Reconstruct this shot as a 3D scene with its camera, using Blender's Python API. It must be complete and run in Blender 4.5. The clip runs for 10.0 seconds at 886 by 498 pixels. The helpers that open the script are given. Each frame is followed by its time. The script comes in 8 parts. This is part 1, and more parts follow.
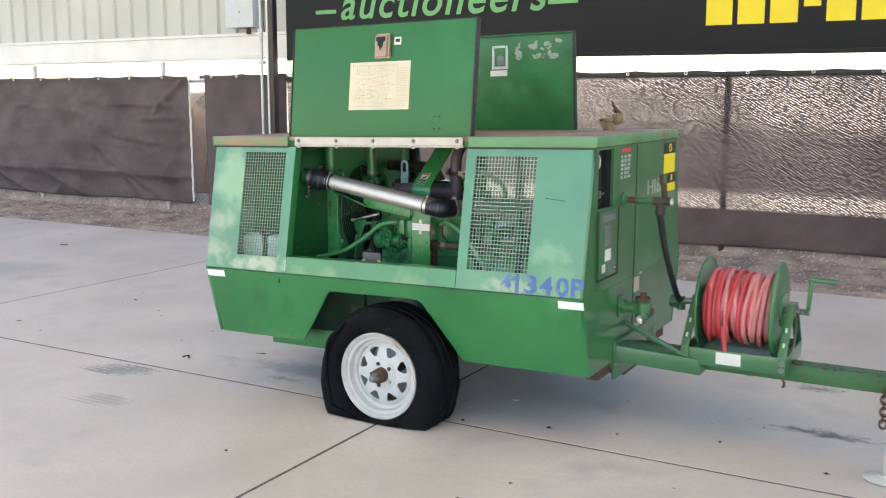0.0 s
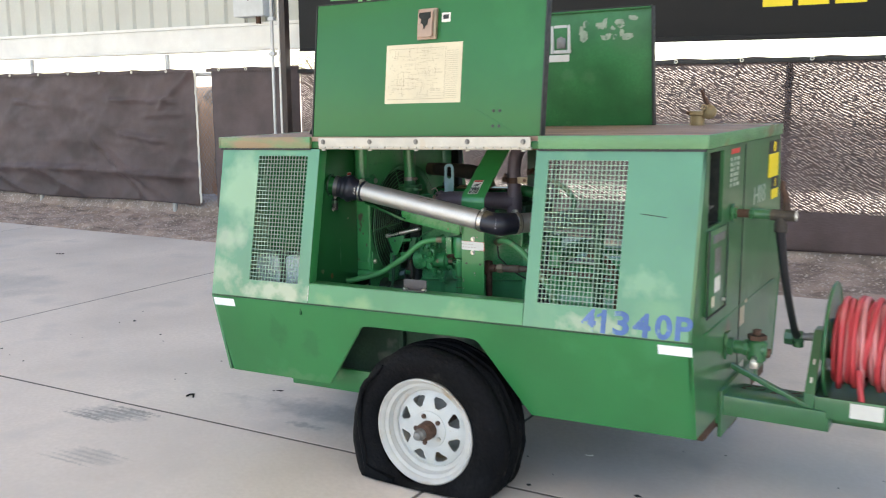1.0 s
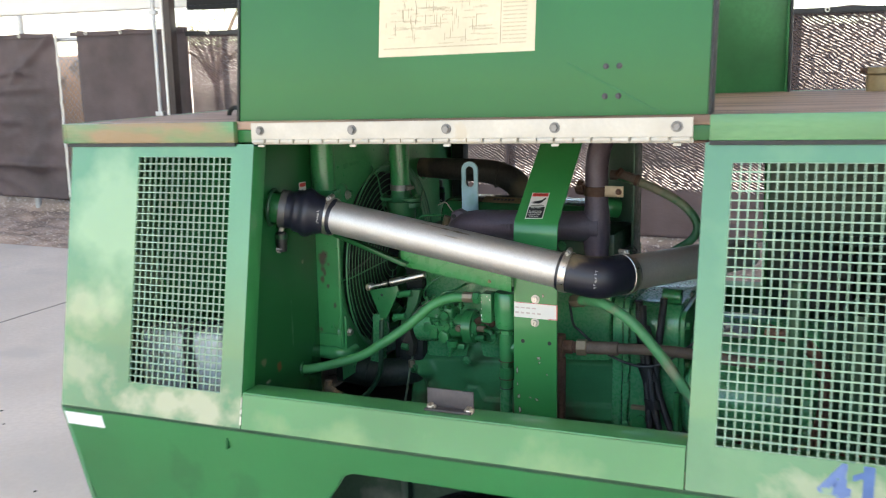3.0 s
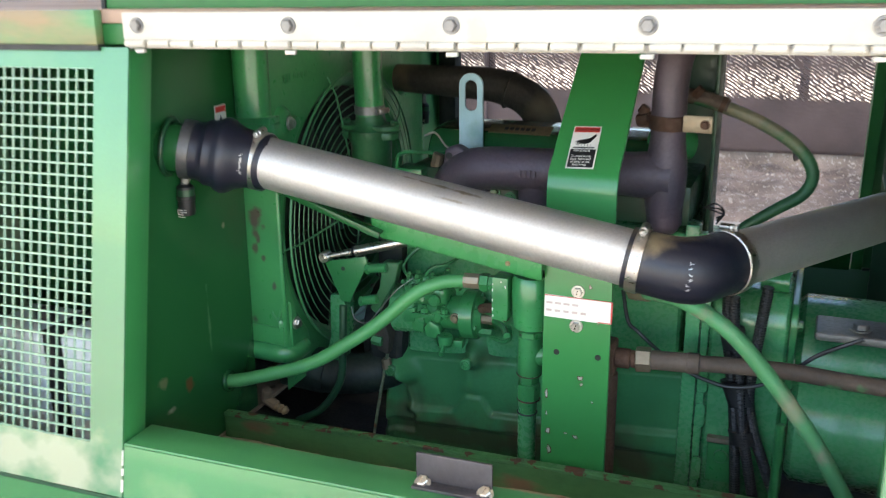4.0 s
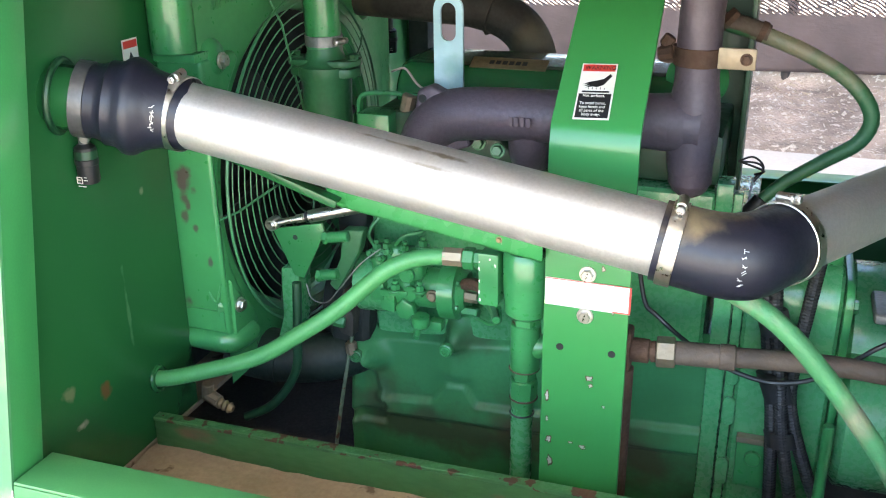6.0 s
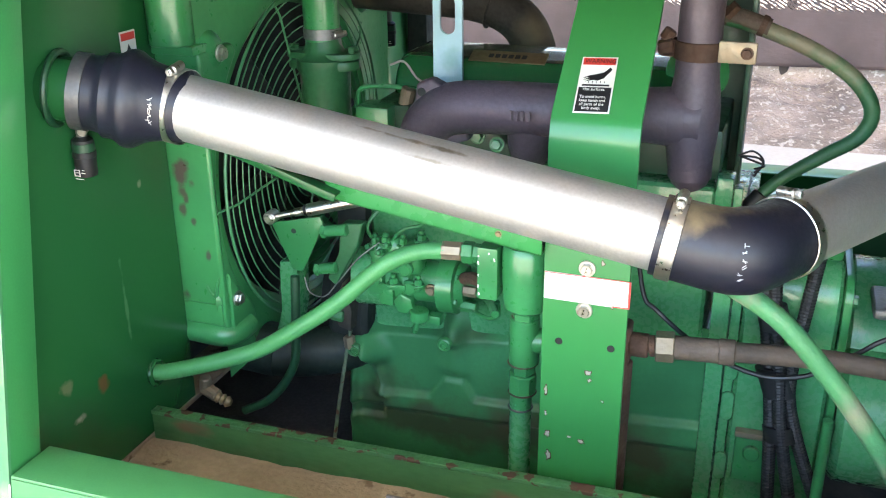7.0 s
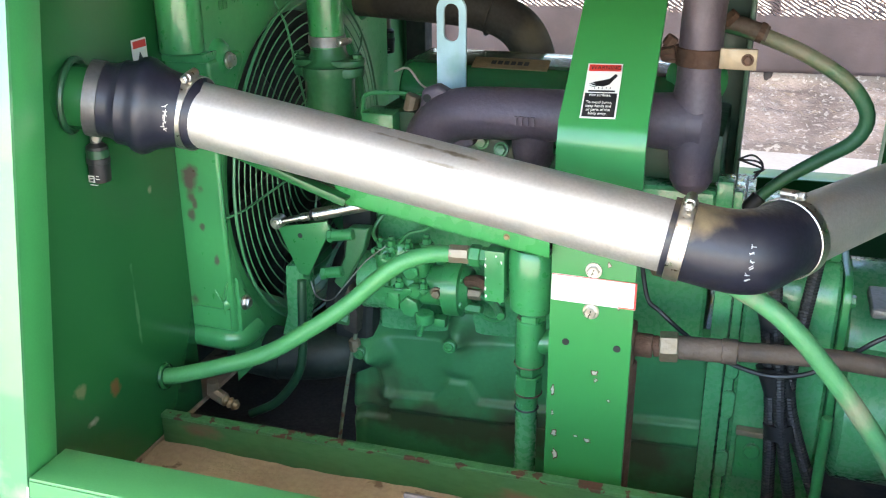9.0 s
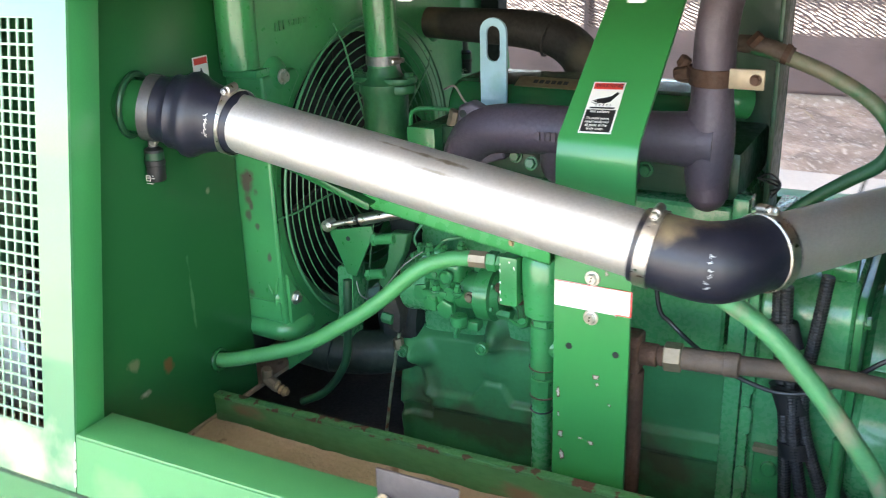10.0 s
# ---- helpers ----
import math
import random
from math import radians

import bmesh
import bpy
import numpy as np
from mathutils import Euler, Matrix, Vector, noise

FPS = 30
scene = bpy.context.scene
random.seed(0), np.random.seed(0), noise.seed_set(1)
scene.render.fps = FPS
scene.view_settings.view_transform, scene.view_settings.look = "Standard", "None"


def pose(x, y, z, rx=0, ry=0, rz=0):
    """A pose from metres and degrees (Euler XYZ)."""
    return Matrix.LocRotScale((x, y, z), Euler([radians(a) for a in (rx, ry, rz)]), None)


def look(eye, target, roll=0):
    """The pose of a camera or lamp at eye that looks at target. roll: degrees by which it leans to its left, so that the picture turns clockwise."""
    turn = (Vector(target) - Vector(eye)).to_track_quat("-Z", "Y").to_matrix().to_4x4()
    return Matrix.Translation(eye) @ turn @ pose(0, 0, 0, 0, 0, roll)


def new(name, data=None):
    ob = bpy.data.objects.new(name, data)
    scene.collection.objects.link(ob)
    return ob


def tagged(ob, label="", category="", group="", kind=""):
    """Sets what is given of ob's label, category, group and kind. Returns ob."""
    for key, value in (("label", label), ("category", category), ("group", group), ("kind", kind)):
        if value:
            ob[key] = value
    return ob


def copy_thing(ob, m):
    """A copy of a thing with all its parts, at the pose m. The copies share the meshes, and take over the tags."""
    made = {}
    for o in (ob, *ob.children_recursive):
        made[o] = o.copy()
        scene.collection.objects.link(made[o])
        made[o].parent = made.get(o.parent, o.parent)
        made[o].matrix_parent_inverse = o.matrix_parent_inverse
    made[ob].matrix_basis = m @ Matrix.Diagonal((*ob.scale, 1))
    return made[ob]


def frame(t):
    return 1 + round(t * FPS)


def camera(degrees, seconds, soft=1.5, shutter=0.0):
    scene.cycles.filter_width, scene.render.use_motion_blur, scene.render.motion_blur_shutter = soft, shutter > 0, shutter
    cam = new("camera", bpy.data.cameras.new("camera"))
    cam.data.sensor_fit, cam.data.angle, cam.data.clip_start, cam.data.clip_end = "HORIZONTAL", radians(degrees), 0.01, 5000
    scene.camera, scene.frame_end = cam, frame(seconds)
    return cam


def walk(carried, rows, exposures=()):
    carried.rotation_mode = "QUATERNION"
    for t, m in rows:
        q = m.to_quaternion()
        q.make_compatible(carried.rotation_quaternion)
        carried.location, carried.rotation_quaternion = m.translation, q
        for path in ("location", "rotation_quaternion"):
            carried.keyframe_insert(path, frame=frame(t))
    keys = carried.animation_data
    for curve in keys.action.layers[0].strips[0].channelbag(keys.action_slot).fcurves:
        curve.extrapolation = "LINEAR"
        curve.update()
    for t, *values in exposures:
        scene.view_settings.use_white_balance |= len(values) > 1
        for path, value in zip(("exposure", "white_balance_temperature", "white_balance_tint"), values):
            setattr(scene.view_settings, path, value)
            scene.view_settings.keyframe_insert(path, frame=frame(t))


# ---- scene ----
cam = camera(49.6, 10.0, soft=1.1, shutter=0.45)
PATH = [
    (0, (2.3842, -3.7133, 1.4739), (1.409, -1.9947, 1.1644), 0.01),
    (0.5, (2.0952, -3.4242, 1.478), (1.1242, -1.7051, 1.1584), -0.23),
    (1, (1.8013, -3.0666, 1.4633), (0.8095, -1.3602, 1.1407), -0.51),
    (1.5, (1.4966, -2.7371, 1.4368), (0.4898, -1.0429, 1.0961), -0.14),
    (2, (1.2123, -2.416, 1.4225), (0.2751, -0.6845, 1.0713), -1.23),
    (2.2, (1.0995, -2.2709, 1.4211), (0.1732, -0.5303, 1.0865), -1.19),
    (3.3, (0.5276, -1.505, 1.3917), (-0.2311, 0.2976, 0.9731), -1.17),
    (3.5, (0.4609, -1.341, 1.3769), (-0.298, 0.4534, 0.925), -1.27),
    (4, (0.3093, -1.0381, 1.3622), (-0.396, 0.7364, 0.7676), -0.48),
    (4.5, (0.1963, -0.8415, 1.3464), (-0.3958, 0.9393, 0.6549), -0.72),
    (5, (0.1962, -0.7753, 1.3419), (-0.4328, 0.9688, 0.5921), -0.52),
    (5.5, (0.196, -0.7605, 1.3384), (-0.4364, 0.9815, 0.5865), -0.73),
    (7, (0.1922, -0.7536, 1.3337), (-0.4328, 0.9843, 0.5661), -0.54),
    (7.5, (0.1899, -0.752, 1.3348), (-0.4333, 0.9896, 0.5742), -0.26),
    (8, (0.1833, -0.7572, 1.3351), (-0.4324, 0.9885, 0.5779), -0.06),
    (8.5, (0.1781, -0.7672, 1.335), (-0.4201, 0.9869, 0.583), 0.33),
    (9, (0.1705, -0.7835, 1.3386), (-0.4242, 0.9701, 0.5828), -0.45),
    (9.5, (0.191, -0.7877, 1.3482), (-0.4871, 0.9361, 0.5942), -1.96),
    (10, (0.377, -0.7925, 1.3437), (-0.5297, 0.8452, 0.6396), -1.82),
]
# stops by which the clip's camera brightens as it nears the dark engine bay
EXPOSURES = [(0.0, -0.10), (2.2, -0.06), (3.5, 0.28), (4.0, 0.55), (4.5, 1.0), (5.5, 1.42), (9.3, 1.42), (10.0, 1.27)]
BASE_STOPS = 1.80
walk(cam, [(t, look(eye, target, roll)) for t, eye, target, roll in PATH], [(t, BASE_STOPS + e, 7600, 10) for t, e in EXPOSURES])

# ---- daylight: open sky round a yard under an unseen roof ----
SUN_ELEV, SUN_ROT = 57.0, 190.0
world = bpy.data.worlds.new("sky")
scene.world = world
world.use_nodes = True
wn, wl = world.node_tree.nodes, world.node_tree.links
sky = wn.new("ShaderNodeTexSky")
sky.sky_type, sky.sun_disc = "NISHITA", False
sky.dust_density, sky.ozone_density = 0.35, 3.0
sky.sun_elevation, sky.sun_rotation = radians(SUN_ELEV), radians(SUN_ROT)
wl.new(sky.outputs[0], wn["Background"].inputs[0])
wn["Background"].inputs[1].default_value = 0.15
sun = new("sun", bpy.data.lights.new("sun", "SUN"))
sun.data.energy, sun.data.angle, sun.data.color = 3.8, radians(0.5), (1.0, 0.92, 0.80)
sun_dir = Vector((math.sin(radians(SUN_ROT)) * math.cos(radians(SUN_ELEV)), math.cos(radians(SUN_ROT)) * math.cos(radians(SUN_ELEV)), math.sin(radians(SUN_ELEV))))
sun.matrix_world = look(sun_dir * 30, (0, 0, 0))


# ---- materials ----
def material(name, base, rough=0.5, metal=0.0, var=0.2, scale=5.0, fine=60.0, bump=0.05, patch=None, spots=(), spec=0.5, coat=0.0, rvar=0.12, stretch=None):
    """Principled paint, metal or earth with variation at two scales. patch: (colour, noise scale, threshold, softness, roughness).
    spots: stains of a shape of their own, (centre, radius, colour, strength). stretch: scales the grain along x, y, z."""
    m = bpy.data.materials.new(name)
    m.use_nodes = True
    n, l = m.node_tree.nodes, m.node_tree.links
    p = n["Principled BSDF"]
    tc = n.new("ShaderNodeTexCoord")

    def noise_tex(s, detail=4.0):
        t = n.new("ShaderNodeTexNoise")
        t.inputs["Scale"].default_value, t.inputs["Detail"].default_value = s, detail
        if stretch:
            mp = n.new("ShaderNodeMapping")
            mp.inputs["Scale"].default_value = stretch
            l.new(tc.outputs["Object"], mp.inputs["Vector"])
            l.new(mp.outputs[0], t.inputs["Vector"])
        else:
            l.new(tc.outputs["Object"], t.inputs["Vector"])
        return t

    def mapped(sock, a, b, c, d):
        r = n.new("ShaderNodeMapRange")
        for k, v in zip(("From Min", "From Max", "To Min", "To Max"), (a, b, c, d)):
            r.inputs[k].default_value = v
        l.new(sock, r.inputs["Value"])
        return r.outputs["Result"]

    def mix(fac, a, b):
        x = n.new("ShaderNodeMix")
        x.data_type = "RGBA"
        for sock, v in ((x.inputs[0], fac), (x.inputs[6], a), (x.inputs[7], b)):
            if isinstance(v, bpy.types.NodeSocket):
                l.new(v, sock)
            elif isinstance(v, (tuple, list)):
                sock.default_value = (*v[:3], 1)
            else:
                sock.default_value = v
        return x.outputs[2]

    big, small = noise_tex(scale), noise_tex(fine, 3.0)
    dark, light = [c * (1 - var) for c in base], [min(1, c * (1 + var)) for c in base]
    col = mix(mapped(big.outputs[0], 0.3, 0.7, 0, 1), dark, light)
    col = mix(mapped(small.outputs[0], 0.35, 0.65, 0, 0.35), col, [c * (1 - 0.6 * var) for c in base])
    rg = mapped(small.outputs[0], 0.3, 0.7, max(0.03, rough - rvar), min(1, rough + rvar))
    metal_sock = None
    if patch:
        pc, ps, th, soft, pr = patch
        pn = noise_tex(ps, 6.0)
        f = mapped(pn.outputs[0], th, th + soft, 0, 1)
        col = mix(f, col, pc)
        rm = n.new("ShaderNodeMix")
        l.new(f, rm.inputs[0]), l.new(rg, rm.inputs[2])
        rm.inputs[3].default_value = pr
        rg = rm.outputs[0]
        if metal:
            metal_sock = mapped(f, 0, 1, metal, 0)
    for centre, radius, sc, strength in spots:
        d = n.new("ShaderNodeVectorMath")
        d.operation = "SUBTRACT"
        l.new(tc.outputs["Object"], d.inputs[0])
        d.inputs[1].default_value = centre
        s = n.new("ShaderNodeVectorMath")
        s.operation = "DIVIDE"
        l.new(d.outputs[0], s.inputs[0])
        s.inputs[1].default_value = radius
        e = n.new("ShaderNodeVectorMath")
        e.operation = "LENGTH"
        l.new(s.outputs[0], e.inputs[0])
        a = n.new("ShaderNodeMath")
        a.operation = "ADD"
        l.new(e.outputs["Value"], a.inputs[0])
        l.new(mapped(noise_tex(min(60.0, 0.9 / min(radius)), 6.0).outputs[0], 0.3, 0.7, -0.55, 0.55), a.inputs[1])
        col = mix(mapped(a.outputs[0], 0.35, 1.15, strength, 0), col, sc)
    l.new(col, p.inputs["Base Color"])
    l.new(rg, p.inputs["Roughness"])
    p.inputs["Metallic"].default_value = metal
    if metal_sock:
        l.new(metal_sock, p.inputs["Metallic"])
    p.inputs["Specular IOR Level"].default_value = spec
    p.inputs["Coat Weight"].default_value = coat
    if bump:
        b = n.new("ShaderNodeBump")
        b.inputs["Strength"].default_value, b.inputs["Distance"].default_value = bump, 0.01
        l.new(small.outputs[0], b.inputs["Height"])
        l.new(b.outputs[0], p.inputs["Normal"])
    return m


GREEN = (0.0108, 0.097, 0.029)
RUST = (0.16, 0.055, 0.025)
TAN = (0.40, 0.41, 0.29)
M_BODY = material("faded_green_paint", (0.050, 0.205, 0.090), 0.34, coat=0.7, var=0.16, scale=3.0, fine=420, rvar=0.03, bump=0.004,
                  patch=((0.100, 0.265, 0.122), 4.0, 0.56, 0.16, 0.5), spec=0.5,
                  spots=[((-0.70, -0.68, 0.675), (0.17, 5, 0.055), TAN, 0.8), ((-0.985, -0.67, 0.87), (0.09, 5, 0.08), TAN, 0.5),
                         ((-0.93, -0.63, 1.05), (0.12, 5, 0.16), (0.26, 0.40, 0.22), 0.7), ((0.68, -0.67, 0.685), (0.13, 5, 0.035), TAN, 0.5),
                         ((0.84, -0.66, 0.84), (0.09, 5, 0.05), (0.24, 0.40, 0.22), 0.4), ((-1.0, -0.67, 0.72), (0.09, 5, 0.06), TAN, 0.5)])
# body paint shifted greener on the sill to offset bluish sky reflection
M_SILL = material("body_green_sky_offset", (0.048, 0.225, 0.082), 0.34, coat=0.5, var=0.16, scale=3.0, fine=420, rvar=0.03, bump=0.004, patch=((0.15, 0.30, 0.13), 5.0, 0.56, 0.14, 0.55), spec=0.4)
M_SKIRT = material("green_skirt_paint", (0.022, 0.180, 0.054), 0.34, coat=0.3, spec=0.4, var=0.16, scale=2.5, fine=420, rvar=0.03, bump=0.005,
                   patch=((0.040, 0.235, 0.082), 4.0, 0.6, 0.2, 0.5),
                   spots=[((-0.66, -0.6, 0.30), (0.16, 5, 0.03), (0.20, 0.30, 0.17), 0.2), ((-0.72, -0.66, 0.5), (0.05, 5, 0.07), (0.015, 0.12, 0.04), 0.6),
                          ((-0.55, -0.65, 0.47), (0.05, 5, 0.06), (0.018, 0.13, 0.045), 0.5)])
M_LID = material("green_door_paint", (0.015, 0.128, 0.035), 0.40, spec=0.3, coat=0.12, var=0.12, scale=2.0, fine=420, rvar=0.03, bump=0.005, patch=((0.026, 0.17, 0.052), 3.0, 0.58, 0.2, 0.45))
M_LID2 = material("worn_green_door_paint", (0.026, 0.165, 0.052), 0.4, var=0.3, scale=6.0, fine=90, bump=0.04, patch=((0.04, 0.2, 0.07), 9.0, 0.62, 0.05, 0.5),
                  spots=[((0.07, 0.5, 1.535), (0.035, 5, 0.045), (0.075, 0.22, 0.09), 0.55), ((0.16, 0.5, 1.525), (0.05, 5, 0.035), (0.075, 0.22, 0.09), 0.5), ((0.32, 0.5, 1.70), (0.13, 5, 0.07), (0.05, 0.17, 0.065), 0.6)])
M_TORN = material("torn_label_paper", (0.30, 0.36, 0.27), 0.7, var=0.2, scale=30.0, fine=200, bump=0.05, patch=((0.05, 0.16, 0.07), 28.0, 0.52, 0.06, 0.6))
M_FADED = material("faded_pale_print", (0.40, 0.46, 0.38), 0.6, var=0.2, scale=20.0, fine=150, bump=0.0, patch=((0.06, 0.17, 0.075), 26.0, 0.60, 0.06, 0.5))
M_FRONT = material("green_front_paint", (0.034, 0.150, 0.056), 0.34, coat=0.5, spec=0.45, var=0.22, scale=4.0, fine=420, rvar=0.03, bump=0.006, patch=((0.06, 0.2, 0.08), 5.0, 0.6, 0.2, 0.5),
                   spots=[((1.0, -0.014, 0.92), (5, 0.007, 0.17), (0.26, 0.34, 0.25), 0.6), ((1.0, 0.16, 0.70), (5, 0.16, 0.05), (0.12, 0.26, 0.13), 0.6),
                          ((1.0, -0.22, 0.62), (5, 0.05, 0.03), (0.14, 0.07, 0.04), 0.7)])
M_ROOF = material("weathered_roof_paint", (0.20, 0.125, 0.09), 0.6, var=0.4, scale=9.0, fine=90, bump=0.06, patch=((0.36, 0.25, 0.19), 16.0, 0.46, 0.10, 0.8), stretch=(0.10, 1.0, 1.0))
M_CAPEDGE = material("rusting_green_edge", (0.072, 0.225, 0.090), 0.45, coat=0.3, var=0.25, scale=6.0, fine=120, bump=0.06, patch=((0.22, 0.19, 0.10), 5.0, 0.57, 0.12, 0.8), stretch=(0.4, 1, 1.6),
                     spots=[((-0.82, -0.59, 1.262), (0.30, 5, 0.06), (0.25, 0.155, 0.08), 0.9)])
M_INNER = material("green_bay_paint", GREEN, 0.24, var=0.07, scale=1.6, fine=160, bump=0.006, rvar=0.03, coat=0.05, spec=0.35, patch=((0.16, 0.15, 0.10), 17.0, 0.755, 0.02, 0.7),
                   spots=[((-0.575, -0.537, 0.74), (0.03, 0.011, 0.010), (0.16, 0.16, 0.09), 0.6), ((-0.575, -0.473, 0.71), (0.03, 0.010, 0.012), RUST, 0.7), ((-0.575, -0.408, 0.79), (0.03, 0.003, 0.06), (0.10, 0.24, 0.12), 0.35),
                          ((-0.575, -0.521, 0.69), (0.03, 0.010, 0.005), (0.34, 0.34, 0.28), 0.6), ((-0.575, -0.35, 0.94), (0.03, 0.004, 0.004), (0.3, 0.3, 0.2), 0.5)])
M_ENGINE = material("engine_green_enamel", (0.025, 0.205, 0.066), 0.32, coat=0.35, var=0.3, scale=9.0, fine=120, bump=0.05, rvar=0.06, patch=((0.03, 0.035, 0.025), 7.0, 0.66, 0.14, 0.75))
M_SHROUD = material("green_shroud_enamel", (0.034, 0.245, 0.082), 0.32, coat=0.25, var=0.2, scale=7.0, fine=90, bump=0.04, rvar=0.05, patch=((0.10, 0.08, 0.06), 22.0, 0.70, 0.02, 0.75),
                    spots=[((0.044, -0.305, 0.540), (0.013, 0.06, 0.020), (0.085, 0.045, 0.045), 0.95), ((0.040, -0.305, 0.508), (0.008, 0.06, 0.010), (0.085, 0.045, 0.04), 0.9),
                           ((0.058, -0.305, 0.522), (0.006, 0.06, 0.007), (0.085, 0.045, 0.04), 0.9), ((0.030, -0.31, 0.352), (0.007, 0.06, 0.008), (0.085, 0.045, 0.04), 0.9),
                           ((0.038, -0.31, 0.482), (0.006, 0.06, 0.009), (0.085, 0.045, 0.04), 0.9), ((0.054, -0.31, 0.466), (0.005, 0.06, 0.006), (0.085, 0.045, 0.04), 0.9), ((0.072, -0.31, 0.418), (0.004, 0.06, 0.008), (0.085, 0.05, 0.05), 0.9), ((0.046, -0.31, 0.498), (0.004, 0.06, 0.006), (0.085, 0.045, 0.04), 0.9)])
# oily dark green; on the head its darkness also holds the shade there
M_DARKGREEN = material("dark_oily_shaded_green", (0.010, 0.060, 0.026), 0.4, var=0.4, scale=8.0, fine=90, bump=0.06)
M_ENGINE_OILY = material("oily_engine_green", (0.058, 0.285, 0.115), 0.28, coat=0.4, rvar=0.06, var=0.30, scale=9.0, fine=140, bump=0.012, patch=((0.03, 0.05, 0.03), 5.0, 0.62, 0.2, 0.5),
                         spots=[((0.20, -0.18, 0.17), (0.13, 0.1, 0.05), (0.15, 0.105, 0.06), 0.75), ((-0.06, -0.18, 0.16), (0.16, 0.1, 0.04), (0.07, 0.075, 0.04), 0.4)])
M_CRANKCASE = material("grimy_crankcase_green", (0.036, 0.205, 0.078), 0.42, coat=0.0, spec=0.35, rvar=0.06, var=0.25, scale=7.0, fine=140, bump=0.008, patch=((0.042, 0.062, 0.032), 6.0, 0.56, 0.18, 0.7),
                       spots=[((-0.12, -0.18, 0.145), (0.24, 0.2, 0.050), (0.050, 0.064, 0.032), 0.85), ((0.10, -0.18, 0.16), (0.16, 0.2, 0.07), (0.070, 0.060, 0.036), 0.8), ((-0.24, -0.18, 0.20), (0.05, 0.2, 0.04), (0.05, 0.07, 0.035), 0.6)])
# pale patches paint the light on the liner's underside into its colour
M_LINER = material("pale_lit_arch_liner", (0.035, 0.085, 0.050), 0.7, var=0.35, scale=6.0, fine=90, bump=0.06, patch=((0.25, 0.25, 0.225), 4.0, 0.56, 0.12, 0.9))
M_CASTING = material("dusty_green_casting", (0.022, 0.125, 0.046), 0.45, var=0.3, scale=16.0, fine=120, bump=0.08, patch=((0.17, 0.15, 0.15), 14.0, 0.60, 0.03, 0.55))
M_COVER = material("glossy_dark_green_enamel", (0.010, 0.115, 0.036), 0.20, coat=0.6, var=0.15, scale=6.0, fine=200, bump=0.004, rvar=0.04, patch=((0.16, 0.13, 0.08), 16.0, 0.74, 0.03, 0.6))
M_BAND = material("bright_green_bracket_paint", (0.023, 0.205, 0.054), 0.32, coat=0.25, var=0.08, scale=5.0, fine=50, bump=0.01, rvar=0.04, patch=((0.40, 0.38, 0.30), 34.0, 0.77, 0.01, 0.6))
M_STAY = material("bright_green_stay_paint", (0.030, 0.24, 0.066), 0.28, var=0.1, scale=6.0, fine=50, bump=0.01, rvar=0.05, patch=((0.36, 0.34, 0.26), 30.0, 0.73, 0.01, 0.6))
M_RAILWEB = material("dusty_green_rail", (0.032, 0.125, 0.040), 0.5, var=0.25, scale=8.0, fine=160, bump=0.08, patch=((0.15, 0.10, 0.055), 16.0, 0.62, 0.08, 0.85), stretch=(0.35, 1, 1))
M_DUST = material("dusty_floor_pan", (0.27, 0.205, 0.145), 0.9, var=0.35, scale=6.0, fine=120, bump=0.3, patch=((0.13, 0.085, 0.05), 26.0, 0.64, 0.04, 0.9))
M_RAILTOP = material("rust_chipped_rail_edge", (0.035, 0.145, 0.052), 0.5, var=0.3, scale=14.0, fine=160, bump=0.2, patch=((0.085, 0.034, 0.022), 46.0, 0.545, 0.02, 0.8))
M_RUBBER = material("black_rubber", (0.016, 0.016, 0.020), 0.5, var=0.2, scale=8.0, fine=200, bump=0.05, patch=((0.11, 0.085, 0.05), 9.0, 0.64, 0.12, 0.85))
M_COUPLER = material("black_silicone_coupler", (0.010, 0.011, 0.02), 0.42, var=0.2, scale=8.0, fine=200, bump=0.04, rvar=0.08,
                     spots=[((0.30, -0.01, 0.072), (0.05, 0.06, 0.03), (0.20, 0.15, 0.085), 0.85)])
M_TYRE = material("cracked_tyre_rubber", (0.0038, 0.0038, 0.0048), 0.7, var=0.4, scale=9.0, fine=70, bump=0.35, patch=((0.022, 0.021, 0.020), 13.0, 0.68, 0.06, 0.8), spec=0.12)
M_ALU = material("brushed_aluminium_pipe", (0.58, 0.565, 0.54), 0.55, 0.92, var=0.12, scale=7.0, fine=300, bump=0.02, patch=((0.40, 0.35, 0.27), 11.0, 0.70, 0.08, 0.6), rvar=0.1,
                 spots=[((0.045, -0.016, 0.103), (0.03, 0.003, 0.02), (0.20, 0.16, 0.10), 0.8), ((0.004, -0.015, 0.110), (0.03, 0.0025, 0.02), (0.22, 0.18, 0.12), 0.7), ((-0.036, -0.014, 0.118), (0.02, 0.002, 0.02), (0.24, 0.20, 0.14), 0.6), ((0.03, -0.030, 0.09), (0.03, 0.0015, 0.02), (0.25, 0.21, 0.15), 0.6)])
M_STEEL = material("zinc_plated_steel", (0.60, 0.575, 0.53), 0.36, 1.0, var=0.15, scale=30.0, fine=200, bump=0.03)
M_DARKSTEEL = material("dark_grey_steel", (0.10, 0.10, 0.10), 0.45, 0.6, var=0.2, scale=20.0, fine=180, bump=0.05)
M_DULLSTEEL = material("dull_grey_steel", (0.22, 0.215, 0.21), 0.5, 0.7, var=0.2, scale=20.0, fine=180, bump=0.08)
M_BLUELUG = material("blue_grey_zinc_lug", (0.30, 0.48, 0.55), 0.4, 0.35, var=0.12, scale=20.0, fine=160, bump=0.05, patch=((0.12, 0.30, 0.22), 9.0, 0.6, 0.15, 0.5))
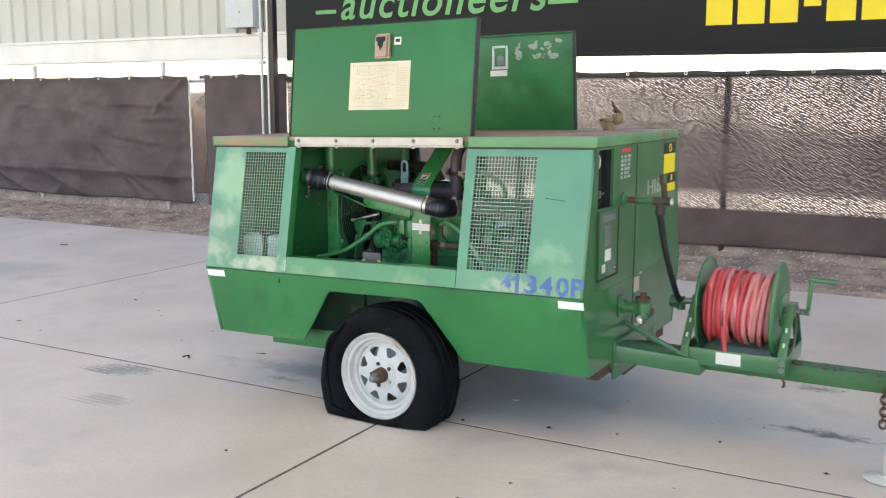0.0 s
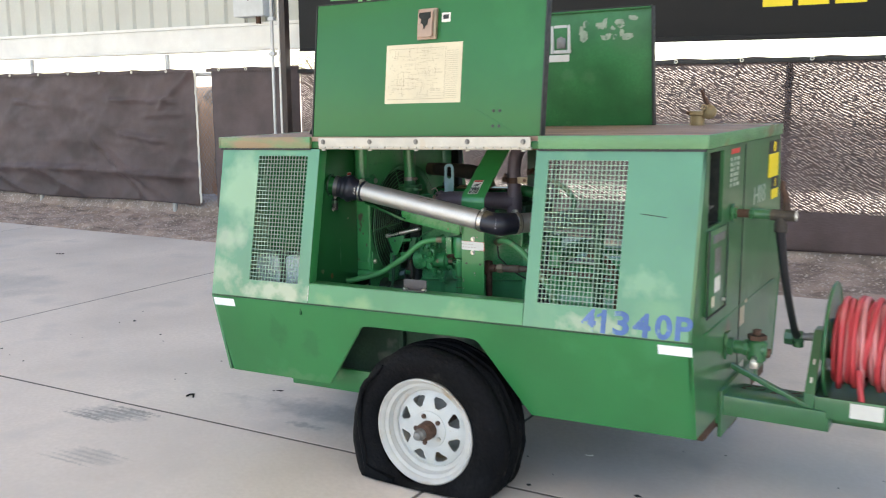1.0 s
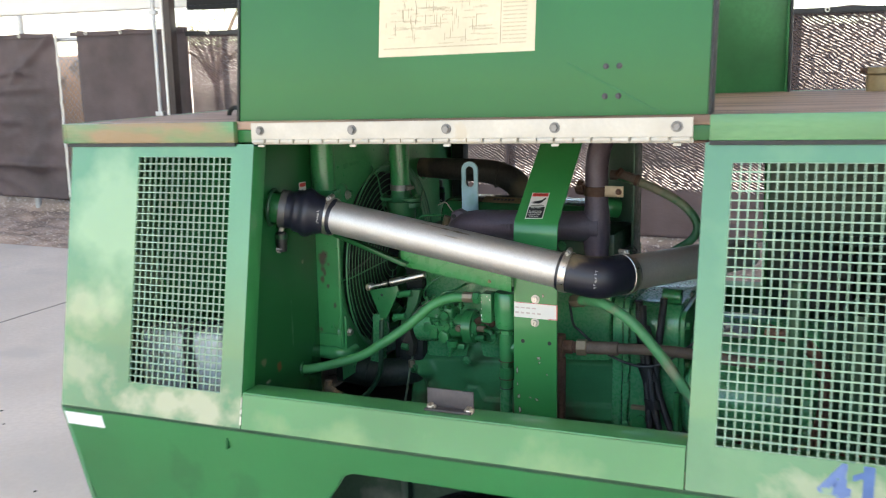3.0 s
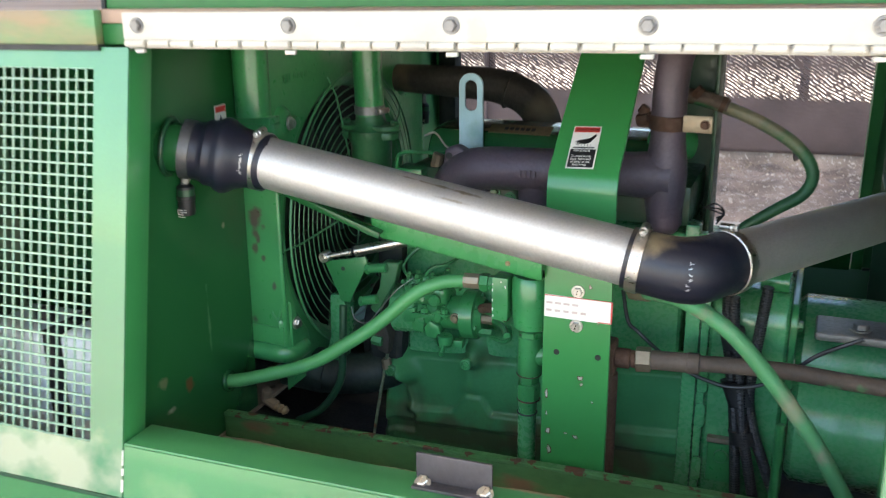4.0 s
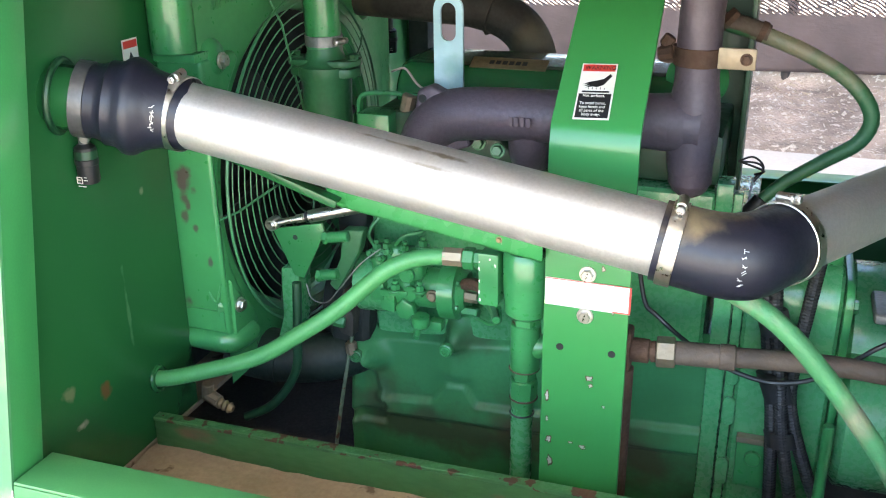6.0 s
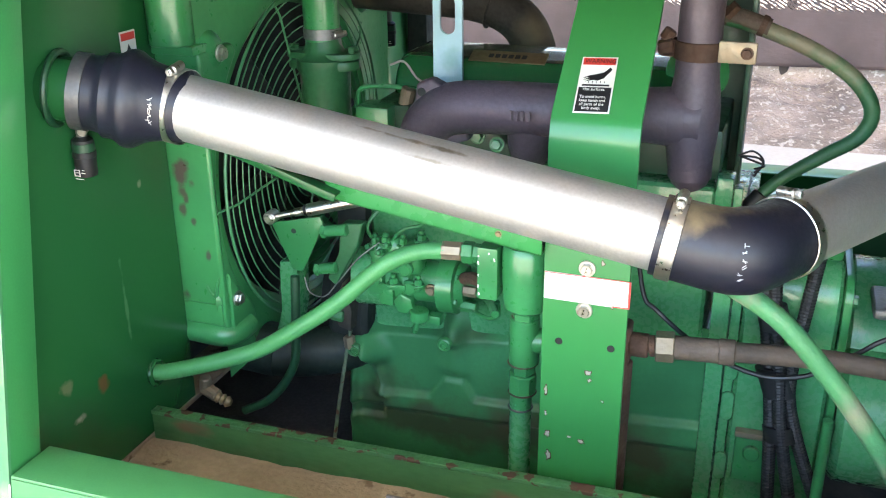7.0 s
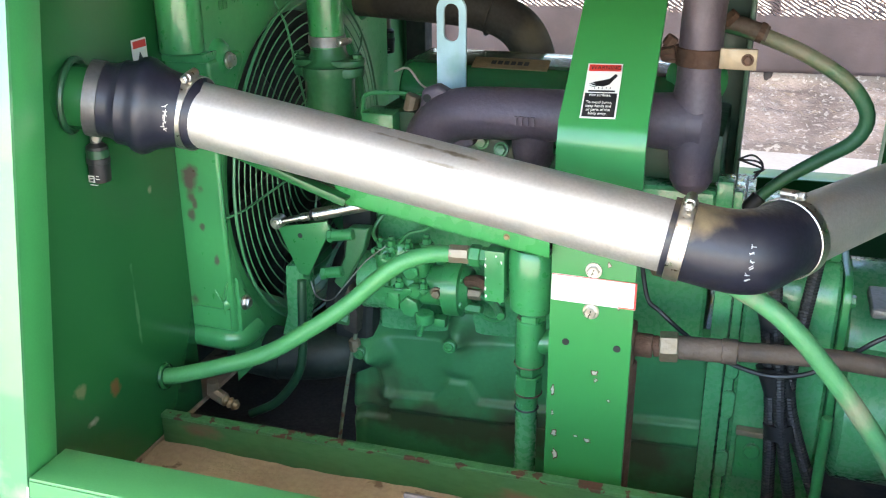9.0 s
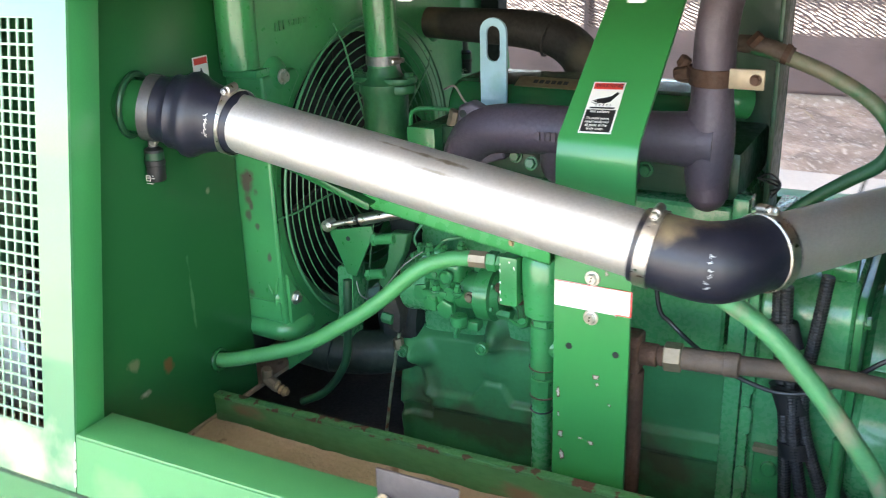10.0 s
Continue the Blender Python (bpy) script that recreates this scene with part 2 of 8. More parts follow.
M_IRON = material("purple_brown_cast_iron", (0.105, 0.080, 0.100), 0.52, 0.2, var=0.25, scale=9.0, fine=170, bump=0.08, patch=((0.05, 0.03, 0.028), 6.0, 0.55, 0.2, 0.8))
M_SOOT = material("sooty_exhaust_steel", (0.045, 0.038, 0.032), 0.75, 0.2, var=0.3, scale=9.0, fine=150, bump=0.1, patch=((0.16, 0.12, 0.075), 6.0, 0.52, 0.2, 0.85))
M_LATCH = material("worn_pinkish_primer", (0.36, 0.255, 0.20), 0.5, 0.2, var=0.2, scale=14.0, fine=140, bump=0.06, patch=((0.17, 0.11, 0.08), 30.0, 0.6, 0.05, 0.8))
M_RUSTY = material("rusty_steel", (0.095, 0.048, 0.031), 0.82, 0.1, var=0.35, scale=14.0, fine=160, bump=0.2, patch=((0.05, 0.03, 0.022), 9.0, 0.55, 0.15, 0.85))
M_RUSTSPECK = material("rust_specked_steel", (0.15, 0.21, 0.135), 0.6, 0.2, var=0.4, scale=60.0, fine=200, bump=0.05, patch=((0.14, 0.07, 0.04), 55.0, 0.62, 0.03, 0.8))
M_BRASS = material("tarnished_brass", (0.27, 0.20, 0.11), 0.5, 0.6, var=0.2, scale=20.0, fine=150, bump=0.05)
M_TARNISH = material("tan_painted_copper", (0.26, 0.205, 0.14), 0.45, 0.5, var=0.2, scale=12.0, fine=140, bump=0.08)
M_DIRTYHOSE = material("brown_grimy_hose", (0.095, 0.066, 0.050), 0.7, var=0.35, scale=18.0, fine=180, bump=0.12, patch=((0.05, 0.22, 0.08), 11.0, 0.60, 0.05, 0.5))
M_GREENHOSE = material("green_painted_hose", (0.05, 0.26, 0.085), 0.45, var=0.15, scale=14.0, fine=260, bump=0.10, patch=((0.20, 0.17, 0.12), 16.0, 0.67, 0.06, 0.8))
M_DUSTYHOSE = material("dust_caked_green_hose", (0.024, 0.125, 0.05), 0.5, var=0.2, scale=14.0, fine=260, bump=0.10, patch=((0.15, 0.12, 0.075), 9.0, 0.60, 0.1, 0.85),
                       spots=[((-0.015, 0.0, 0.205), (0.075, 0.05, 0.04), (0.24, 0.20, 0.14), 0.85), ((0.06, 0.0, 0.165), (0.02, 0.05, 0.03), (0.20, 0.19, 0.12), 0.7)])
M_WORNHOSE = material("worn_green_hose", (0.055, 0.24, 0.095), 0.5, var=0.2, scale=14.0, fine=260, bump=0.12, patch=((0.20, 0.23, 0.14), 16.0, 0.56, 0.08, 0.7),
                      spots=[((0.012, -0.03, 0.205), (0.03, 0.05, 0.04), (0.30, 0.27, 0.18), 0.6), ((-0.05, -0.02, 0.34), (0.04, 0.05, 0.03), (0.26, 0.28, 0.16), 0.6)])
M_REDHOSE = material("faded_red_hose", (0.58, 0.055, 0.065), 0.5, var=0.2, scale=9.0, fine=120, bump=0.06, patch=((0.66, 0.22, 0.21), 6.0, 0.56, 0.2, 0.65))
M_WHITE = material("chipped_white_paint", (0.58, 0.575, 0.55), 0.45, var=0.06, scale=12.0, fine=120, bump=0.05, patch=((0.40, 0.24, 0.13), 12.0, 0.68, 0.05, 0.8))
M_RIM = material("stained_white_rim_paint", (0.57, 0.55, 0.515), 0.45, var=0.12, scale=14.0, fine=120, bump=0.05, patch=((0.40, 0.29, 0.17), 7.0, 0.53, 0.14, 0.8))
M_HINGE = material("white_painted_hinge", (0.50, 0.475, 0.415), 0.5, var=0.14, scale=14.0, fine=150, bump=0.05, patch=((0.50, 0.45, 0.36), 16.0, 0.66, 0.05, 0.7))
M_REFLECTOR = material("white_reflective_tape", (0.86, 0.87, 0.88), 0.4, var=0.03, scale=20.0, fine=300, bump=0.02)
M_LABEL = material("white_label", (0.72, 0.69, 0.63), 0.45, var=0.05, scale=20.0, fine=200, bump=0.0)
M_PAPER = material("yellowed_chart_paper", (0.60, 0.54, 0.40), 0.7, var=0.10, scale=9.0, fine=120, bump=0.05, patch=((0.62, 0.53, 0.36), 7.0, 0.6, 0.15, 0.7))
M_PALEINK = material("faded_ink", (0.40, 0.33, 0.30), 0.7, var=0.1, bump=0.0)
M_WORNINK = material("worn_red_brown_ink", (0.55, 0.43, 0.38), 0.7, var=0.2, scale=60.0, bump=0.0)
M_INK = material("grey_brown_ink", (0.36, 0.31, 0.225), 0.7, var=0.05, bump=0.0)
M_BLACK = material("black_ink", (0.012, 0.012, 0.013), 0.5, var=0.05, bump=0.0)
M_RED = material("red_label_ink", (0.60, 0.045, 0.035), 0.45, var=0.05, bump=0.0)
M_YELLOW = material("yellow_ink", (0.85, 0.66, 0.02), 0.5, var=0.06, bump=0.0)
M_BLUE = material("blue_stencil_paint", (0.062, 0.135, 0.33), 0.55, var=0.15, scale=20.0, bump=0.0, patch=((0.20, 0.34, 0.24), 24.0, 0.62, 0.12, 0.5))
M_BLUEWORN = material("worn_blue_stencil_paint", (0.10, 0.17, 0.37), 0.55, var=0.15, scale=20.0, bump=0.0, patch=((0.22, 0.33, 0.22), 30.0, 0.46, 0.06, 0.5))
M_CATCH = material("dark_grey_bracket", (0.055, 0.05, 0.056), 0.45, 0.1, var=0.25, scale=30.0, fine=200, bump=0.06)
M_TRIM = material("black_edge_trim", (0.02, 0.022, 0.022), 0.6, var=0.1, bump=0.0)
M_DARKHOSE = material("grimy_dark_hose", (0.010, 0.022, 0.015), 0.65, var=0.4, scale=12.0, fine=120, bump=0.05)
M_PINKHOSE = material("bleached_red_hose", (0.66, 0.24, 0.235), 0.55, var=0.2, scale=9.0, fine=120, bump=0.06, patch=((0.56, 0.085, 0.09), 6.0, 0.56, 0.2, 0.6))
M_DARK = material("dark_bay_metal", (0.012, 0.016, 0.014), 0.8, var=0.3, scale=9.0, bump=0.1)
M_WIRE = material("green_painted_wire", (0.048, 0.21, 0.092), 0.4, var=0.15, bump=0.0)
M_MESH = material("green_wire_mesh", (0.25, 0.40, 0.29), 0.45, var=0.15, scale=6.0, bump=0.0)
M_BOTTLE = material("milky_plastic_tank", (0.72, 0.78, 0.80), 0.5, var=0.06, scale=9.0, bump=0.03)
M_GREYBOX = material("grey_galvanised_box", (0.55, 0.58, 0.60), 0.5, 0.2, var=0.08, scale=9.0, bump=0.03)
M_CREAM = material("cream_ribbed_cladding", (0.54, 0.55, 0.505), 0.55, var=0.08, scale=1.2, fine=30, bump=0.02)
M_BEAM = material("white_painted_beam", (0.80, 0.79, 0.76), 0.55, var=0.09, scale=3.0, fine=50, bump=0.02)
M_BROWNPOLE = material("dark_brown_pole_paint", (0.035, 0.022, 0.020), 0.45, var=0.2, scale=6.0, fine=90, bump=0.03)
M_GALV = material("galvanised_pipe", (0.45, 0.45, 0.46), 0.45, 0.8, var=0.12, scale=12.0, fine=120, bump=0.03)
M_BANNER = material("charcoal_vinyl_banner", (0.0115, 0.012, 0.0135), 0.65, spec=0.3, var=0.15, scale=0.7, fine=400, bump=0.02)
M_BANNERGREEN = material("light_green_print", (0.14, 0.42, 0.16), 0.5, var=0.05, bump=0.0)
M_CONCRETE = material("broom_finished_concrete", (0.66, 0.585, 0.525), 0.48, var=0.16, scale=1.3, fine=45, bump=0.10, rvar=0.12,
                      patch=((0.56, 0.505, 0.46), 2.6, 0.52, 0.18, 0.45), spec=0.5,
                      spots=[((-1.76 + 0.03 * k, -0.225 + 0.034 * k, 0.0), (0.16, 0.018, 0.3), (0.17, 0.16, 0.15), 0.8) for k in range(6)] + [((-1.40 + 0.02 * k, -0.635 + 0.034 * k, 0.0), (0.15, 0.010, 0.3), (0.30, 0.285, 0.27), 0.55) for k in range(5)] +
                      [((-1.69, -0.14, 0.0), (0.20, 0.075, 0.3), (0.30, 0.285, 0.27), 0.6), ((-1.33, -0.55, 0.0), (0.15, 0.07, 0.3), (0.36, 0.34, 0.32), 0.5), ((-0.80, 0.165, 0.0), (0.11, 0.03, 0.3), (0.24, 0.225, 0.215), 0.6),
                             ((1.86, 0.68, 0.0), (0.2, 0.05, 0.3), (0.10, 0.085, 0.07), 0.85), ((1.72, 1.37, 0.0), (0.1, 0.05, 0.3), (0.12, 0.11, 0.10), 0.7),
                             ((-0.75, 0.35, 0.0), (0.5, 0.12, 0.3), (0.22, 0.21, 0.20), 0.5), ((-5.2, 1.5, 0.0), (0.8, 0.5, 0.3), (0.33, 0.32, 0.31), 0.5)])
M_DIRT = material("gravelly_desert_dirt", (0.36, 0.27, 0.225), 0.95, var=0.5, scale=3.0, fine=60, bump=0.9, patch=((0.54, 0.45, 0.39), 34.0, 0.57, 0.05, 0.95))
M_STRAW = material("dry_straw", (0.30, 0.225, 0.15), 0.9, var=0.35, scale=6.0, bump=0.0)
M_JOINT = material("dirt_filled_joint", (0.11, 0.095, 0.085), 0.95, var=0.3, scale=14.0, fine=90, bump=0.3)
M_BANK = material("reddish_dirt_bank", (0.74, 0.47, 0.30), 0.95, var=0.3, scale=0.9, fine=14, bump=0.3, patch=((0.30, 0.22, 0.16), 3.0, 0.58, 0.1, 0.95))
M_DESERT = material("pale_sunlit_dust", (0.58, 0.52, 0.47), 0.95, var=0.25, scale=0.5, fine=9, bump=0.2, patch=((0.40, 0.32, 0.25), 1.5, 0.6, 0.1, 0.9))
M_PEBBLE = material("pale_gravel", (0.50, 0.42, 0.36), 0.9, var=0.35, scale=9.0, fine=50, bump=0.2)
M_LEAF = material("yellow_green_leaves", (0.15, 0.165, 0.045), 0.6, var=0.4, scale=3.0, fine=30, bump=0.0)
M_BARK = material("grey_brown_bark", (0.14, 0.105, 0.08), 0.9, var=0.3, scale=12.0, fine=60, bump=0.3)
M_ROOFUNDER = material("white_roof_lining", (0.62, 0.62, 0.58), 0.7, var=0.05, scale=0.8, bump=0.0)


def fabric_material(name, base, see_through):
    """Knitted wind screen. see_through: share of light that the open knit lets pass, as (height, share) pairs."""
    m = bpy.data.materials.new(name)
    m.use_nodes = True
    n, l = m.node_tree.nodes, m.node_tree.links
    p = n["Principled BSDF"]
    tc = n.new("ShaderNodeTexCoord")

    def noise_tex(s, detail, stretch=(1, 1, 1)):
        mp = n.new("ShaderNodeMapping")
        mp.inputs["Scale"].default_value = stretch
        l.new(tc.outputs["Object"], mp.inputs["Vector"])
        t = n.new("ShaderNodeTexNoise")
        t.inputs["Scale"].default_value, t.inputs["Detail"].default_value = s, detail
        l.new(mp.outputs[0], t.inputs["Vector"])
        return t.outputs[0]

    def ranged(sock, a, b, c, d):
        r = n.new("ShaderNodeMapRange")
        for k, v in zip(("From Min", "From Max", "To Min", "To Max"), (a, b, c, d)):
            r.inputs[k].default_value = v
        l.new(sock, r.inputs["Value"])
        return r.outputs[0]

    def times(a, b):
        t = n.new("ShaderNodeMath")
        t.operation = "MULTIPLY"
        l.new(a, t.inputs[0]), l.new(b, t.inputs[1])
        return t.outputs[0]

    colr = n.new("ShaderNodeMix")
    colr.data_type = "RGBA"
    colr.inputs[6].default_value = (*[c * 0.72 for c in base], 1)
    colr.inputs[7].default_value = (*[c * 1.3 for c in base], 1)
    l.new(ranged(noise_tex(2.2, 6.0), 0.35, 0.65, 0, 1), colr.inputs[0])
    l.new(colr.outputs[2], p.inputs["Base Color"])
    p.inputs["Roughness"].default_value = 0.6
    p.inputs["Specular IOR Level"].default_value = 0.35
    bmp = n.new("ShaderNodeBump")
    bmp.inputs["Strength"].default_value, bmp.inputs["Distance"].default_value = 0.25, 0.01
    l.new(noise_tex(26.0, 5.0, (1, 1, 2.2)), bmp.inputs["Height"])
    l.new(bmp.outputs[0], p.inputs["Normal"])
    if not see_through:
        return m
    mp = n.new("ShaderNodeMapping")
    mp.inputs["Rotation"].default_value = (0, radians(-30), 0)
    l.new(tc.outputs["Object"], mp.inputs["Vector"])
    wave = n.new("ShaderNodeTexWave")
    wave.wave_type, wave.bands_direction = "BANDS", "Z"
    for k, v in (("Scale", 16.0), ("Distortion", 7.0), ("Detail", 2.0), ("Detail Scale", 0.5), ("Detail Roughness", 0.5)):
        wave.inputs[k].default_value = v
    l.new(mp.outputs[0], wave.inputs["Vector"])
    streak = ranged(wave.outputs["Fac"], 0.50, 0.95, 0.04, 1.0)
    dash = ranged(noise_tex(40.0, 1.0, (0.7, 1, 1.1)), 0.36, 0.52, 0.12, 1)
    zone = ranged(noise_tex(1.0, 1.0), 0.34, 0.50, 0.8, 1)
    sep = n.new("ShaderNodeSeparateXYZ")
    l.new(tc.outputs["Object"], sep.inputs[0])
    ramp = n.new("ShaderNodeValToRGB")
    el = ramp.color_ramp.elements
    while len(el) < len(see_through):
        el.new(0.5)
    for e, (h, v) in zip(el, see_through):
        e.position, e.color = h / 1.8, (v, v, v, 1)
    l.new(ranged(sep.outputs[2], 0, 1.8, 0, 1), ramp.inputs[0])
    open_knit = times(times(streak, dash), times(zone, ramp.outputs[0]))
    tr = n.new("ShaderNodeBsdfTransparent")
    ms = n.new("ShaderNodeMixShader")
    l.new(open_knit, ms.inputs[0])
    l.new(p.outputs[0], ms.inputs[1])
    l.new(tr.outputs[0], ms.inputs[2])
    l.new(ms.outputs[0], n["Material Output"].inputs[0])
    return m


M_SCREEN = fabric_material("dark_brown_privacy_fabric", (0.092, 0.067, 0.070), ())
M_SCREENOPEN = fabric_material("see_through_brown_privacy_fabric", (0.096, 0.067, 0.068), ((0.0, 0.0), (0.41, 0.0), (0.44, 1.0), (0.56, 1.0), (0.63, 0.40), (1.10, 0.46), (1.28, 0.78), (1.665, 0.92), (1.69, 0.08)))


# ---- mesh helpers ----
SHEAR = [0.0]


def thing(name, at, label, category, group="", kind=""):
    ob = new(name)
    ob.location = at
    ob.empty_display_size = 0.1
    return tagged(ob, label, category, group, kind)


def offset_of(ob):
    off = Vector((0, 0, 0))
    while ob:
        off += ob.location
        ob = ob.parent
    return off


def part(name, bm, mat, parent=None, label="", smooth=35):
    """Links a bmesh, in world metres, as one mesh object under a thing or a part."""
    if SHEAR[0]:
        for v in bm.verts:
            v.co.z += SHEAR[0] * v.co.x
    if parent:
        bmesh.ops.translate(bm, verts=bm.verts, vec=-offset_of(parent))
    bmesh.ops.recalc_face_normals(bm, faces=bm.faces)
    me = bpy.data.meshes.new(name)
    bm.to_mesh(me)
    bm.free()
    for f in me.polygons:
        f.use_smooth = True
    me.set_sharp_from_angle(angle=radians(smooth))
    me.materials.append(mat)
    ob = new(name, me)
    if parent:
        ob.parent = parent
    if label:
        ob["label"] = label
    return ob


def join(*bms):
    out = bmesh.new()
    for b in bms:
        tmp = bpy.data.meshes.new("tmp")
        b.to_mesh(tmp)
        b.free()
        out.from_mesh(tmp)
        bpy.data.meshes.remove(tmp)
    return out


def bevelled(bm, w, seg=2, angle=30):
    if w > 0:
        edges = [e for e in bm.edges if len(e.link_faces) == 2 and e.calc_face_angle(0) > radians(angle)]
        bmesh.ops.bevel(bm, geom=edges, offset=w, segments=seg, profile=0.6, affect="EDGES", clamp_overlap=True)
    return bm


def box(x0, x1, y0, y1, z0, z1, bev=0.002, seg=2):
    bm = bmesh.new()
    bmesh.ops.create_cube(bm, size=1)
    for v in bm.verts:
        v.co = (x0 if v.co.x < 0 else x1, y0 if v.co.y < 0 else y1, z0 if v.co.z < 0 else z1)
    return bevelled(bm, bev, seg)


def turned(bm, m):
    bmesh.ops.transform(bm, matrix=m, verts=bm.verts)
    return bm


def axis_matrix(p0, p1):
    d = Vector(p1) - Vector(p0)
    return Matrix.Translation(p0) @ d.to_track_quat("Z", "Y").to_matrix().to_4x4()


def lathe(profile, p0, p1, seg=28):
    """Turns (distance along, radius) pairs about the line from p0 towards p1."""
    bm = bmesh.new()
    rings = []
    for h, r in profile:
        rings.append([bm.verts.new((r * math.cos(2 * math.pi * k / seg), r * math.sin(2 * math.pi * k / seg), h)) for k in range(seg)] if r > 1e-5 else [bm.verts.new((0, 0, h))])
    for a, b in zip(rings, rings[1:]):
        for k in range(seg):
            q = [a[k % len(a)], a[(k + 1) % len(a)], b[(k + 1) % len(b)], b[k % len(b)]]
            q = [v for i, v in enumerate(q) if v not in q[:i]]
            if len(q) > 2:
                bm.faces.new(q)
    for ring in () if tuple(profile[0]) == tuple(profile[-1]) else (rings[0], rings[-1]):
        if len(ring) > 2:
            bm.faces.new(ring)
    return turned(bm, axis_matrix(p0, p1))


def cyl(p0, p1, r, r2=None, seg=24, bev=0.0015):
    h = (Vector(p1) - Vector(p0)).length
    r2 = r if r2 is None else r2
    b = min(bev, r * 0.4, r2 * 0.4, h * 0.3)
    return lathe([(0, r - b), (b, r), (h - b, r2), (h, r2 - b)], p0, p1, seg)


def smooth_path(points, steps=8):
    pts = [Vector(p) for p in points]
    ext = [2 * pts[0] - pts[1]] + pts + [2 * pts[-1] - pts[-2]]
    out = []
    for i in range(1, len(ext) - 2):
        a, b, c, d = ext[i - 1 : i + 3]
        for s in range(steps):
            t = s / steps
            out.append(0.5 * (2 * b + (c - a) * t + (2 * a - 5 * b + 4 * c - d) * t * t + (3 * b - a - 3 * c + d) * t**3))
    return out + [pts[-1]]


def tube(points, r, seg=14, steps=8, ribs=0.0, pitch=0.006, straight=False):
    """A round hose through the points. ribs: depth of corrugation; r may be a list along the points."""
    path = [Vector(p) for p in points] if straight else smooth_path(points, steps)
    if ribs:
        dense = []
        for a, b in zip(path, path[1:]):
            k = max(1, int((b - a).length / (pitch / 2)))
            dense += [a.lerp(b, i / k) for i in range(k)]
        path = dense + [path[-1]]
    bm = bmesh.new()
    up = Vector((0.13, 0.2, 0.97))
    rings = []
    for i, p in enumerate(path):
        d = (path[min(i + 1, len(path) - 1)] - path[max(i - 1, 0)]).normalized()
        up = (up - d * up.dot(d)).normalized()
        side = d.cross(up)
        rr = r if not isinstance(r, (list, tuple)) else float(np.interp(i / (len(path) - 1) * (len(r) - 1), range(len(r)), r))
        rr += ribs * (i % 2)
        rings.append([bm.verts.new(p + rr * (math.cos(2 * math.pi * k / seg) * up + math.sin(2 * math.pi * k / seg) * side)) for k in range(seg)])
    for a, b in zip(rings, rings[1:]):
        for k in range(seg):
            bm.faces.new((a[k], a[(k + 1) % seg], b[(k + 1) % seg], b[k]))
    bm.faces.new(rings[0]), bm.faces.new(rings[-1])
    return bm


def prism(outline, plane, a, b, bev=0.0015, seg=2):
    """An outline in the plane "xz", "yz" or "xy", made solid from a to b along the third axis."""
    bm = bmesh.new()
    put = {"xz": lambda u, v, w: (u, w, v), "yz": lambda u, v, w: (w, u, v), "xy": lambda u, v, w: (u, v, w)}[plane]
    low = [bm.verts.new(put(u, v, a)) for u, v in outline]
    top = [bm.verts.new(put(u, v, b)) for u, v in outline]
    bm.faces.new(low), bm.faces.new(top)
    for k in range(len(low)):
        bm.faces.new((low[k], low[(k + 1) % len(low)], top[(k + 1) % len(low)], top[k]))
    bmesh.ops.recalc_face_normals(bm, faces=bm.faces)
    return bevelled(bm, bev, seg)


def arc(cx, cy, r, a0, a1, n=8):
    return [(cx + r * math.cos(radians(a0 + (a1 - a0) * k / n)), cy + r * math.sin(radians(a0 + (a1 - a0) * k / n))) for k in range(n + 1)]


def rounded(x0, x1, y0, y1, r, n=5):
    return arc(x1 - r, y0 + r, r, -90, 0, n) + arc(x1 - r, y1 - r, r, 0, 90, n) + arc(x0 + r, y1 - r, r, 90, 180, n) + arc(x0 + r, y0 + r, r, 180, 270, n)


def solid(bm, t):
    """Gives an open sheet its thickness."""
    bmesh.ops.recalc_face_normals(bm, faces=bm.faces)
    bm.normal_update()
    bmesh.ops.solidify(bm, geom=bm.faces, thickness=t)
    return bm


def torus(centre, normal, big, small, seg=40, tube_seg=8, a0=0, a1=360):
    q = Vector(normal).to_track_quat("Z", "Y").to_matrix().to_4x4()
    full = abs(a1 - a0) >= 360
    n = seg if full else max(3, int(seg * abs(a1 - a0) / 360))
    bm = bmesh.new()
    rings = []
    for k in range(n if full else n + 1):
        a = radians(a0 + (a1 - a0) * k / n)
        rings.append([bm.verts.new(((big + small * math.cos(2 * math.pi * j / tube_seg)) * math.cos(a), (big + small * math.cos(2 * math.pi * j / tube_seg)) * math.sin(a), small * math.sin(2 * math.pi * j / tube_seg))) for j in range(tube_seg)])
    for k in range(n):
        a, b = rings[k], rings[(k + 1) % len(rings)]
        for j in range(tube_seg):
            bm.faces.new((a[j], a[(j + 1) % tube_seg], b[(j + 1) % tube_seg], b[j]))
    return turned(bm, Matrix.Translation(centre) @ q)


BOLT = {}


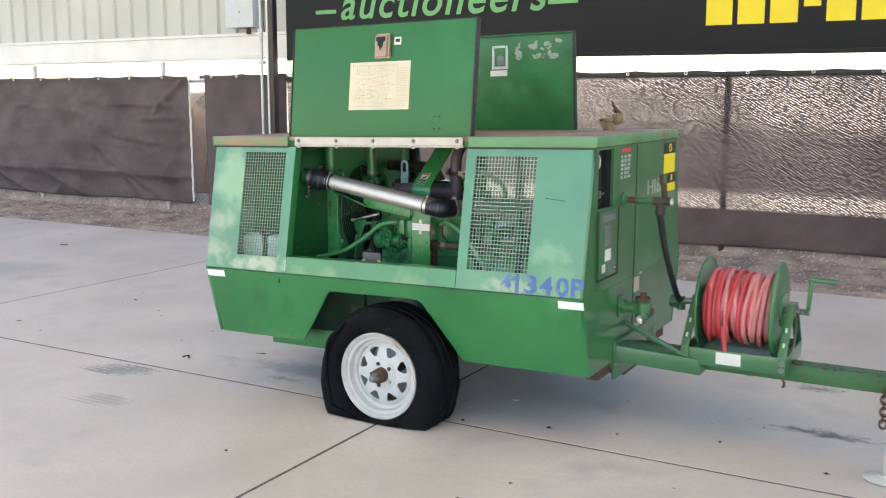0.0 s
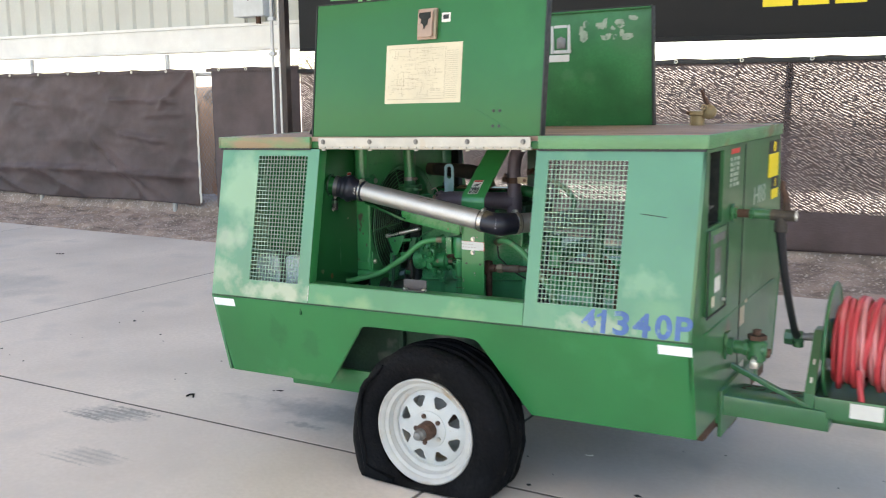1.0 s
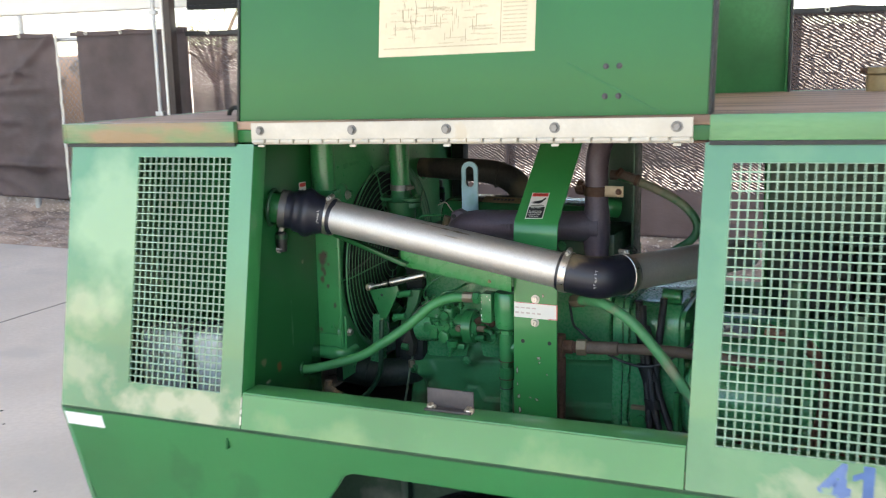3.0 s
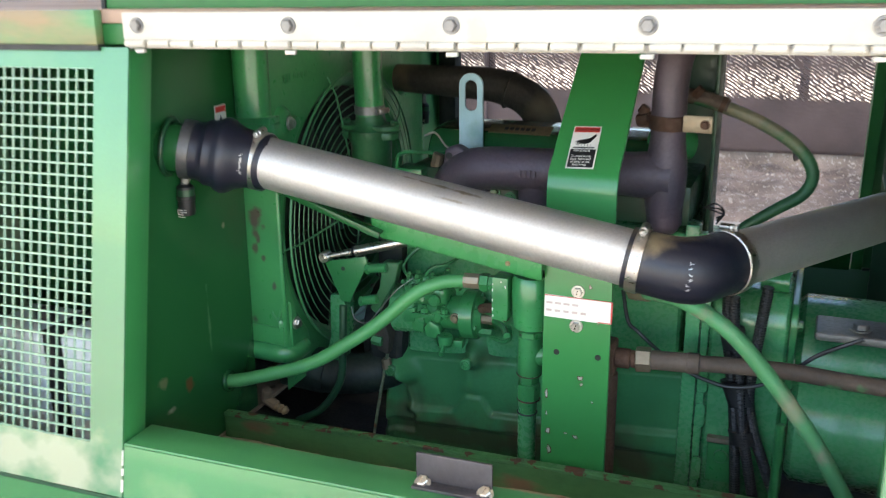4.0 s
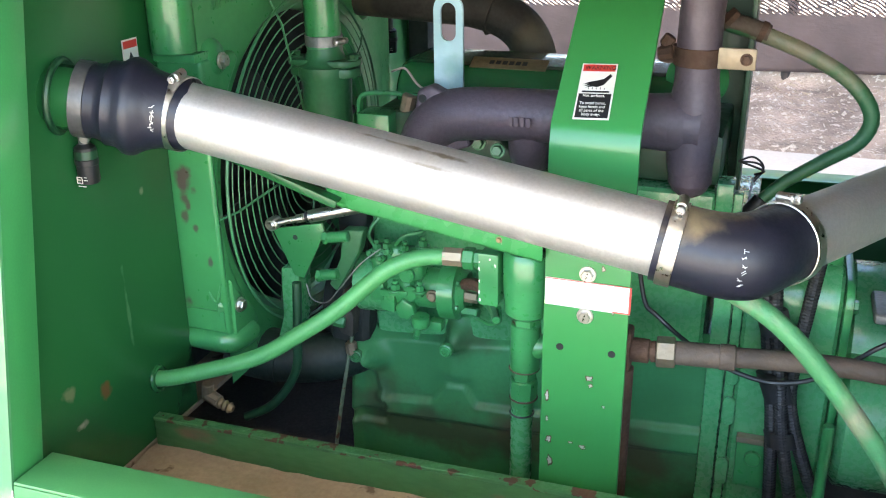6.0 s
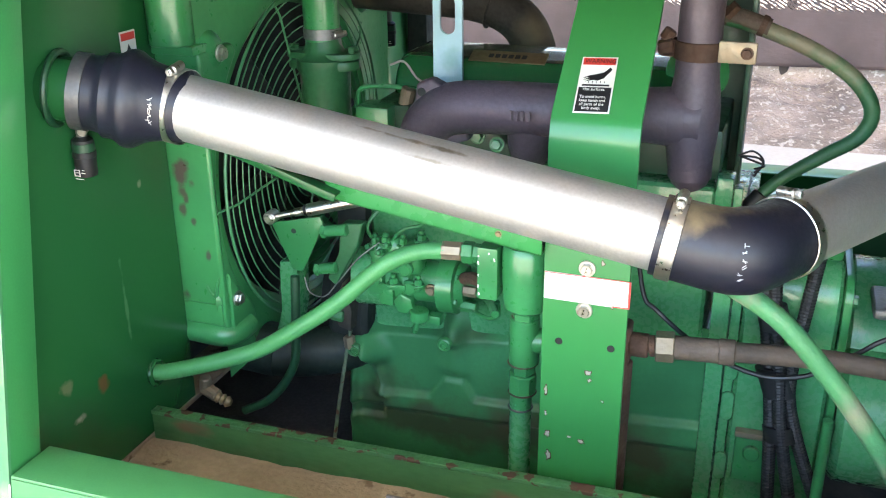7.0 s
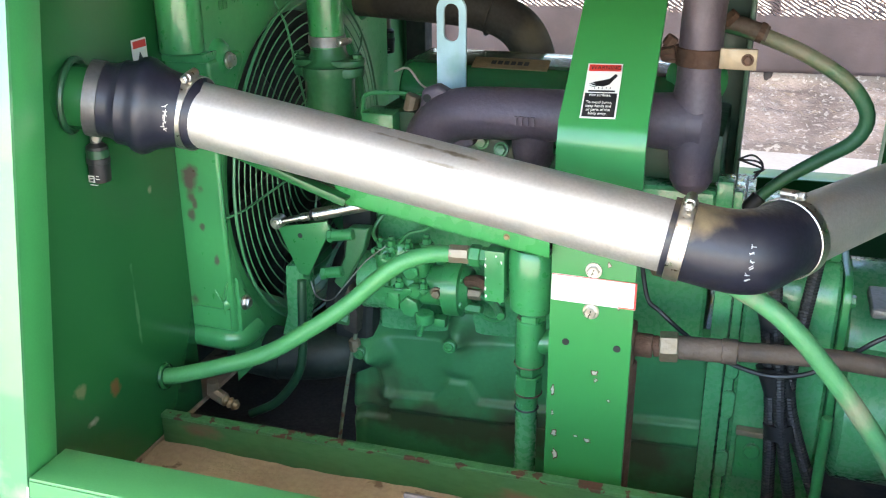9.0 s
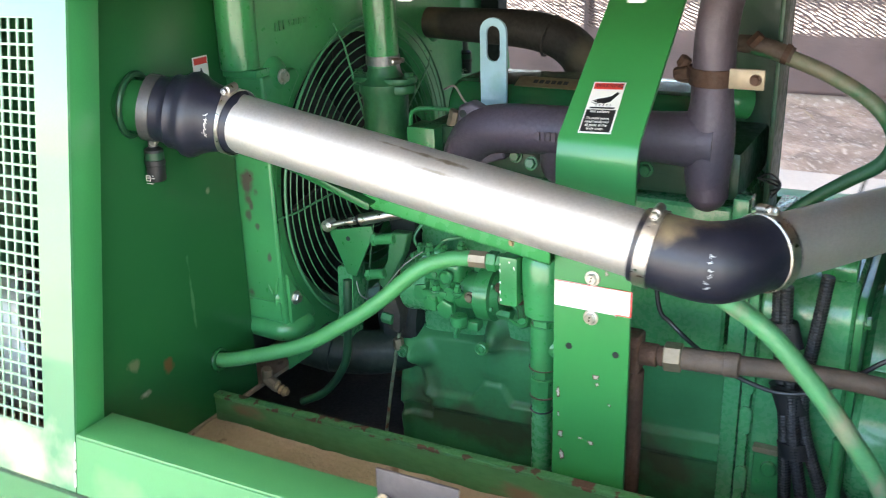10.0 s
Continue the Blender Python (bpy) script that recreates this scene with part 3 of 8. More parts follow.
def bolt(parent, at, way, size=0.008, mat=None, name="bolt", washer=True):
    """A hexagon head with a washer, on a mesh that all bolts of a size share."""
    key = (size, mat.name if mat else "", washer)
    if key not in BOLT:
        head = lathe([(0, size), (size * 0.8, size), (size * 0.95, size * 0.85), (size * 0.95, 0)], (0, 0, 0), (0, 0, 1), 6)
        if washer:
            head = join(head, cyl((0, 0, -0.001), (0, 0, size * 0.22), size * 1.35, seg=16, bev=0.0004))
        me = bpy.data.meshes.new("bolt")
        head.to_mesh(me), head.free()
        me.materials.append(mat or M_STEEL)
        BOLT[key] = me
    ob = new(name, BOLT[key])
    z = SHEAR[0] * at[0]
    m = axis_matrix(at, Vector(at) + Vector(way))
    m.translation.z += z
    m.translation -= offset_of(parent)
    ob.matrix_basis = m
    ob.parent = parent
    return ob


def text(name, body, size, m, mat, parent, label="", depth=0.0006, shear=0.0, spacing=1.0, bold=0.0):
    """Lettering in the built-in font, laid in the plane of the pose m (x along the line, y up the letters), centred."""
    cu = bpy.data.curves.new(name, "FONT")
    cu.body, cu.size, cu.extrude, cu.shear, cu.space_character, cu.offset = body, size, depth, shear, spacing, bold
    cu.align_x, cu.align_y = "CENTER", "CENTER"
    tmp = bpy.data.objects.new(name, cu)
    me = bpy.data.meshes.new_from_object(tmp)
    bpy.data.objects.remove(tmp)
    bm = bmesh.new()
    bm.from_mesh(me)
    bpy.data.meshes.remove(me)
    turned(bm, m)
    return part(name, bm, mat, parent, label)


def plate(u0, u1, v0, v1, m, t=0.0008, bev=0.0):
    """A thin plate in the plane of the pose m."""
    return turned(box(u0, u1, v0, v1, 0, t, bev), m)


def bars(rows, m, t=0.0006):
    return join(*[plate(*r, m, t) for r in rows])


def facing(at, yaw=0.0, lean=0.0):
    """A pose whose x runs along the side, y upwards and z out towards -y; lean: degrees that its top goes back."""
    return Matrix.Translation(at) @ Matrix.Rotation(radians(yaw), 4, "Z") @ Matrix.Rotation(radians(90 - lean), 4, "X")


# ---- the yard: ground, slab, fence, cladding, unseen roof ----
def displaced_sheet(x0, x1, y0, y1, nx, ny, z, amp, scale, seed=0.0):
    bm = bmesh.new()
    grid = [[bm.verts.new((x0 + (x1 - x0) * i / nx, y0 + (y1 - y0) * j / ny, 0)) for i in range(nx + 1)] for j in range(ny + 1)]
    for row in grid:
        for v in row:
            p = Vector((v.co.x * scale, v.co.y * scale, seed))
            v.co.z = z + amp * (noise.noise(p) + 0.5 * noise.noise(p * 3.1) + 0.3 * noise.noise(p * 6.3))
    for j in range(ny):
        for i in range(nx):
            bm.faces.new((grid[j][i], grid[j][i + 1], grid[j + 1][i + 1], grid[j + 1][i]))
    return bm


SLAB_EDGE, FENCE_Y, WALL_Y = 4.0, 5.6, 6.0
far_ground = bmesh.new()
bmesh.ops.create_grid(far_ground, x_segments=1, y_segments=1, size=600)
bmesh.ops.translate(far_ground, verts=far_ground.verts, vec=(0, 0, -0.16))
tagged(part("ground", far_ground, M_DESERT), "dry brown desert ground reaching to the horizon", "ground", kind="structure")
verge = displaced_sheet(-16, 8, SLAB_EDGE - 0.3, 6.3, 760, 74, -0.012, 0.042, 5.0)
for v in verge.verts:
    if v.co.y < SLAB_EDGE + 0.06:
        v.co.z = min(v.co.z, -0.02 - max(0, SLAB_EDGE - v.co.y) * 0.4)
    v.co.z += 0.17 * max(0, min(1, (v.co.y - FENCE_Y + 0.02) / 0.12))
tagged(part("verge", verge, M_DIRT, smooth=180), "strip of rough brown dirt between the concrete slab and the fence", "dirt", kind="structure")

rng = random.Random(4)
peb = bmesh.new()
for k in range(5200):
    r = 0.003 + 0.012 * rng.random() ** 4
    x, y = rng.uniform(-14, 6), SLAB_EDGE + 0.05 + 1.5 * rng.random() ** 0.8
    z = -0.012 + 0.042 * (noise.noise(Vector((x * 5.0, y * 5.0, 0))) + 0.5 * noise.noise(Vector((x * 5.0, y * 5.0, 0)) * 3.1))
    ring = [peb.verts.new((x + r * math.cos(a) * rng.uniform(0.7, 1.3), y + r * math.sin(a) * rng.uniform(0.7, 1.3), z)) for a in (0, 1.26, 2.5, 3.8, 5.0)]
    tip = peb.verts.new((x + r * 0.2, y, z + r * rng.uniform(0.7, 1.3)))
    for i in range(5):
        peb.faces.new((ring[i], ring[(i + 1) % 5], tip))
tagged(part("gravel", peb, M_PEBBLE, smooth=10), "scattered pale gravel and twigs on the dirt strip", "gravel", kind="stuff")

straw = bmesh.new()
for k in range(1500):
    x, y = rng.uniform(-14, 6), SLAB_EDGE + 0.12 + 1.45 * rng.random() ** 0.45
    if noise.noise(Vector((x * 0.9, y * 1.6, 7.0))) < -0.05:
        continue
    a, up, ln = rng.uniform(0, math.pi), rng.uniform(0.0, 0.5), rng.uniform(0.03, 0.09)
    d, w = Vector((math.cos(a), math.sin(a) * 0.6, up)) * ln, Vector((-math.sin(a), math.cos(a), 0)) * 0.0022
    p = Vector((x, y, 0.004))
    vs = [straw.verts.new(q) for q in (p - w, p + w, p + d + w * 0.3, p + d - w * 0.3, p + d * 0.5 + Vector((0, 0, 0.004)))]
    for f in ((0, 1, 4), (1, 2, 4), (2, 3, 4), (3, 0, 4)):
        straw.faces.new([vs[i] for i in f])
tagged(part("dry_grass", straw, M_STRAW, smooth=10), "dry straw and twigs strewn along the foot of the fence", "grass", kind="stuff")

pavement = tagged(part("pavement", box(-15.0, 11.0, -11.2, SLAB_EDGE - 0.01, -0.16, -0.0015, 0), M_JOINT), "pale grey concrete slab with saw-cut joints, stained in places", "concrete slab", kind="structure")
XJ, YJ = [-15.29, -11.46, -7.63, -3.80, 0.035, 3.87, 7.70, 11.53], [-11.5, -7.66, -3.83, 0.0, SLAB_EDGE]
for xa, xb in zip(XJ, XJ[1:]):
    for ya, yb in zip(YJ, YJ[1:]):
        part("slab", box(xa + 0.008, xb - 0.008, ya + 0.008, yb - 0.008, -0.14, 0.0, 0.0012, 1), M_CONCRETE, pavement)

# crumbs, leaves and grit on the slab
grit = bmesh.new()
for k in range(70):
    x, y = rng.uniform(-3.2, 2.4), rng.uniform(-0.9, 2.2)
    r = 0.004 + 0.010 * rng.random() ** 2
    ring = [grit.verts.new((x + r * math.cos(a) * rng.uniform(0.5, 1.6), y + r * math.sin(a), 0.001)) for a in (0, 1.5, 3.1, 4.6)]
    tip = grit.verts.new((x, y, 0.001 + r * 0.6))
    for i in range(4):
        grit.faces.new((ring[i], ring[(i + 1) % 4], tip))
tagged(part("grit", grit, M_DARK, smooth=10), "dark crumbs of rubber and dirt scattered on the concrete", "debris", kind="stuff")
for (x, y), s, seed in (((-1.545, 0.237), 0.030, 1), ((-1.23, 0.5), 0.020, 2), ((-5.75, 2.79), 0.035, 4), ((-3.2, 0.35), 0.018, 5)):
    r2 = random.Random(seed)
    clump = join(*[turned(box(-s * 0.3, s * 0.3, -s * 0.15, s * 0.15, 0, s * 0.16, 0.002, 1), pose(x + r2.uniform(-s, s), y + r2.uniform(-s, s) * 0.6, 0.001, r2.uniform(0, 15), 0, r2.uniform(0, 180))) for _ in range(6)])
    tagged(part("rubber_scrap", clump, M_TYRE, smooth=10), "small torn pieces of black rubber lying on the concrete", "debris", "rubber scraps")
leaf = tagged(part("dry_leaf", turned(prism([(-0.016, 0), (-0.006, 0.007), (0.009, 0.006), (0.018, 0.0), (0.007, -0.005), (-0.007, -0.006)], "xy", 0.002, 0.006, 0.001, 1), pose(0.445, 0.432, 0, 0, 4, 30)), M_LABEL), "small pale dry leaf lying on the concrete", "leaf")


# fence: steel posts, brown privacy fabric, one slit with chain link behind
def fence_fabric(name, x0, x1, z0, z1, mat, label, folds, seed, creases=()):
    nx, nz = int((x1 - x0) * 34), 64
    bm = bmesh.new()
    grid = []
    for j in range(nz + 1):
        row = []
        for i in range(nx + 1):
            x, v = x0 + (x1 - x0) * i / nx, j / nz
            sag = 0.018 * abs(math.sin((x - x0) * math.pi / 0.62)) * (v**3) + 0.012 * math.sin(x * 2.1 + seed) * (1 - v)
            z = z0 + (z1 - z0) * v - sag
            crease = abs(noise.noise(Vector((x * 1.5 + z * 1.1, z * 2.6 - x * 0.4, seed)))) + 0.6 * abs(noise.noise(Vector((x * 3.1 - z * 2.0, z * 4.6, seed + 3))))
            y = FENCE_Y - 0.020 - folds * 1.6 * (0.55 - crease)
            for ca, cb, da, db, wide, depth in creases:
                ux, uz = da - ca, db - cb
                run = math.hypot(ux, uz)
                along = ((x - ca) * ux + (z - cb) * uz) / run
                off = ((z - cb) * ux - (x - ca) * uz) / run + 0.02 * noise.noise(Vector((along * 4, seed, ca)))
                y -= depth * math.exp(-((off / wide) ** 2)) * max(0, min(1, 1 - max(-along, along - run) / 0.18)) * (1.0 if off > 0 else 0.6)
            row.append(bm.verts.new((x, max(FENCE_Y - 0.16, min(y, FENCE_Y - 0.012)), z)))
        grid.append(row)
    for j in range(nz):
        for i in range(nx):
            bm.faces.new((grid[j][i], grid[j][i + 1], grid[j + 1][i + 1], grid[j + 1][i]))
    solid(bm, 0.0015)
    return tagged(part(name, bm, mat, smooth=180), label, "fence fabric")


fab_left = fence_fabric("privacy_screen", -14.5, -6.655, 0.12, 1.775, M_SCREEN, "dark brown privacy fabric sagging in creases on a wire fence", 0.028, 2.0, (
    (-14.0, 0.43, -8.9, 0.49, 0.05, 0.06), (-8.9, 0.49, -6.8, 0.45, 0.05, 0.06), (-8.45, 0.85, -7.55, 0.16, 0.05, 0.05), (-8.1, 0.62, -7.2, 0.16, 0.05, 0.045),
    (-10.6, 0.40, -9.9, 0.14, 0.04, 0.05), (-9.6, 0.46, -8.7, 0.15, 0.07, 0.05), (-10.0, 1.38, -9.45, 1.33, 0.03, 0.035), (-8.05, 1.40, -7.05, 1.38, 0.03, 0.04),
    (-8.0, 0.97, -7.3, 0.89, 0.035, 0.045), (-6.72, 1.76, -7.2, 1.38, 0.05, 0.045), (-7.5, 1.20, -7.0, 1.22, 0.03, 0.03), (-12.5, 1.1, -11.4, 0.9, 0.05, 0.05)))
fab_mid = fence_fabric("privacy_screen", -6.385, -5.06, 0.10, 1.78, M_SCREEN, "dark brown privacy fabric laced tight on a wire fence", 0.010, 5.0)
fab_right = fence_fabric("privacy_screen", -5.05, 5.5, 0.07, 1.745, M_SCREENOPEN, "brown see-through privacy fabric with bright glints, on a wire fence", 0.006, 9.0)
for fab, xa, xb, zt, pieces in ((fab_left, -14.4, -6.675, 1.765, 13), (fab_mid, -6.355, -5.10, 1.77, 3), (fab_right, -4.98, 5.4, 1.735, 18)):
    hem = part("hem", join(box(xa - 0.08, xb + 0.02, FENCE_Y - 0.062, FENCE_Y - 0.052, zt - 0.045, zt - 0.005, 0.002)), M_BLACK if fab is fab_right else M_SCREEN, fab)
    for k in range(pieces):
        x = xa + (xb - xa) * (k + 0.3) / pieces
        part("grommet", torus((x, FENCE_Y - 0.066, zt - 0.02), (0, 1, 0), 0.013, 0.005, 14, 6), M_STEEL, fab)
# added tube for the dark line of the backlit post behind the fabric
part("seam_post_line", tube([(-1.93, FENCE_Y - 0.070, 1.71), (-1.935, FENCE_Y - 0.068, 1.2), (-1.955, FENCE_Y - 0.068, 0.7), (-1.96, FENCE_Y - 0.068, 0.10)], 0.016, seg=8), M_SCREEN, fab_right, "added dark upright standing for the post behind the fabric")
fence = thing("fence_frame", (0, FENCE_Y, 0), "galvanised posts and rails of a wire fence", "fence")
for x in (-12.2, -9.7, -7.15, -4.7, -1.95, 0.19, 2.05, 4.3):
    part("post", cyl((x, FENCE_Y + 0.03, -0.1), (x, FENCE_Y + 0.03, 1.95 if x < -6 else 1.70), 0.03, seg=14), M_BROWNPOLE if x > -3 else M_GALV, fence)
part("rail", cyl((-14.5, FENCE_Y + 0.02, 1.70), (5.5, FENCE_Y + 0.02, 1.70), 0.02, seg=12), M_GALV, fence)
wire = bmesh.new()
links = []
for k in range(-2, 9):
    for s in (1, -1):
        x0 = -6.82 + 0.06 * k
        links.append(tube([(x0 + (0.06 * (j % 2) if s > 0 else 0.06 - 0.06 * (j % 2)), FENCE_Y + 0.01 + 0.004 * s, 0.08 + 0.06 * j) for j in range(28)], 0.0022, seg=4, straight=True))
part("chain_link", join(*links), M_GALV, fence, "galvanised chain-link wire mesh")
tie = part("fabric_edge", join(*[tube([(-6.645 + 0.005 * math.sin(k * 2.1), FENCE_Y - 0.03, 0.15 + 1.6 * k / 24) for k in range(25)], 0.014, seg=6, straight=True)]), M_LABEL, fab_left, "frayed pale fabric edge")

# cladding, beam, banner and posts along the roof's far edge
rib_outline = [(-15.0, 0.0)]
x = -15.0
while x < 12:
    rib_outline += [(x + 0.02, 0.0), (x + 0.05, -0.035), (x + 0.09, -0.035), (x + 0.12, 0.0), (x + 0.32, 0.0)]
    x += 0.32
rib_outline += [(rib_outline[-1][0], 0.03), (-15.0, 0.03)]
wall = prism([(u, v + WALL_Y + 0.10) for u, v in rib_outline], "xy", 2.30, 3.0, 0)
tagged(part("wall_north", wall, M_CREAM, smooth=20), "cream ribbed metal cladding above the fence", "wall", kind="structure")
tagged(part("trim", join(box(-15, 12, WALL_Y + 0.0, WALL_Y + 0.12, 2.02, 2.27, 0.006), box(-15, 12, WALL_Y - 0.02, WALL_Y + 0.14, 2.272, 2.31, 0.004), box(-15, 12, WALL_Y - 0.04, WALL_Y + 0.16, 1.985, 2.018, 0.004)), M_BEAM), "white painted steel girt with flanges below the cladding", "beam", kind="structure")
pole = thing("roof_post", (-5.155, 5.44, 0), "dark brown steel post with white edge carrying the roof", "post")
part("column", box(-5.170, -5.095, 5.385, 5.47, -0.1, 6.3, 0.01), M_BROWNPOLE, pole)
part("edge_strip", box(-5.194, -5.172, 5.38, 5.41, -0.1, 6.3, 0.003), M_BEAM, pole)
pole2 = thing("roof_post", (3.2, 5.74, 0), "dark brown steel post carrying the roof", "post")
part("column", box(3.13, 3.27, 5.66, 5.82, -0.1, 6.3, 0.01), M_BROWNPOLE, pole2)
conduit = thing("conduit", (-5.315, 5.38, 0), "galvanised electrical conduit running up beside a post", "conduit")
part("pipe", cyl((-5.268, 5.375, -0.05), (-5.268, 5.375, 4.3), 0.019, seg=14), M_GALV, conduit)
for z in (1.0, 1.90, 2.28, 3.1):
    part("clip", box(-5.305, -5.225, 5.35, 5.40, z - 0.02, z + 0.02, 0.004), M_GALV, conduit)
ebox = thing("electric_box", (-6.0, 5.95, 2.34), "grey metal electrical box fixed to the cladding", "electrical box")
part("case", box(-6.26, -5.80, 5.86, 6.06, 2.37, 3.0, 0.012), M_GREYBOX, ebox)
part("nipple", cyl((-5.95, 5.95, 2.29), (-5.95, 5.95, 2.372), 0.03), M_RUSTY, ebox)
part("lid_screw", cyl((-6.02, 5.855, 2.56), (-6.02, 5.862, 2.56), 0.012, seg=10), M_DULLSTEEL, ebox)

vinyl = join(box(-5.28, 9.0, 5.87, 5.885, 1.955, 3.0, 0.003), box(-5.28, 9.0, 5.862, 5.89, 1.94, 1.985, 0.008))
for v in vinyl.verts:
    if v.co.z < 2.2:
        v.co.z -= 0.008 * (v.co.x + 5.28)
banner = tagged(part("banner", vinyl, M_BANNER), "charcoal vinyl banner with green and yellow lettering", "banner")
bpose = facing((-3.14, 5.868, 2.56))
text("lettering", "auctioneers", 0.50, bpose, M_BANNERGREEN, banner, "light green script lettering", shear=0.25, spacing=1.12, bold=0.006)
part("stroke", plate(-1.72, -1.42, -0.02, 0.025, facing((-3.10, 5.868, 2.50))), M_BANNERGREEN, banner)
part("stroke", plate(1.32, 1.66, -0.04, 0.01, facing((-3.10, 5.868, 2.50))), M_BANNERGREEN, banner)
x = -0.11
for k in range(10):
    wd = 0.30 if k != 3 else 0.20
    zz = (2.18, 2.52) if k != 3 else (2.32, 2.38)
    part("number_bar", plate(x, x + wd - 0.05, zz[0], zz[1] + 0.05, facing((0, 5.868, 0))), M_YELLOW, banner)
    x += wd
# roof out of view, sized to keep direct sun off machine and fence
unseen_roof = box(-18.0, 12.0, -6.5, 4.2, 6.0, 6.07, 0)
tagged(part("ceiling", unseen_roof, M_ROOFUNDER), "pale underside of an unseen roof that shades the yard", "ceiling", kind="structure")
for y in (-6.4, -2.9, 0.6, 4.1):
    tagged(part("unseen_roof_beam", box(-18.0, 12.0, y - 0.06, y + 0.06, 5.75, 6.0, 0.004), M_BEAM), "white steel purlin under the unseen roof", "beam", "roof beams", "structure")
# beyond the fence: a sunlit yard
rb = random.Random(8)
berm = displaced_sheet(-60, 40, 22, 44, 120, 24, 2.55, 0.28, 0.3, 4.0)
for v in berm.verts:
    v.co.z = -0.2 + max(0, v.co.z) * math.sin(max(0, min(1, (v.co.y - 22) / 22)) * math.pi)
tagged(part("backdrop", berm, M_DESERT, smooth=180), "low sunlit dirt bank beyond the fence", "dirt bank", kind="structure")
heap = displaced_sheet(-12.0, -7.3, 6.4, 7.9, 60, 24, 1.74, 0.05, 0.9, 3.0)
for v in heap.verts:
    v.co.z = -0.15 + max(0, v.co.z) * math.sin(max(0, min(1, (v.co.y - 6.4) / 1.5)) * math.pi) ** 0.6
tagged(part("dirt_heap", heap, M_BANK, smooth=180), "orange-brown dirt heap in shade behind the fence gap", "dirt heap", kind="structure")


def shrub_tree(x, y, height, spread, seed):
    """A small desert tree: tapered trunk, limbs and clumps of narrow leaves."""
    r = random.Random(seed)
    tree = thing("desert_tree", (x, y, -0.15), "small yellow-green desert tree beyond the fence", "tree")
    top = Vector((x, y, height * 0.45))
    part("trunk", tube([(x, y, -0.2), (x + 0.04, y, height * 0.2), top], [0.09, 0.075, 0.055], seg=10), M_BARK, tree)
    crown = bmesh.new()
    for k in range(9):
        a = 2 * math.pi * k / 9 + r.uniform(-0.3, 0.3)
        tip = Vector((x + spread * r.uniform(0.35, 0.9) * math.cos(a), y + spread * r.uniform(0.35, 0.9) * math.sin(a), height * r.uniform(0.55, 0.97)))
        part("limb", tube([top - Vector((0, 0, 0.15)), top.lerp(tip, 0.5) + Vector((0, 0, 0.12)), tip], [0.04, 0.025, 0.008], seg=6), M_BARK, tree)
        for c in range(5):
            heart = tip + Vector((r.gauss(0, 0.20), r.gauss(0, 0.20), r.gauss(0, 0.16)))
            for _ in range(40):
                p = heart + Vector((r.gauss(0, 0.11), r.gauss(0, 0.11), r.gauss(0, 0.09)))
                d = Vector((r.uniform(-1, 1), r.uniform(-1, 1), r.uniform(-0.6, 0.8))).normalized() * r.uniform(0.025, 0.05)
                w = d.cross(Vector((r.uniform(-1, 1), r.uniform(-1, 1), 1))).normalized() * 0.009
                crown.faces.new([crown.verts.new(q) for q in (p - d, p + w, p + d, p - w)])
    part("crown", crown, M_LEAF, tree, "yellow-green narrow leaves in loose clumps", 10)


shrub_tree(-10.6, 13.4, 2.75, 1.0, 6)


# ---- the towed air compressor: body ----
SHEAR[0] = 0.019
Y_MID = 0.57


def y_up(z):
    return -0.008 - (1.259 - z) * 0.183


def y_skirt(z):
    return -0.12 + (0.647 - z) * 0.26


def mapped_box(x0, x1, z0, z1, t, fy=y_up, mirror=False, bev=0.0):
    """A sheet that follows the leaning side; mirror: on the far side."""
    bm = box(x0, x1, 0, t, z0, z1, bev)
    for v in bm.verts:
        y = fy(v.co.z) + v.co.y
        v.co.y = 2 * Y_MID - y if mirror else y
    return bm


def jamb_box(x0, x1, mirror):
    """A door post of even depth behind the leaning side sheet."""
    bm = box(x0, x1, 0, 1, 0.66, 1.25, 0)
    for v in bm.verts:
        y = y_up(v.co.z) + (0.0045 if v.co.y < 0.5 else 0.050)
        v.co.y = 2 * Y_MID - y if mirror else y
    return bevelled(bm, 0.002)


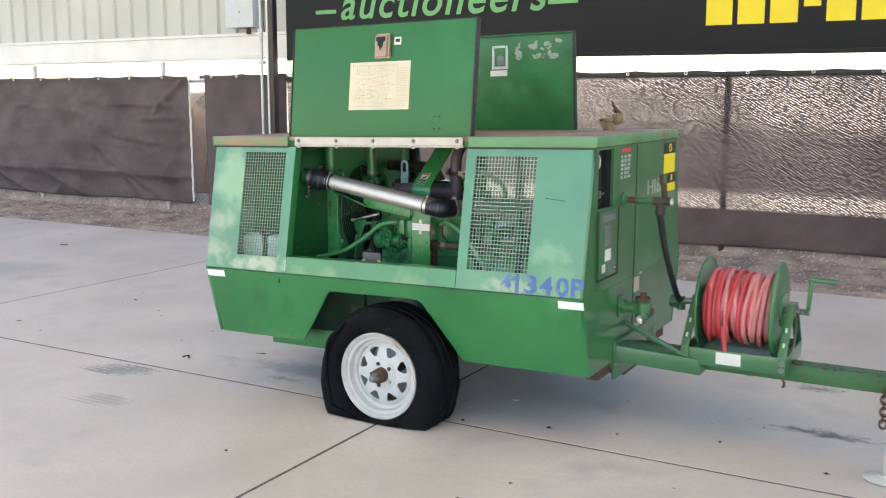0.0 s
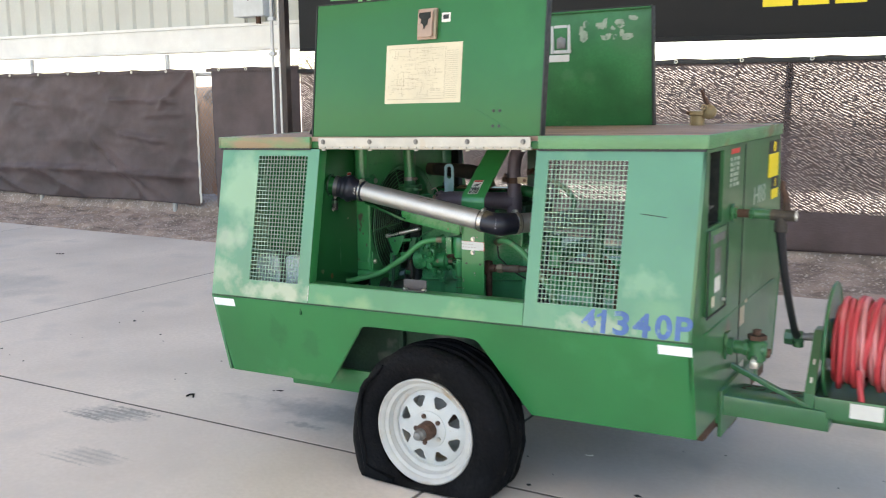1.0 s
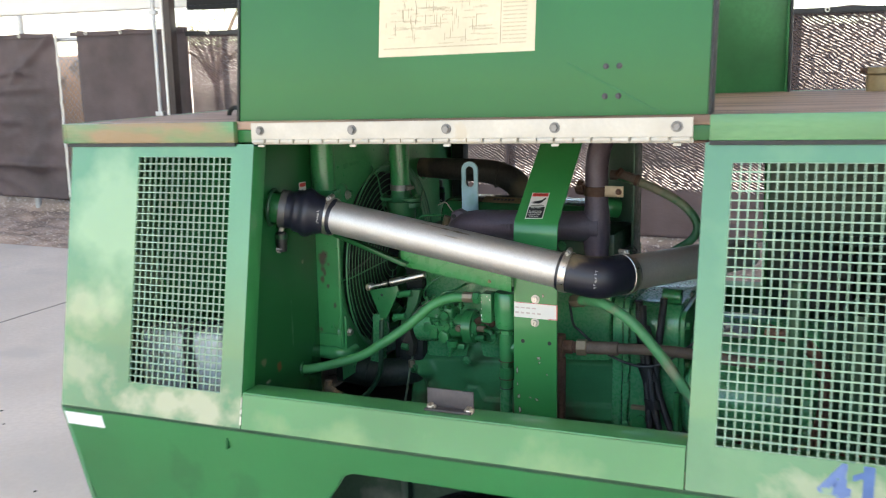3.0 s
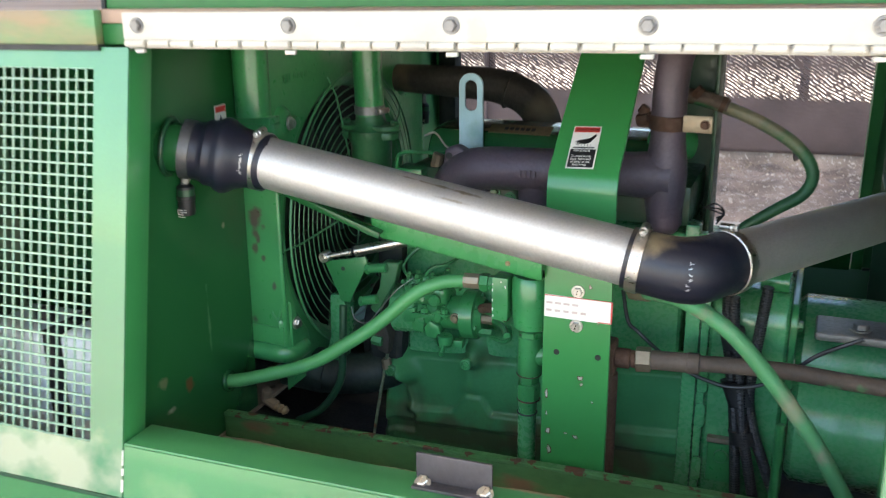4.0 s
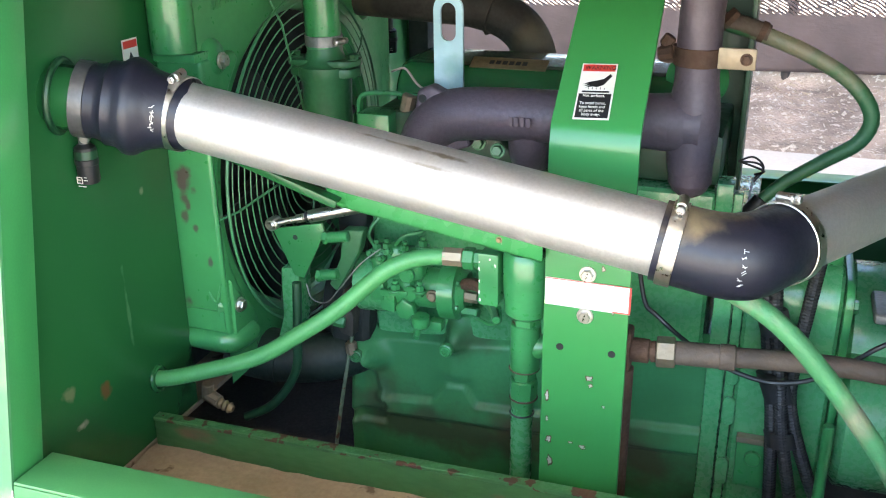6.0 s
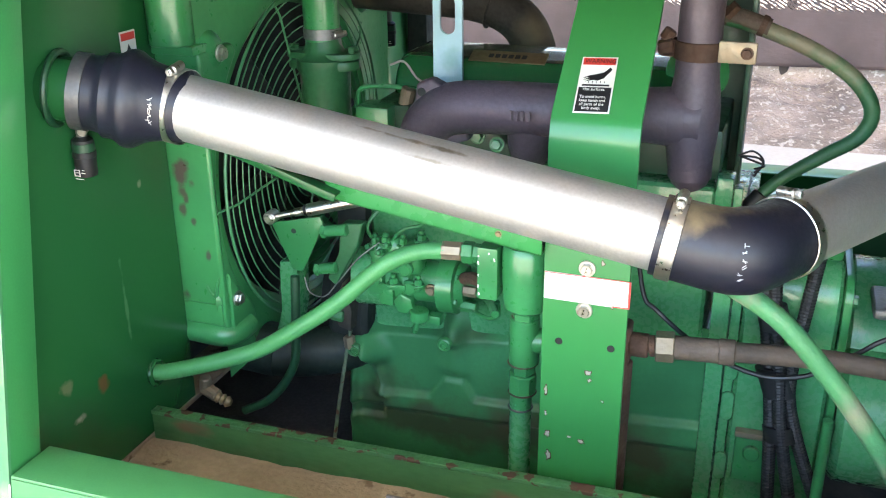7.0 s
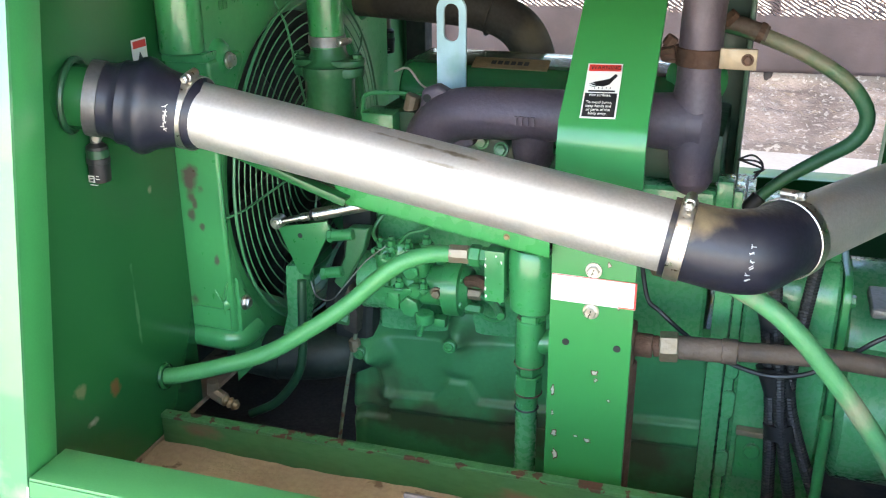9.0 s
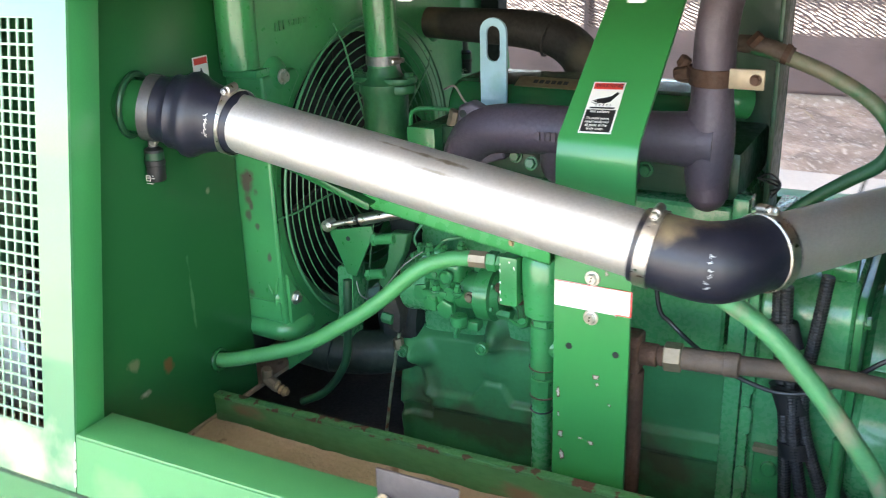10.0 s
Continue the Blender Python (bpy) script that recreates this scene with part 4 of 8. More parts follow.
comp = thing("air_compressor", (0, Y_MID, 0), "faded green towable air compressor with raised side doors", "air compressor")
for far in (False, True):
    rear = part("rear_side_panel", join(mapped_box(-1.045, -0.847, 0.652, 1.255, 0.004, mirror=far), mapped_box(-0.594, -0.538, 0.652, 1.255, 0.004, mirror=far),
                                        mapped_box(-0.847, -0.594, 1.228, 1.255, 0.004, mirror=far), mapped_box(-0.847, -0.594, 0.652, 0.722, 0.004, mirror=far)), M_BODY, comp)
    fore = part("front_side_panel", join(mapped_box(0.405, 0.452, 0.652, 1.255, 0.004, mirror=far), mapped_box(0.740, 0.997, 0.652, 1.255, 0.004, mirror=far),
                                         mapped_box(0.452, 0.740, 1.221, 1.255, 0.004, mirror=far), mapped_box(0.452, 0.740, 0.652, 0.734, 0.004, mirror=far)), M_BODY, comp)
    for owner, xa, xb, za, zb in ((rear, -0.847, -0.594, 0.722, 1.228), (fore, 0.452, 0.740, 0.734, 1.221)):
        wires = []
        n = round((xb - xa) / 0.0155)
        for k in range(n + 1):
            x = xa + (xb - xa) * k / n
            wires.append(mapped_box(x - 0.0012, x + 0.0012, za, zb, 0.0022, lambda z: y_up(z) + 0.003, far))
        n = round((zb - za) / 0.0160)
        for k in range(n + 1):
            z = za + (zb - za) * k / n
            wires.append(mapped_box(xa, xb, z - 0.0012, z + 0.0012, 0.0022, lambda z: y_up(z) + 0.0015, far))
        part("grille", join(*wires), M_MESH, owner, "square green wire mesh")
    sill = part("door_sill", mapped_box(-0.5355, 0.4025, 0.652, 0.7255, 0.004, mirror=far), M_SILL, comp)
    part("sill_top", mapped_box(-0.5355, 0.4025, 0.726, 0.7295, 0.060, mirror=far, bev=0.001), M_SILL, sill)
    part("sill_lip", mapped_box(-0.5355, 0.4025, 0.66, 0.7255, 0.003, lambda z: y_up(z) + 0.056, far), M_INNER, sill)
    part("jamb", jamb_box(-0.562, -0.5385, far), M_SKIRT, comp)
    part("jamb", jamb_box(0.4055, 0.429, far), M_SKIRT, comp)
    part("header", mapped_box(-0.538, 0.405, 1.2535, 1.2575, 0.03, lambda z: y_up(z) + 0.012, far), M_RUSTY, comp)
    outline = [(-1.042, 0.645), (-1.022, 0.30), (-0.503, 0.30)] + arc(-0.265, 0.530, 0.052, 158, 90, 5) + arc(0.185, 0.530, 0.052, 90, 40, 5) + [(0.402, 0.30), (1.0, 0.30), (1.0, 0.645)]
    sk = prism(outline, "xz", 0, 0.004, 0)
    for v in sk.verts:
        y = y_skirt(v.co.z) + v.co.y
        v.co.y = 2 * Y_MID - y if far else y
    part("skirt", sk, M_SKIRT, comp)
    flange = join(*[tube([(u, (2 * Y_MID - y_skirt(v) - 0.006) if far else y_skirt(v) + 0.006, v) for u, v in outline[2:-2]], 0.004, seg=6, straight=True)])
    part("arch_lip", flange, M_SKIRT, comp)
    ridge = mapped_box(-1.043, 1.0, 0.6462, 0.6515, 0.012, lambda z: -0.1205, far)
    part("ridge_joint", ridge, M_DARKGREEN, comp)

# ends
prof = [(-0.03, 0.30), (-0.12, 0.647), (-0.008, 1.256), (2 * Y_MID + 0.008, 1.256), (2 * Y_MID + 0.12, 0.647), (2 * Y_MID + 0.03, 0.30)]


def y_left(z):
    return y_up(z) if z > 0.647 else y_skirt(z)


front_bm = join(prism([(y_left(0.30), 0.30), (y_left(0.647), 0.647), (y_left(1.256), 1.256), (0.026, 1.256), (0.026, 0.30)], "yz", 0.985, 0.997, 0),
                prism([(0.026, 0.30), (0.026, 1.0), (0.206, 1.0), (0.206, 0.30)], "yz", 0.985, 0.997, 0),
                prism([(0.026, 1.245), (0.026, 1.256), (0.206, 1.256), (0.206, 1.245)], "yz", 0.985, 0.997, 0),
                prism([(0.206, 0.30), (0.206, 1.256), (2 * Y_MID + 0.008, 1.256), (2 * Y_MID + 0.12, 0.647), (2 * Y_MID + 0.03, 0.30)], "yz", 0.985, 0.997, 0))
front = part("front_panel", front_bm, M_FRONT, comp)
part("rear_panel", prism(prof, "yz", -1.045, -1.033, 0), M_BODY, comp)
part("seam_post_line", box(0.996, 0.9995, 0.512, 0.518, 0.40, 1.25, 0), M_TRIM, front)
part("crease", box(0.996, 0.9985, 0.02, 1.12, 0.640, 0.648, 0.001), M_SKIRT, front)
# instrument recess with gauges
part("recess", join(box(0.945, 0.985, 0.012, 0.026, 1.0, 1.256, 0), box(0.945, 0.985, 0.206, 0.22, 1.0, 1.256, 0), box(0.945, 0.985, 0.026, 0.206, 0.99, 1.0, 0), box(0.935, 0.945, 0.012, 0.22, 0.99, 1.256, 0)), M_DARK, front)
for y, z, r in ((0.078, 1.195, 0.031), (0.052, 1.065, 0.026)):
    g = part("gauge", lathe([(0, r), (0.024, r), (0.026, r * 0.8), (0.022, r * 0.78), (0.022, 0)], (0.9455, y, z), (1.0, y, z), 20), M_BLACK, front)
    part("bezel", torus((0.971, y, z), (1, 0, 0), r * 0.95, 0.0045, 24, 6), M_STEEL, g)
    part("dial", cyl((0.967, y, z), (0.9685, y, z), r * 0.72, seg=20, bev=0.0002), M_GREYBOX if r > 0.02 else M_DULLSTEEL, g)
part("switch", join(box(0.9455, 0.975, 0.105, 0.125, 1.04, 1.07, 0.003), cyl((0.975, 0.115, 1.055), (0.99, 0.115, 1.065), 0.004)), M_DULLSTEEL, front)
part("instrument_wire", tube([(0.96, 0.075, 1.168), (0.975, 0.10, 1.12), (0.97, 0.10, 1.09), (0.96, 0.06, 1.10)], 0.004, seg=6), M_TRIM, front)
cover = part("cover_door", join(box(0.9975, 1.008, 0.018, 0.252, 0.705, 0.990, 0.004)), M_FRONT, front)
part("hinge", box(1.008, 1.011, 0.06, 0.215, 0.945, 0.972, 0.001), M_DULLSTEEL, cover)
part("decal", box(1.0085, 1.0095, 0.09, 0.165, 0.84, 0.925, 0), M_DULLSTEEL, cover)
part("decal", box(1.0085, 1.0095, 0.095, 0.165, 0.775, 0.825, 0), M_LABEL, cover)
part("decal", box(1.0085, 1.0095, 0.06, 0.10, 0.730, 0.765, 0), M_PAPER, cover)
part("trim", join(box(1.006, 1.010, 0.012, 0.018, 0.70, 0.995, 0), box(1.006, 1.010, 0.252, 0.258, 0.70, 0.995, 0), box(1.006, 1.010, 0.012, 0.258, 0.699, 0.705, 0)), M_TRIM, cover)
part("knob", cyl((1.008, 0.20, 0.735), (1.02, 0.20, 0.735), 0.007, seg=10), M_STEEL, cover)
fpose = Matrix.Translation((0.998, 0, 0)) @ Matrix.Rotation(radians(90), 4, "Z") @ Matrix.Rotation(radians(90), 4, "X")
decal = part("warning_decal", plate(0.928, 1.118, 1.090, 1.186, fpose), M_YELLOW, front)
part("decal_head", plate(0.928, 1.118, 1.188, 1.240, fpose), M_BLACK, decal)
part("emblem", turned(torus((0, 0, 0), (0, 0, 1), 0.018, 0.003, 20, 4), fpose @ Matrix.Translation((1.03, 1.214, 0.001))), M_YELLOW, decal)
part("decal_foot", join(plate(1.0, 1.132, 1.040, 1.088, fpose)), M_BLACK, decal)
part("decal_foot", plate(1.0, 1.132, 0.998, 1.038, fpose), M_YELLOW, decal)
for row in ((1.055, 1.075, 1.048, 1.08), (0.94, 0.95, 1.11, 1.17)):
    part("print", bars([row], fpose @ Matrix.Translation((0, 0, 0.0008))), M_YELLOW, decal)
inst = part("instruction_label", bars([(0.29, 0.42, 1.105, 1.245)], fpose), M_FRONT, front)
part("print", bars([(0.295 + 0.045 * (k % 3), 0.295 + 0.045 * (k % 3) + 0.018 + 0.018 * ((k * 7) % 5) / 4, 1.11 + 0.018 * (k // 3), 1.11 + 0.018 * (k // 3) + 0.012) for k in range(18)], fpose @ Matrix.Translation((0, 0, 0.0009))), M_FADED, inst)
part("print", bars([(0.30, 0.42, 1.225, 1.242)], fpose @ Matrix.Translation((0, 0, 0.0009))), M_RED, inst)
for ch, u in (("H", 0.725), ("1", 0.795), ("8", 0.853)):
    text("model_print", ch, 0.098, fpose @ Matrix.Translation((u, 1.038, 0.0004)) @ Matrix.Diagonal((1.5, 1, 1, 1)), M_FADED, front, "faded pale model print")
for ya, yb, za, zb in ((0.515, 0.60, 0.565, 0.635), (0.545, 0.62, 0.36, 0.415), (0.60, 0.64, 0.64, 0.652)):
    part("label", plate(ya, yb, za, zb, fpose), M_PAPER if za > 0.5 else M_LABEL, front)

# roof and its rusting edge
part("roof_panel", join(box(-1.052, 0.992, 0.0, 2 * Y_MID, 1.285, 1.303, 0.004)), M_ROOF, comp)
part("roof_edge", box(-0.596, 0.412, 0.0, 0.006, 1.2585, 1.2845, 0.001), M_LID, comp)
for xa, xb in ((-1.055, -0.582), (0.412, 0.995)):
    part("roof_edge", box(xa, xb, -0.016, -0.0005, 1.2585, 1.304, 0.003), M_CAPEDGE, comp)
    part("roof_edge", box(xa, xb, 2 * Y_MID + 0.0005, 2 * Y_MID + 0.016, 1.2585, 1.304, 0.003), M_CAPEDGE, comp)
    part("roof_joint", box(xa, xb, -0.0145, 0.0, 1.2510, 1.2583, 0), M_TRIM, comp)
part("roof_edge", box(0.9925, 1.004, -0.016, 2 * Y_MID + 0.016, 1.2585, 1.304, 0.003), M_CAPEDGE, comp)
part("roof_edge", box(-1.066, -1.0555, -0.016, 2 * Y_MID + 0.016, 1.2585, 1.304, 0.003), M_CAPEDGE, comp)
part("lifting_eye", torus((-0.80, 0.30, 1.303), (0, 1, 0), 0.020, 0.006, 24, 8), M_DARK, comp)


# side doors, raised and leaning on the roof
def side_door(mirror):
    def at(y):
        return 2 * Y_MID - y if mirror else y

    lean = 0.11
    dx = 0.055 if mirror else 0.0
    x0, x1, z0, z1 = -0.587 + dx, 0.404 + dx, 1.272, 1.815

    def leaning(bm):
        for v in bm.verts:
            v.co.y = at(v.co.y + 0.012 + lean * (v.co.z - 1.27))
        return bm

    mat = M_LID2 if mirror else M_LID
    door = part("side_door", leaning(box(x0, x1, 0.0, 0.006, z0, z1, 0.002)), mat, comp, "raised green sheet metal door")
    for fl in (box(x0 + 0.002, x1 - 0.002, 0.0062, 0.03, z1 - 0.008, z1 - 0.001, 0.002), box(x0 + 0.001, x0 + 0.008, 0.0062, 0.03, z0, z1 - 0.009, 0.002), box(x1 - 0.008, x1 - 0.001, 0.0062, 0.03, z0, z1 - 0.009, 0.002)):
        part("flange", leaning(fl), mat, door)
    part("edge_trim", leaning(join(box(x0 - 0.006, x0 - 0.0005, -0.003, 0.034, z0, z1, 0.001), box(x1 + 0.0005, x1 + 0.006, -0.003, 0.034, z0, z1, 0.001), box(x0, x1, -0.002, 0.032, z1 + 0.0005, z1 + 0.004, 0.001))), M_TRIM, door)
    return door, leaning


door, leaning = side_door(False)
part("brace_ridge", leaning(prism([(0.14, 1.40), (0.36, 1.285), (0.365, 1.285), (0.145, 1.403)], "xz", -0.001, 0.001, 0)), M_LID, door)
lean_deg = math.degrees(math.atan(0.11))


def on_door(x, z, out=0.0):
    return facing((x, 0.012 + 0.11 * (z - 1.27) - out, z), 0, lean_deg)


chart = part("wiring_chart", plate(-0.165, 0.165, -0.105, 0.115, on_door(-0.085, 1.53)), M_PAPER, door, "yellowed paper chart with faded print")
rr = random.Random(3)
rows = []
for k in range(170):
    u, v = rr.uniform(-0.15, 0.06), rr.uniform(-0.085, 0.095)
    if rr.random() < 0.6:
        rows.append((u, u + rr.uniform(0.01, 0.05), v, v + 0.0009))
    else:
        rows.append((u, u + 0.0009, v, v + rr.uniform(0.006, 0.03)))
rows = [(a, min(b, 0.09), c, min(d, 0.105)) for a, b, c, d in rows] + [(0.10, 0.148, -0.088 + 0.0075 * k, -0.0868 + 0.0075 * k) for k in range(24)] + [(-0.155, 0.09, 0.098, 0.0996), (-0.155, 0.09, -0.09, -0.0884), (0.095, 0.0962, -0.09, 0.1)]
part("print", bars(rows, on_door(-0.085, 1.53, 0.0010), 0.0003), M_INK, chart)
latch = part("latch", join(plate(-0.041, 0.041, -0.058, 0.055, on_door(-0.07, 1.715), 0.012, 0.003)), M_LATCH, door, "worn pinkish-tan latch with a broken opening")
part("latch_box", plate(-0.034, 0.030, -0.050, 0.046, on_door(-0.07, 1.715, 0.012), 0.012, 0.004), M_LATCH, latch)
part("latch_slot", turned(prism([(-0.026, 0.040), (0.022, 0.042), (0.024, 0.022), (0.012, 0.014), (0.010, -0.004), (0.002, -0.008), (-0.003, -0.022), (-0.009, -0.004), (-0.020, 0.004), (-0.017, 0.016), (-0.028, 0.024)], "xy", 0, 0.001, 0), on_door(-0.07, 1.715, 0.0250)), M_DARK, latch)
part("latch_side", plate(0.030, 0.043, -0.05, 0.05, on_door(-0.07, 1.715, 0.012), 0.006, 0.002), M_TARNISH, latch)
tagl = part("label", plate(-0.018, 0.018, -0.017, 0.017, on_door(0.005, 1.735)), M_LABEL, door)
part("print", bars([(-0.012, 0.012, -0.006, 0.010)], on_door(0.005, 1.735, 0.001)), M_BLACK, tagl)
for x, z in ((0.218, 1.392), (0.243, 1.392), (0.218, 1.338), (0.243, 1.338)):
    bolt(door, (x, 0.012 + 0.11 * (z - 1.27), z), (0, -1, 0.1), 0.0042, M_CATCH, "rivet")

hinge = part("hinge", join(box(-0.536, 0.384, -0.018, -0.012, 1.2655, 1.300, 0.001), box(-0.536, 0.384, -0.010, -0.004, 1.2545, 1.264, 0.001)), M_HINGE, comp, "white painted piano hinge")
for k in range(26):
    x = -0.532 + 0.0352 * k
    part("knuckle", cyl((x, -0.019, 1.2615), (x + (0.0325 if k % 2 else 0.030), -0.019, 1.2615), 0.0048, seg=10, bev=0.0006), M_HINGE, hinge)
for x in (-0.513, -0.292, -0.084, 0.134, 0.357):
    bolt(hinge, (x, -0.018, 1.284), (0, -1, 0), 0.0075, M_DULLSTEEL)
    part("tab", box(x - 0.007, x + 0.007, -0.018, -0.012, 1.2495, 1.2545, 0.001), M_HINGE, hinge)

door2, leaning2 = side_door(True)
yd = 2 * Y_MID - 0.012 - 0.11 * 0.42
latch2 = part("latch", join(*[turned(b, Matrix.Identity(4)) for b in (box(-0.022, -0.008, yd - 0.014, yd + 0.05, 1.632, 1.762, 0.005), box(0.060, 0.074, yd - 0.014, yd + 0.05, 1.632, 1.762, 0.005), box(-0.008, 0.060, yd - 0.014, yd + 0.05, 1.632, 1.648, 0.005), box(-0.008, 0.060, yd - 0.014, yd + 0.05, 1.745, 1.762, 0.005))]), M_WHITE, door2, "white framed recessed latch")
part("latch_recess", box(-0.008, 0.060, yd + 0.002, yd + 0.006, 1.648, 1.745, 0), M_DARK, latch2)
part("paddle", prism([(0.006, 1.655), (0.050, 1.655), (0.050, 1.70), (0.036, 1.705), (0.036, 1.735), (0.018, 1.735), (0.018, 1.705), (0.006, 1.70)], "xz", yd - 0.008, yd + 0.001, 0.003), M_DULLSTEEL, latch2)
rt = random.Random(5)
for cx_, cz_, sx, sz, n in ((0.20, 1.725, 0.075, 0.045, 9), (0.335, 1.72, 0.035, 0.055, 6), (0.27, 1.69, 0.03, 0.02, 2)):
    for k in range(n):
        x, z = cx_ + rt.uniform(-sx, sx), cz_ + rt.uniform(-sz, sz)
        w, h = rt.uniform(0.010, 0.032), rt.uniform(0.010, 0.028)
        pts = [(x + w * rt.uniform(0.4, 1.2) * math.cos(a), z + h * rt.uniform(0.4, 1.2) * math.sin(a)) for a in np.linspace(0, 5.6, 8)]
        yy = 2 * Y_MID - 0.012 - 0.11 * (z - 1.27) - 0.007 - 0.0002 * k
        part("torn_label", turned(prism(pts, "xz", -0.0003, 0.0003, 0), Matrix.Translation((0, yy, 0))), M_TORN, door2, "torn remains of a white label")
part("label", box(-0.035, 0.065, yd - 0.003, yd + 0.002, 1.596, 1.627, 0), M_LABEL, door2)

# stencilled number, reflectors
part("paint_chip", bars([(-0.002, 0.0015, -0.03, -0.012), (-0.0015, 0.002, -0.006, 0.004), (-0.001, 0.001, 0.008, 0.03)], facing((-0.5368, y_up(0.69) - 0.0008, 0.69), 0, math.degrees(math.atan(0.183))), 0.0005), M_LABEL, comp, "bare white chips along the panel joint")
lean_up = math.degrees(math.atan(0.183))
# the first character is half worn away
for word, u, wide, mat in (("4", 0.648, 0.052, M_BLUEWORN), ("1", 0.699, 0.017, M_BLUE), ("3", 0.761, 0.056, M_BLUE), ("4", 0.832, 0.060, M_BLUE), ("0", 0.903, 0.056, M_BLUE), ("P", 0.966, 0.056, M_BLUE)):
    glyph_pose = facing((u, y_up(0.688) - 0.0005, 0.688), 0, lean_up)
    glyph = text("stencil", word, 0.106, Matrix.Identity(4), mat, None, "blue stencilled character", bold=0.0030)
    across = wide / max(0.001, glyph.dimensions.x)
    glyph.data.transform(Matrix.Translation((0, 0, SHEAR[0] * u)) @ Matrix.Translation(-comp.location) @ glyph_pose @ Matrix.Diagonal((across, 1, 1, 1)))
    glyph.parent = comp
part("stencil_flag", turned(prism([(-0.024, 0.016), (-0.007, 0.024), (-0.007, 0.034), (-0.024, 0.026)], "xy", 0, 0.0006, 0), facing((0.699, y_up(0.688) - 0.0005, 0.688), 0, lean_up)), M_BLUE, comp)
lean_sk = -math.degrees(math.atan(0.26))
for x, z in ((0.943, 0.620), (-0.982, 0.621)):
    part("reflector", plate(-0.056, 0.056, -0.018, 0.016, facing((x, y_skirt(z) - 0.0005, z), 0, lean_sk), 0.001), M_REFLECTOR, comp)
part("scratch", plate(-0.045, 0.045, -0.0012, 0.0012, facing((0.84, y_up(1.045) - 0.0003, 1.045), 0, lean_up) @ Matrix.Rotation(radians(-6), 4, "Z"), 0.0005), M_DARK, comp)
part("catch", join(box(-0.115, -0.015, -0.068, -0.064, 0.733, 0.772, 0.002), box(-0.115, -0.015, -0.085, -0.064, 0.730, 0.734, 0.001)), M_CATCH, comp, "dark grey steel angle bracket on the sill")
for x in (-0.104, -0.022):
    bolt(comp, (x, -0.073, 0.734), (0, -0.5, 1), 0.008)

# floor pan, rails, bulkhead, underframe, wheel-arch liner
part("floor_pan", displaced_sheet(-0.575, 0.95, -0.05, 0.185, 60, 10, 0.590, 0.006, 9.0), M_DUST, comp, "floor pan thick with brown dust", 180)
part("inner_rail", box(-0.572, 0.93, 0.178, 0.186, 0.575, 0.6305, 0.0015), M_RAILWEB, comp, "dusty green inner rail")
part("rail_flange", box(-0.572, 0.93, 0.1765, 0.192, 0.631, 0.637, 0.0018), M_RAILTOP, comp, "rail edge with rust chips")
part("belly_pan", box(-1.02, 0.98, 0.24, 1.15, 0.34, 0.36, 0.002), M_SOOT, comp)
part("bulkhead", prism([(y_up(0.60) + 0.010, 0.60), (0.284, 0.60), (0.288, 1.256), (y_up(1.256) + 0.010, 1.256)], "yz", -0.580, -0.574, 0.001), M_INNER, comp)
# added block that closes off the bay behind the rear grille
part("bay_block", box(-1.03, -0.60, 0.24, 0.30, 0.593, 1.25, 0.004), M_INNER, comp)
part("rear_bay_floor", box(-1.03, -0.58, -0.06, 1.15, 0.585, 0.592, 0), M_DUST, comp)
part("frame_rail", join(box(-1.0, 1.0, 0.25, 0.31, 0.27, 0.34, 0.004), box(-1.0, 1.0, 0.83, 0.89, 0.27, 0.34, 0.004)), M_SKIRT, comp)
part("arch_liner", join(box(-0.80, 0.52, 0.235, 0.239, 0.236, 0.575, 0), box(-0.54, 0.44, -0.085, 0.235, 0.575, 0.579, 0), box(-0.32, -0.30, 0.21, 0.236, 0.27, 0.575, 0.002)), M_LINER, comp)
part("lower_frame", box(-0.80, -0.36, 0.096, 0.112, 0.232, 0.330, 0.003), M_SKIRT, comp)
part("axle", cyl((0.0, 0.0, 0.215), (0.0, 1.14, 0.215), 0.032), M_RUSTY, comp)
part("cross_member", box(0.93, 0.99, 0.1, 1.05, 0.25, 0.33, 0.004), M_RUSTY, comp)


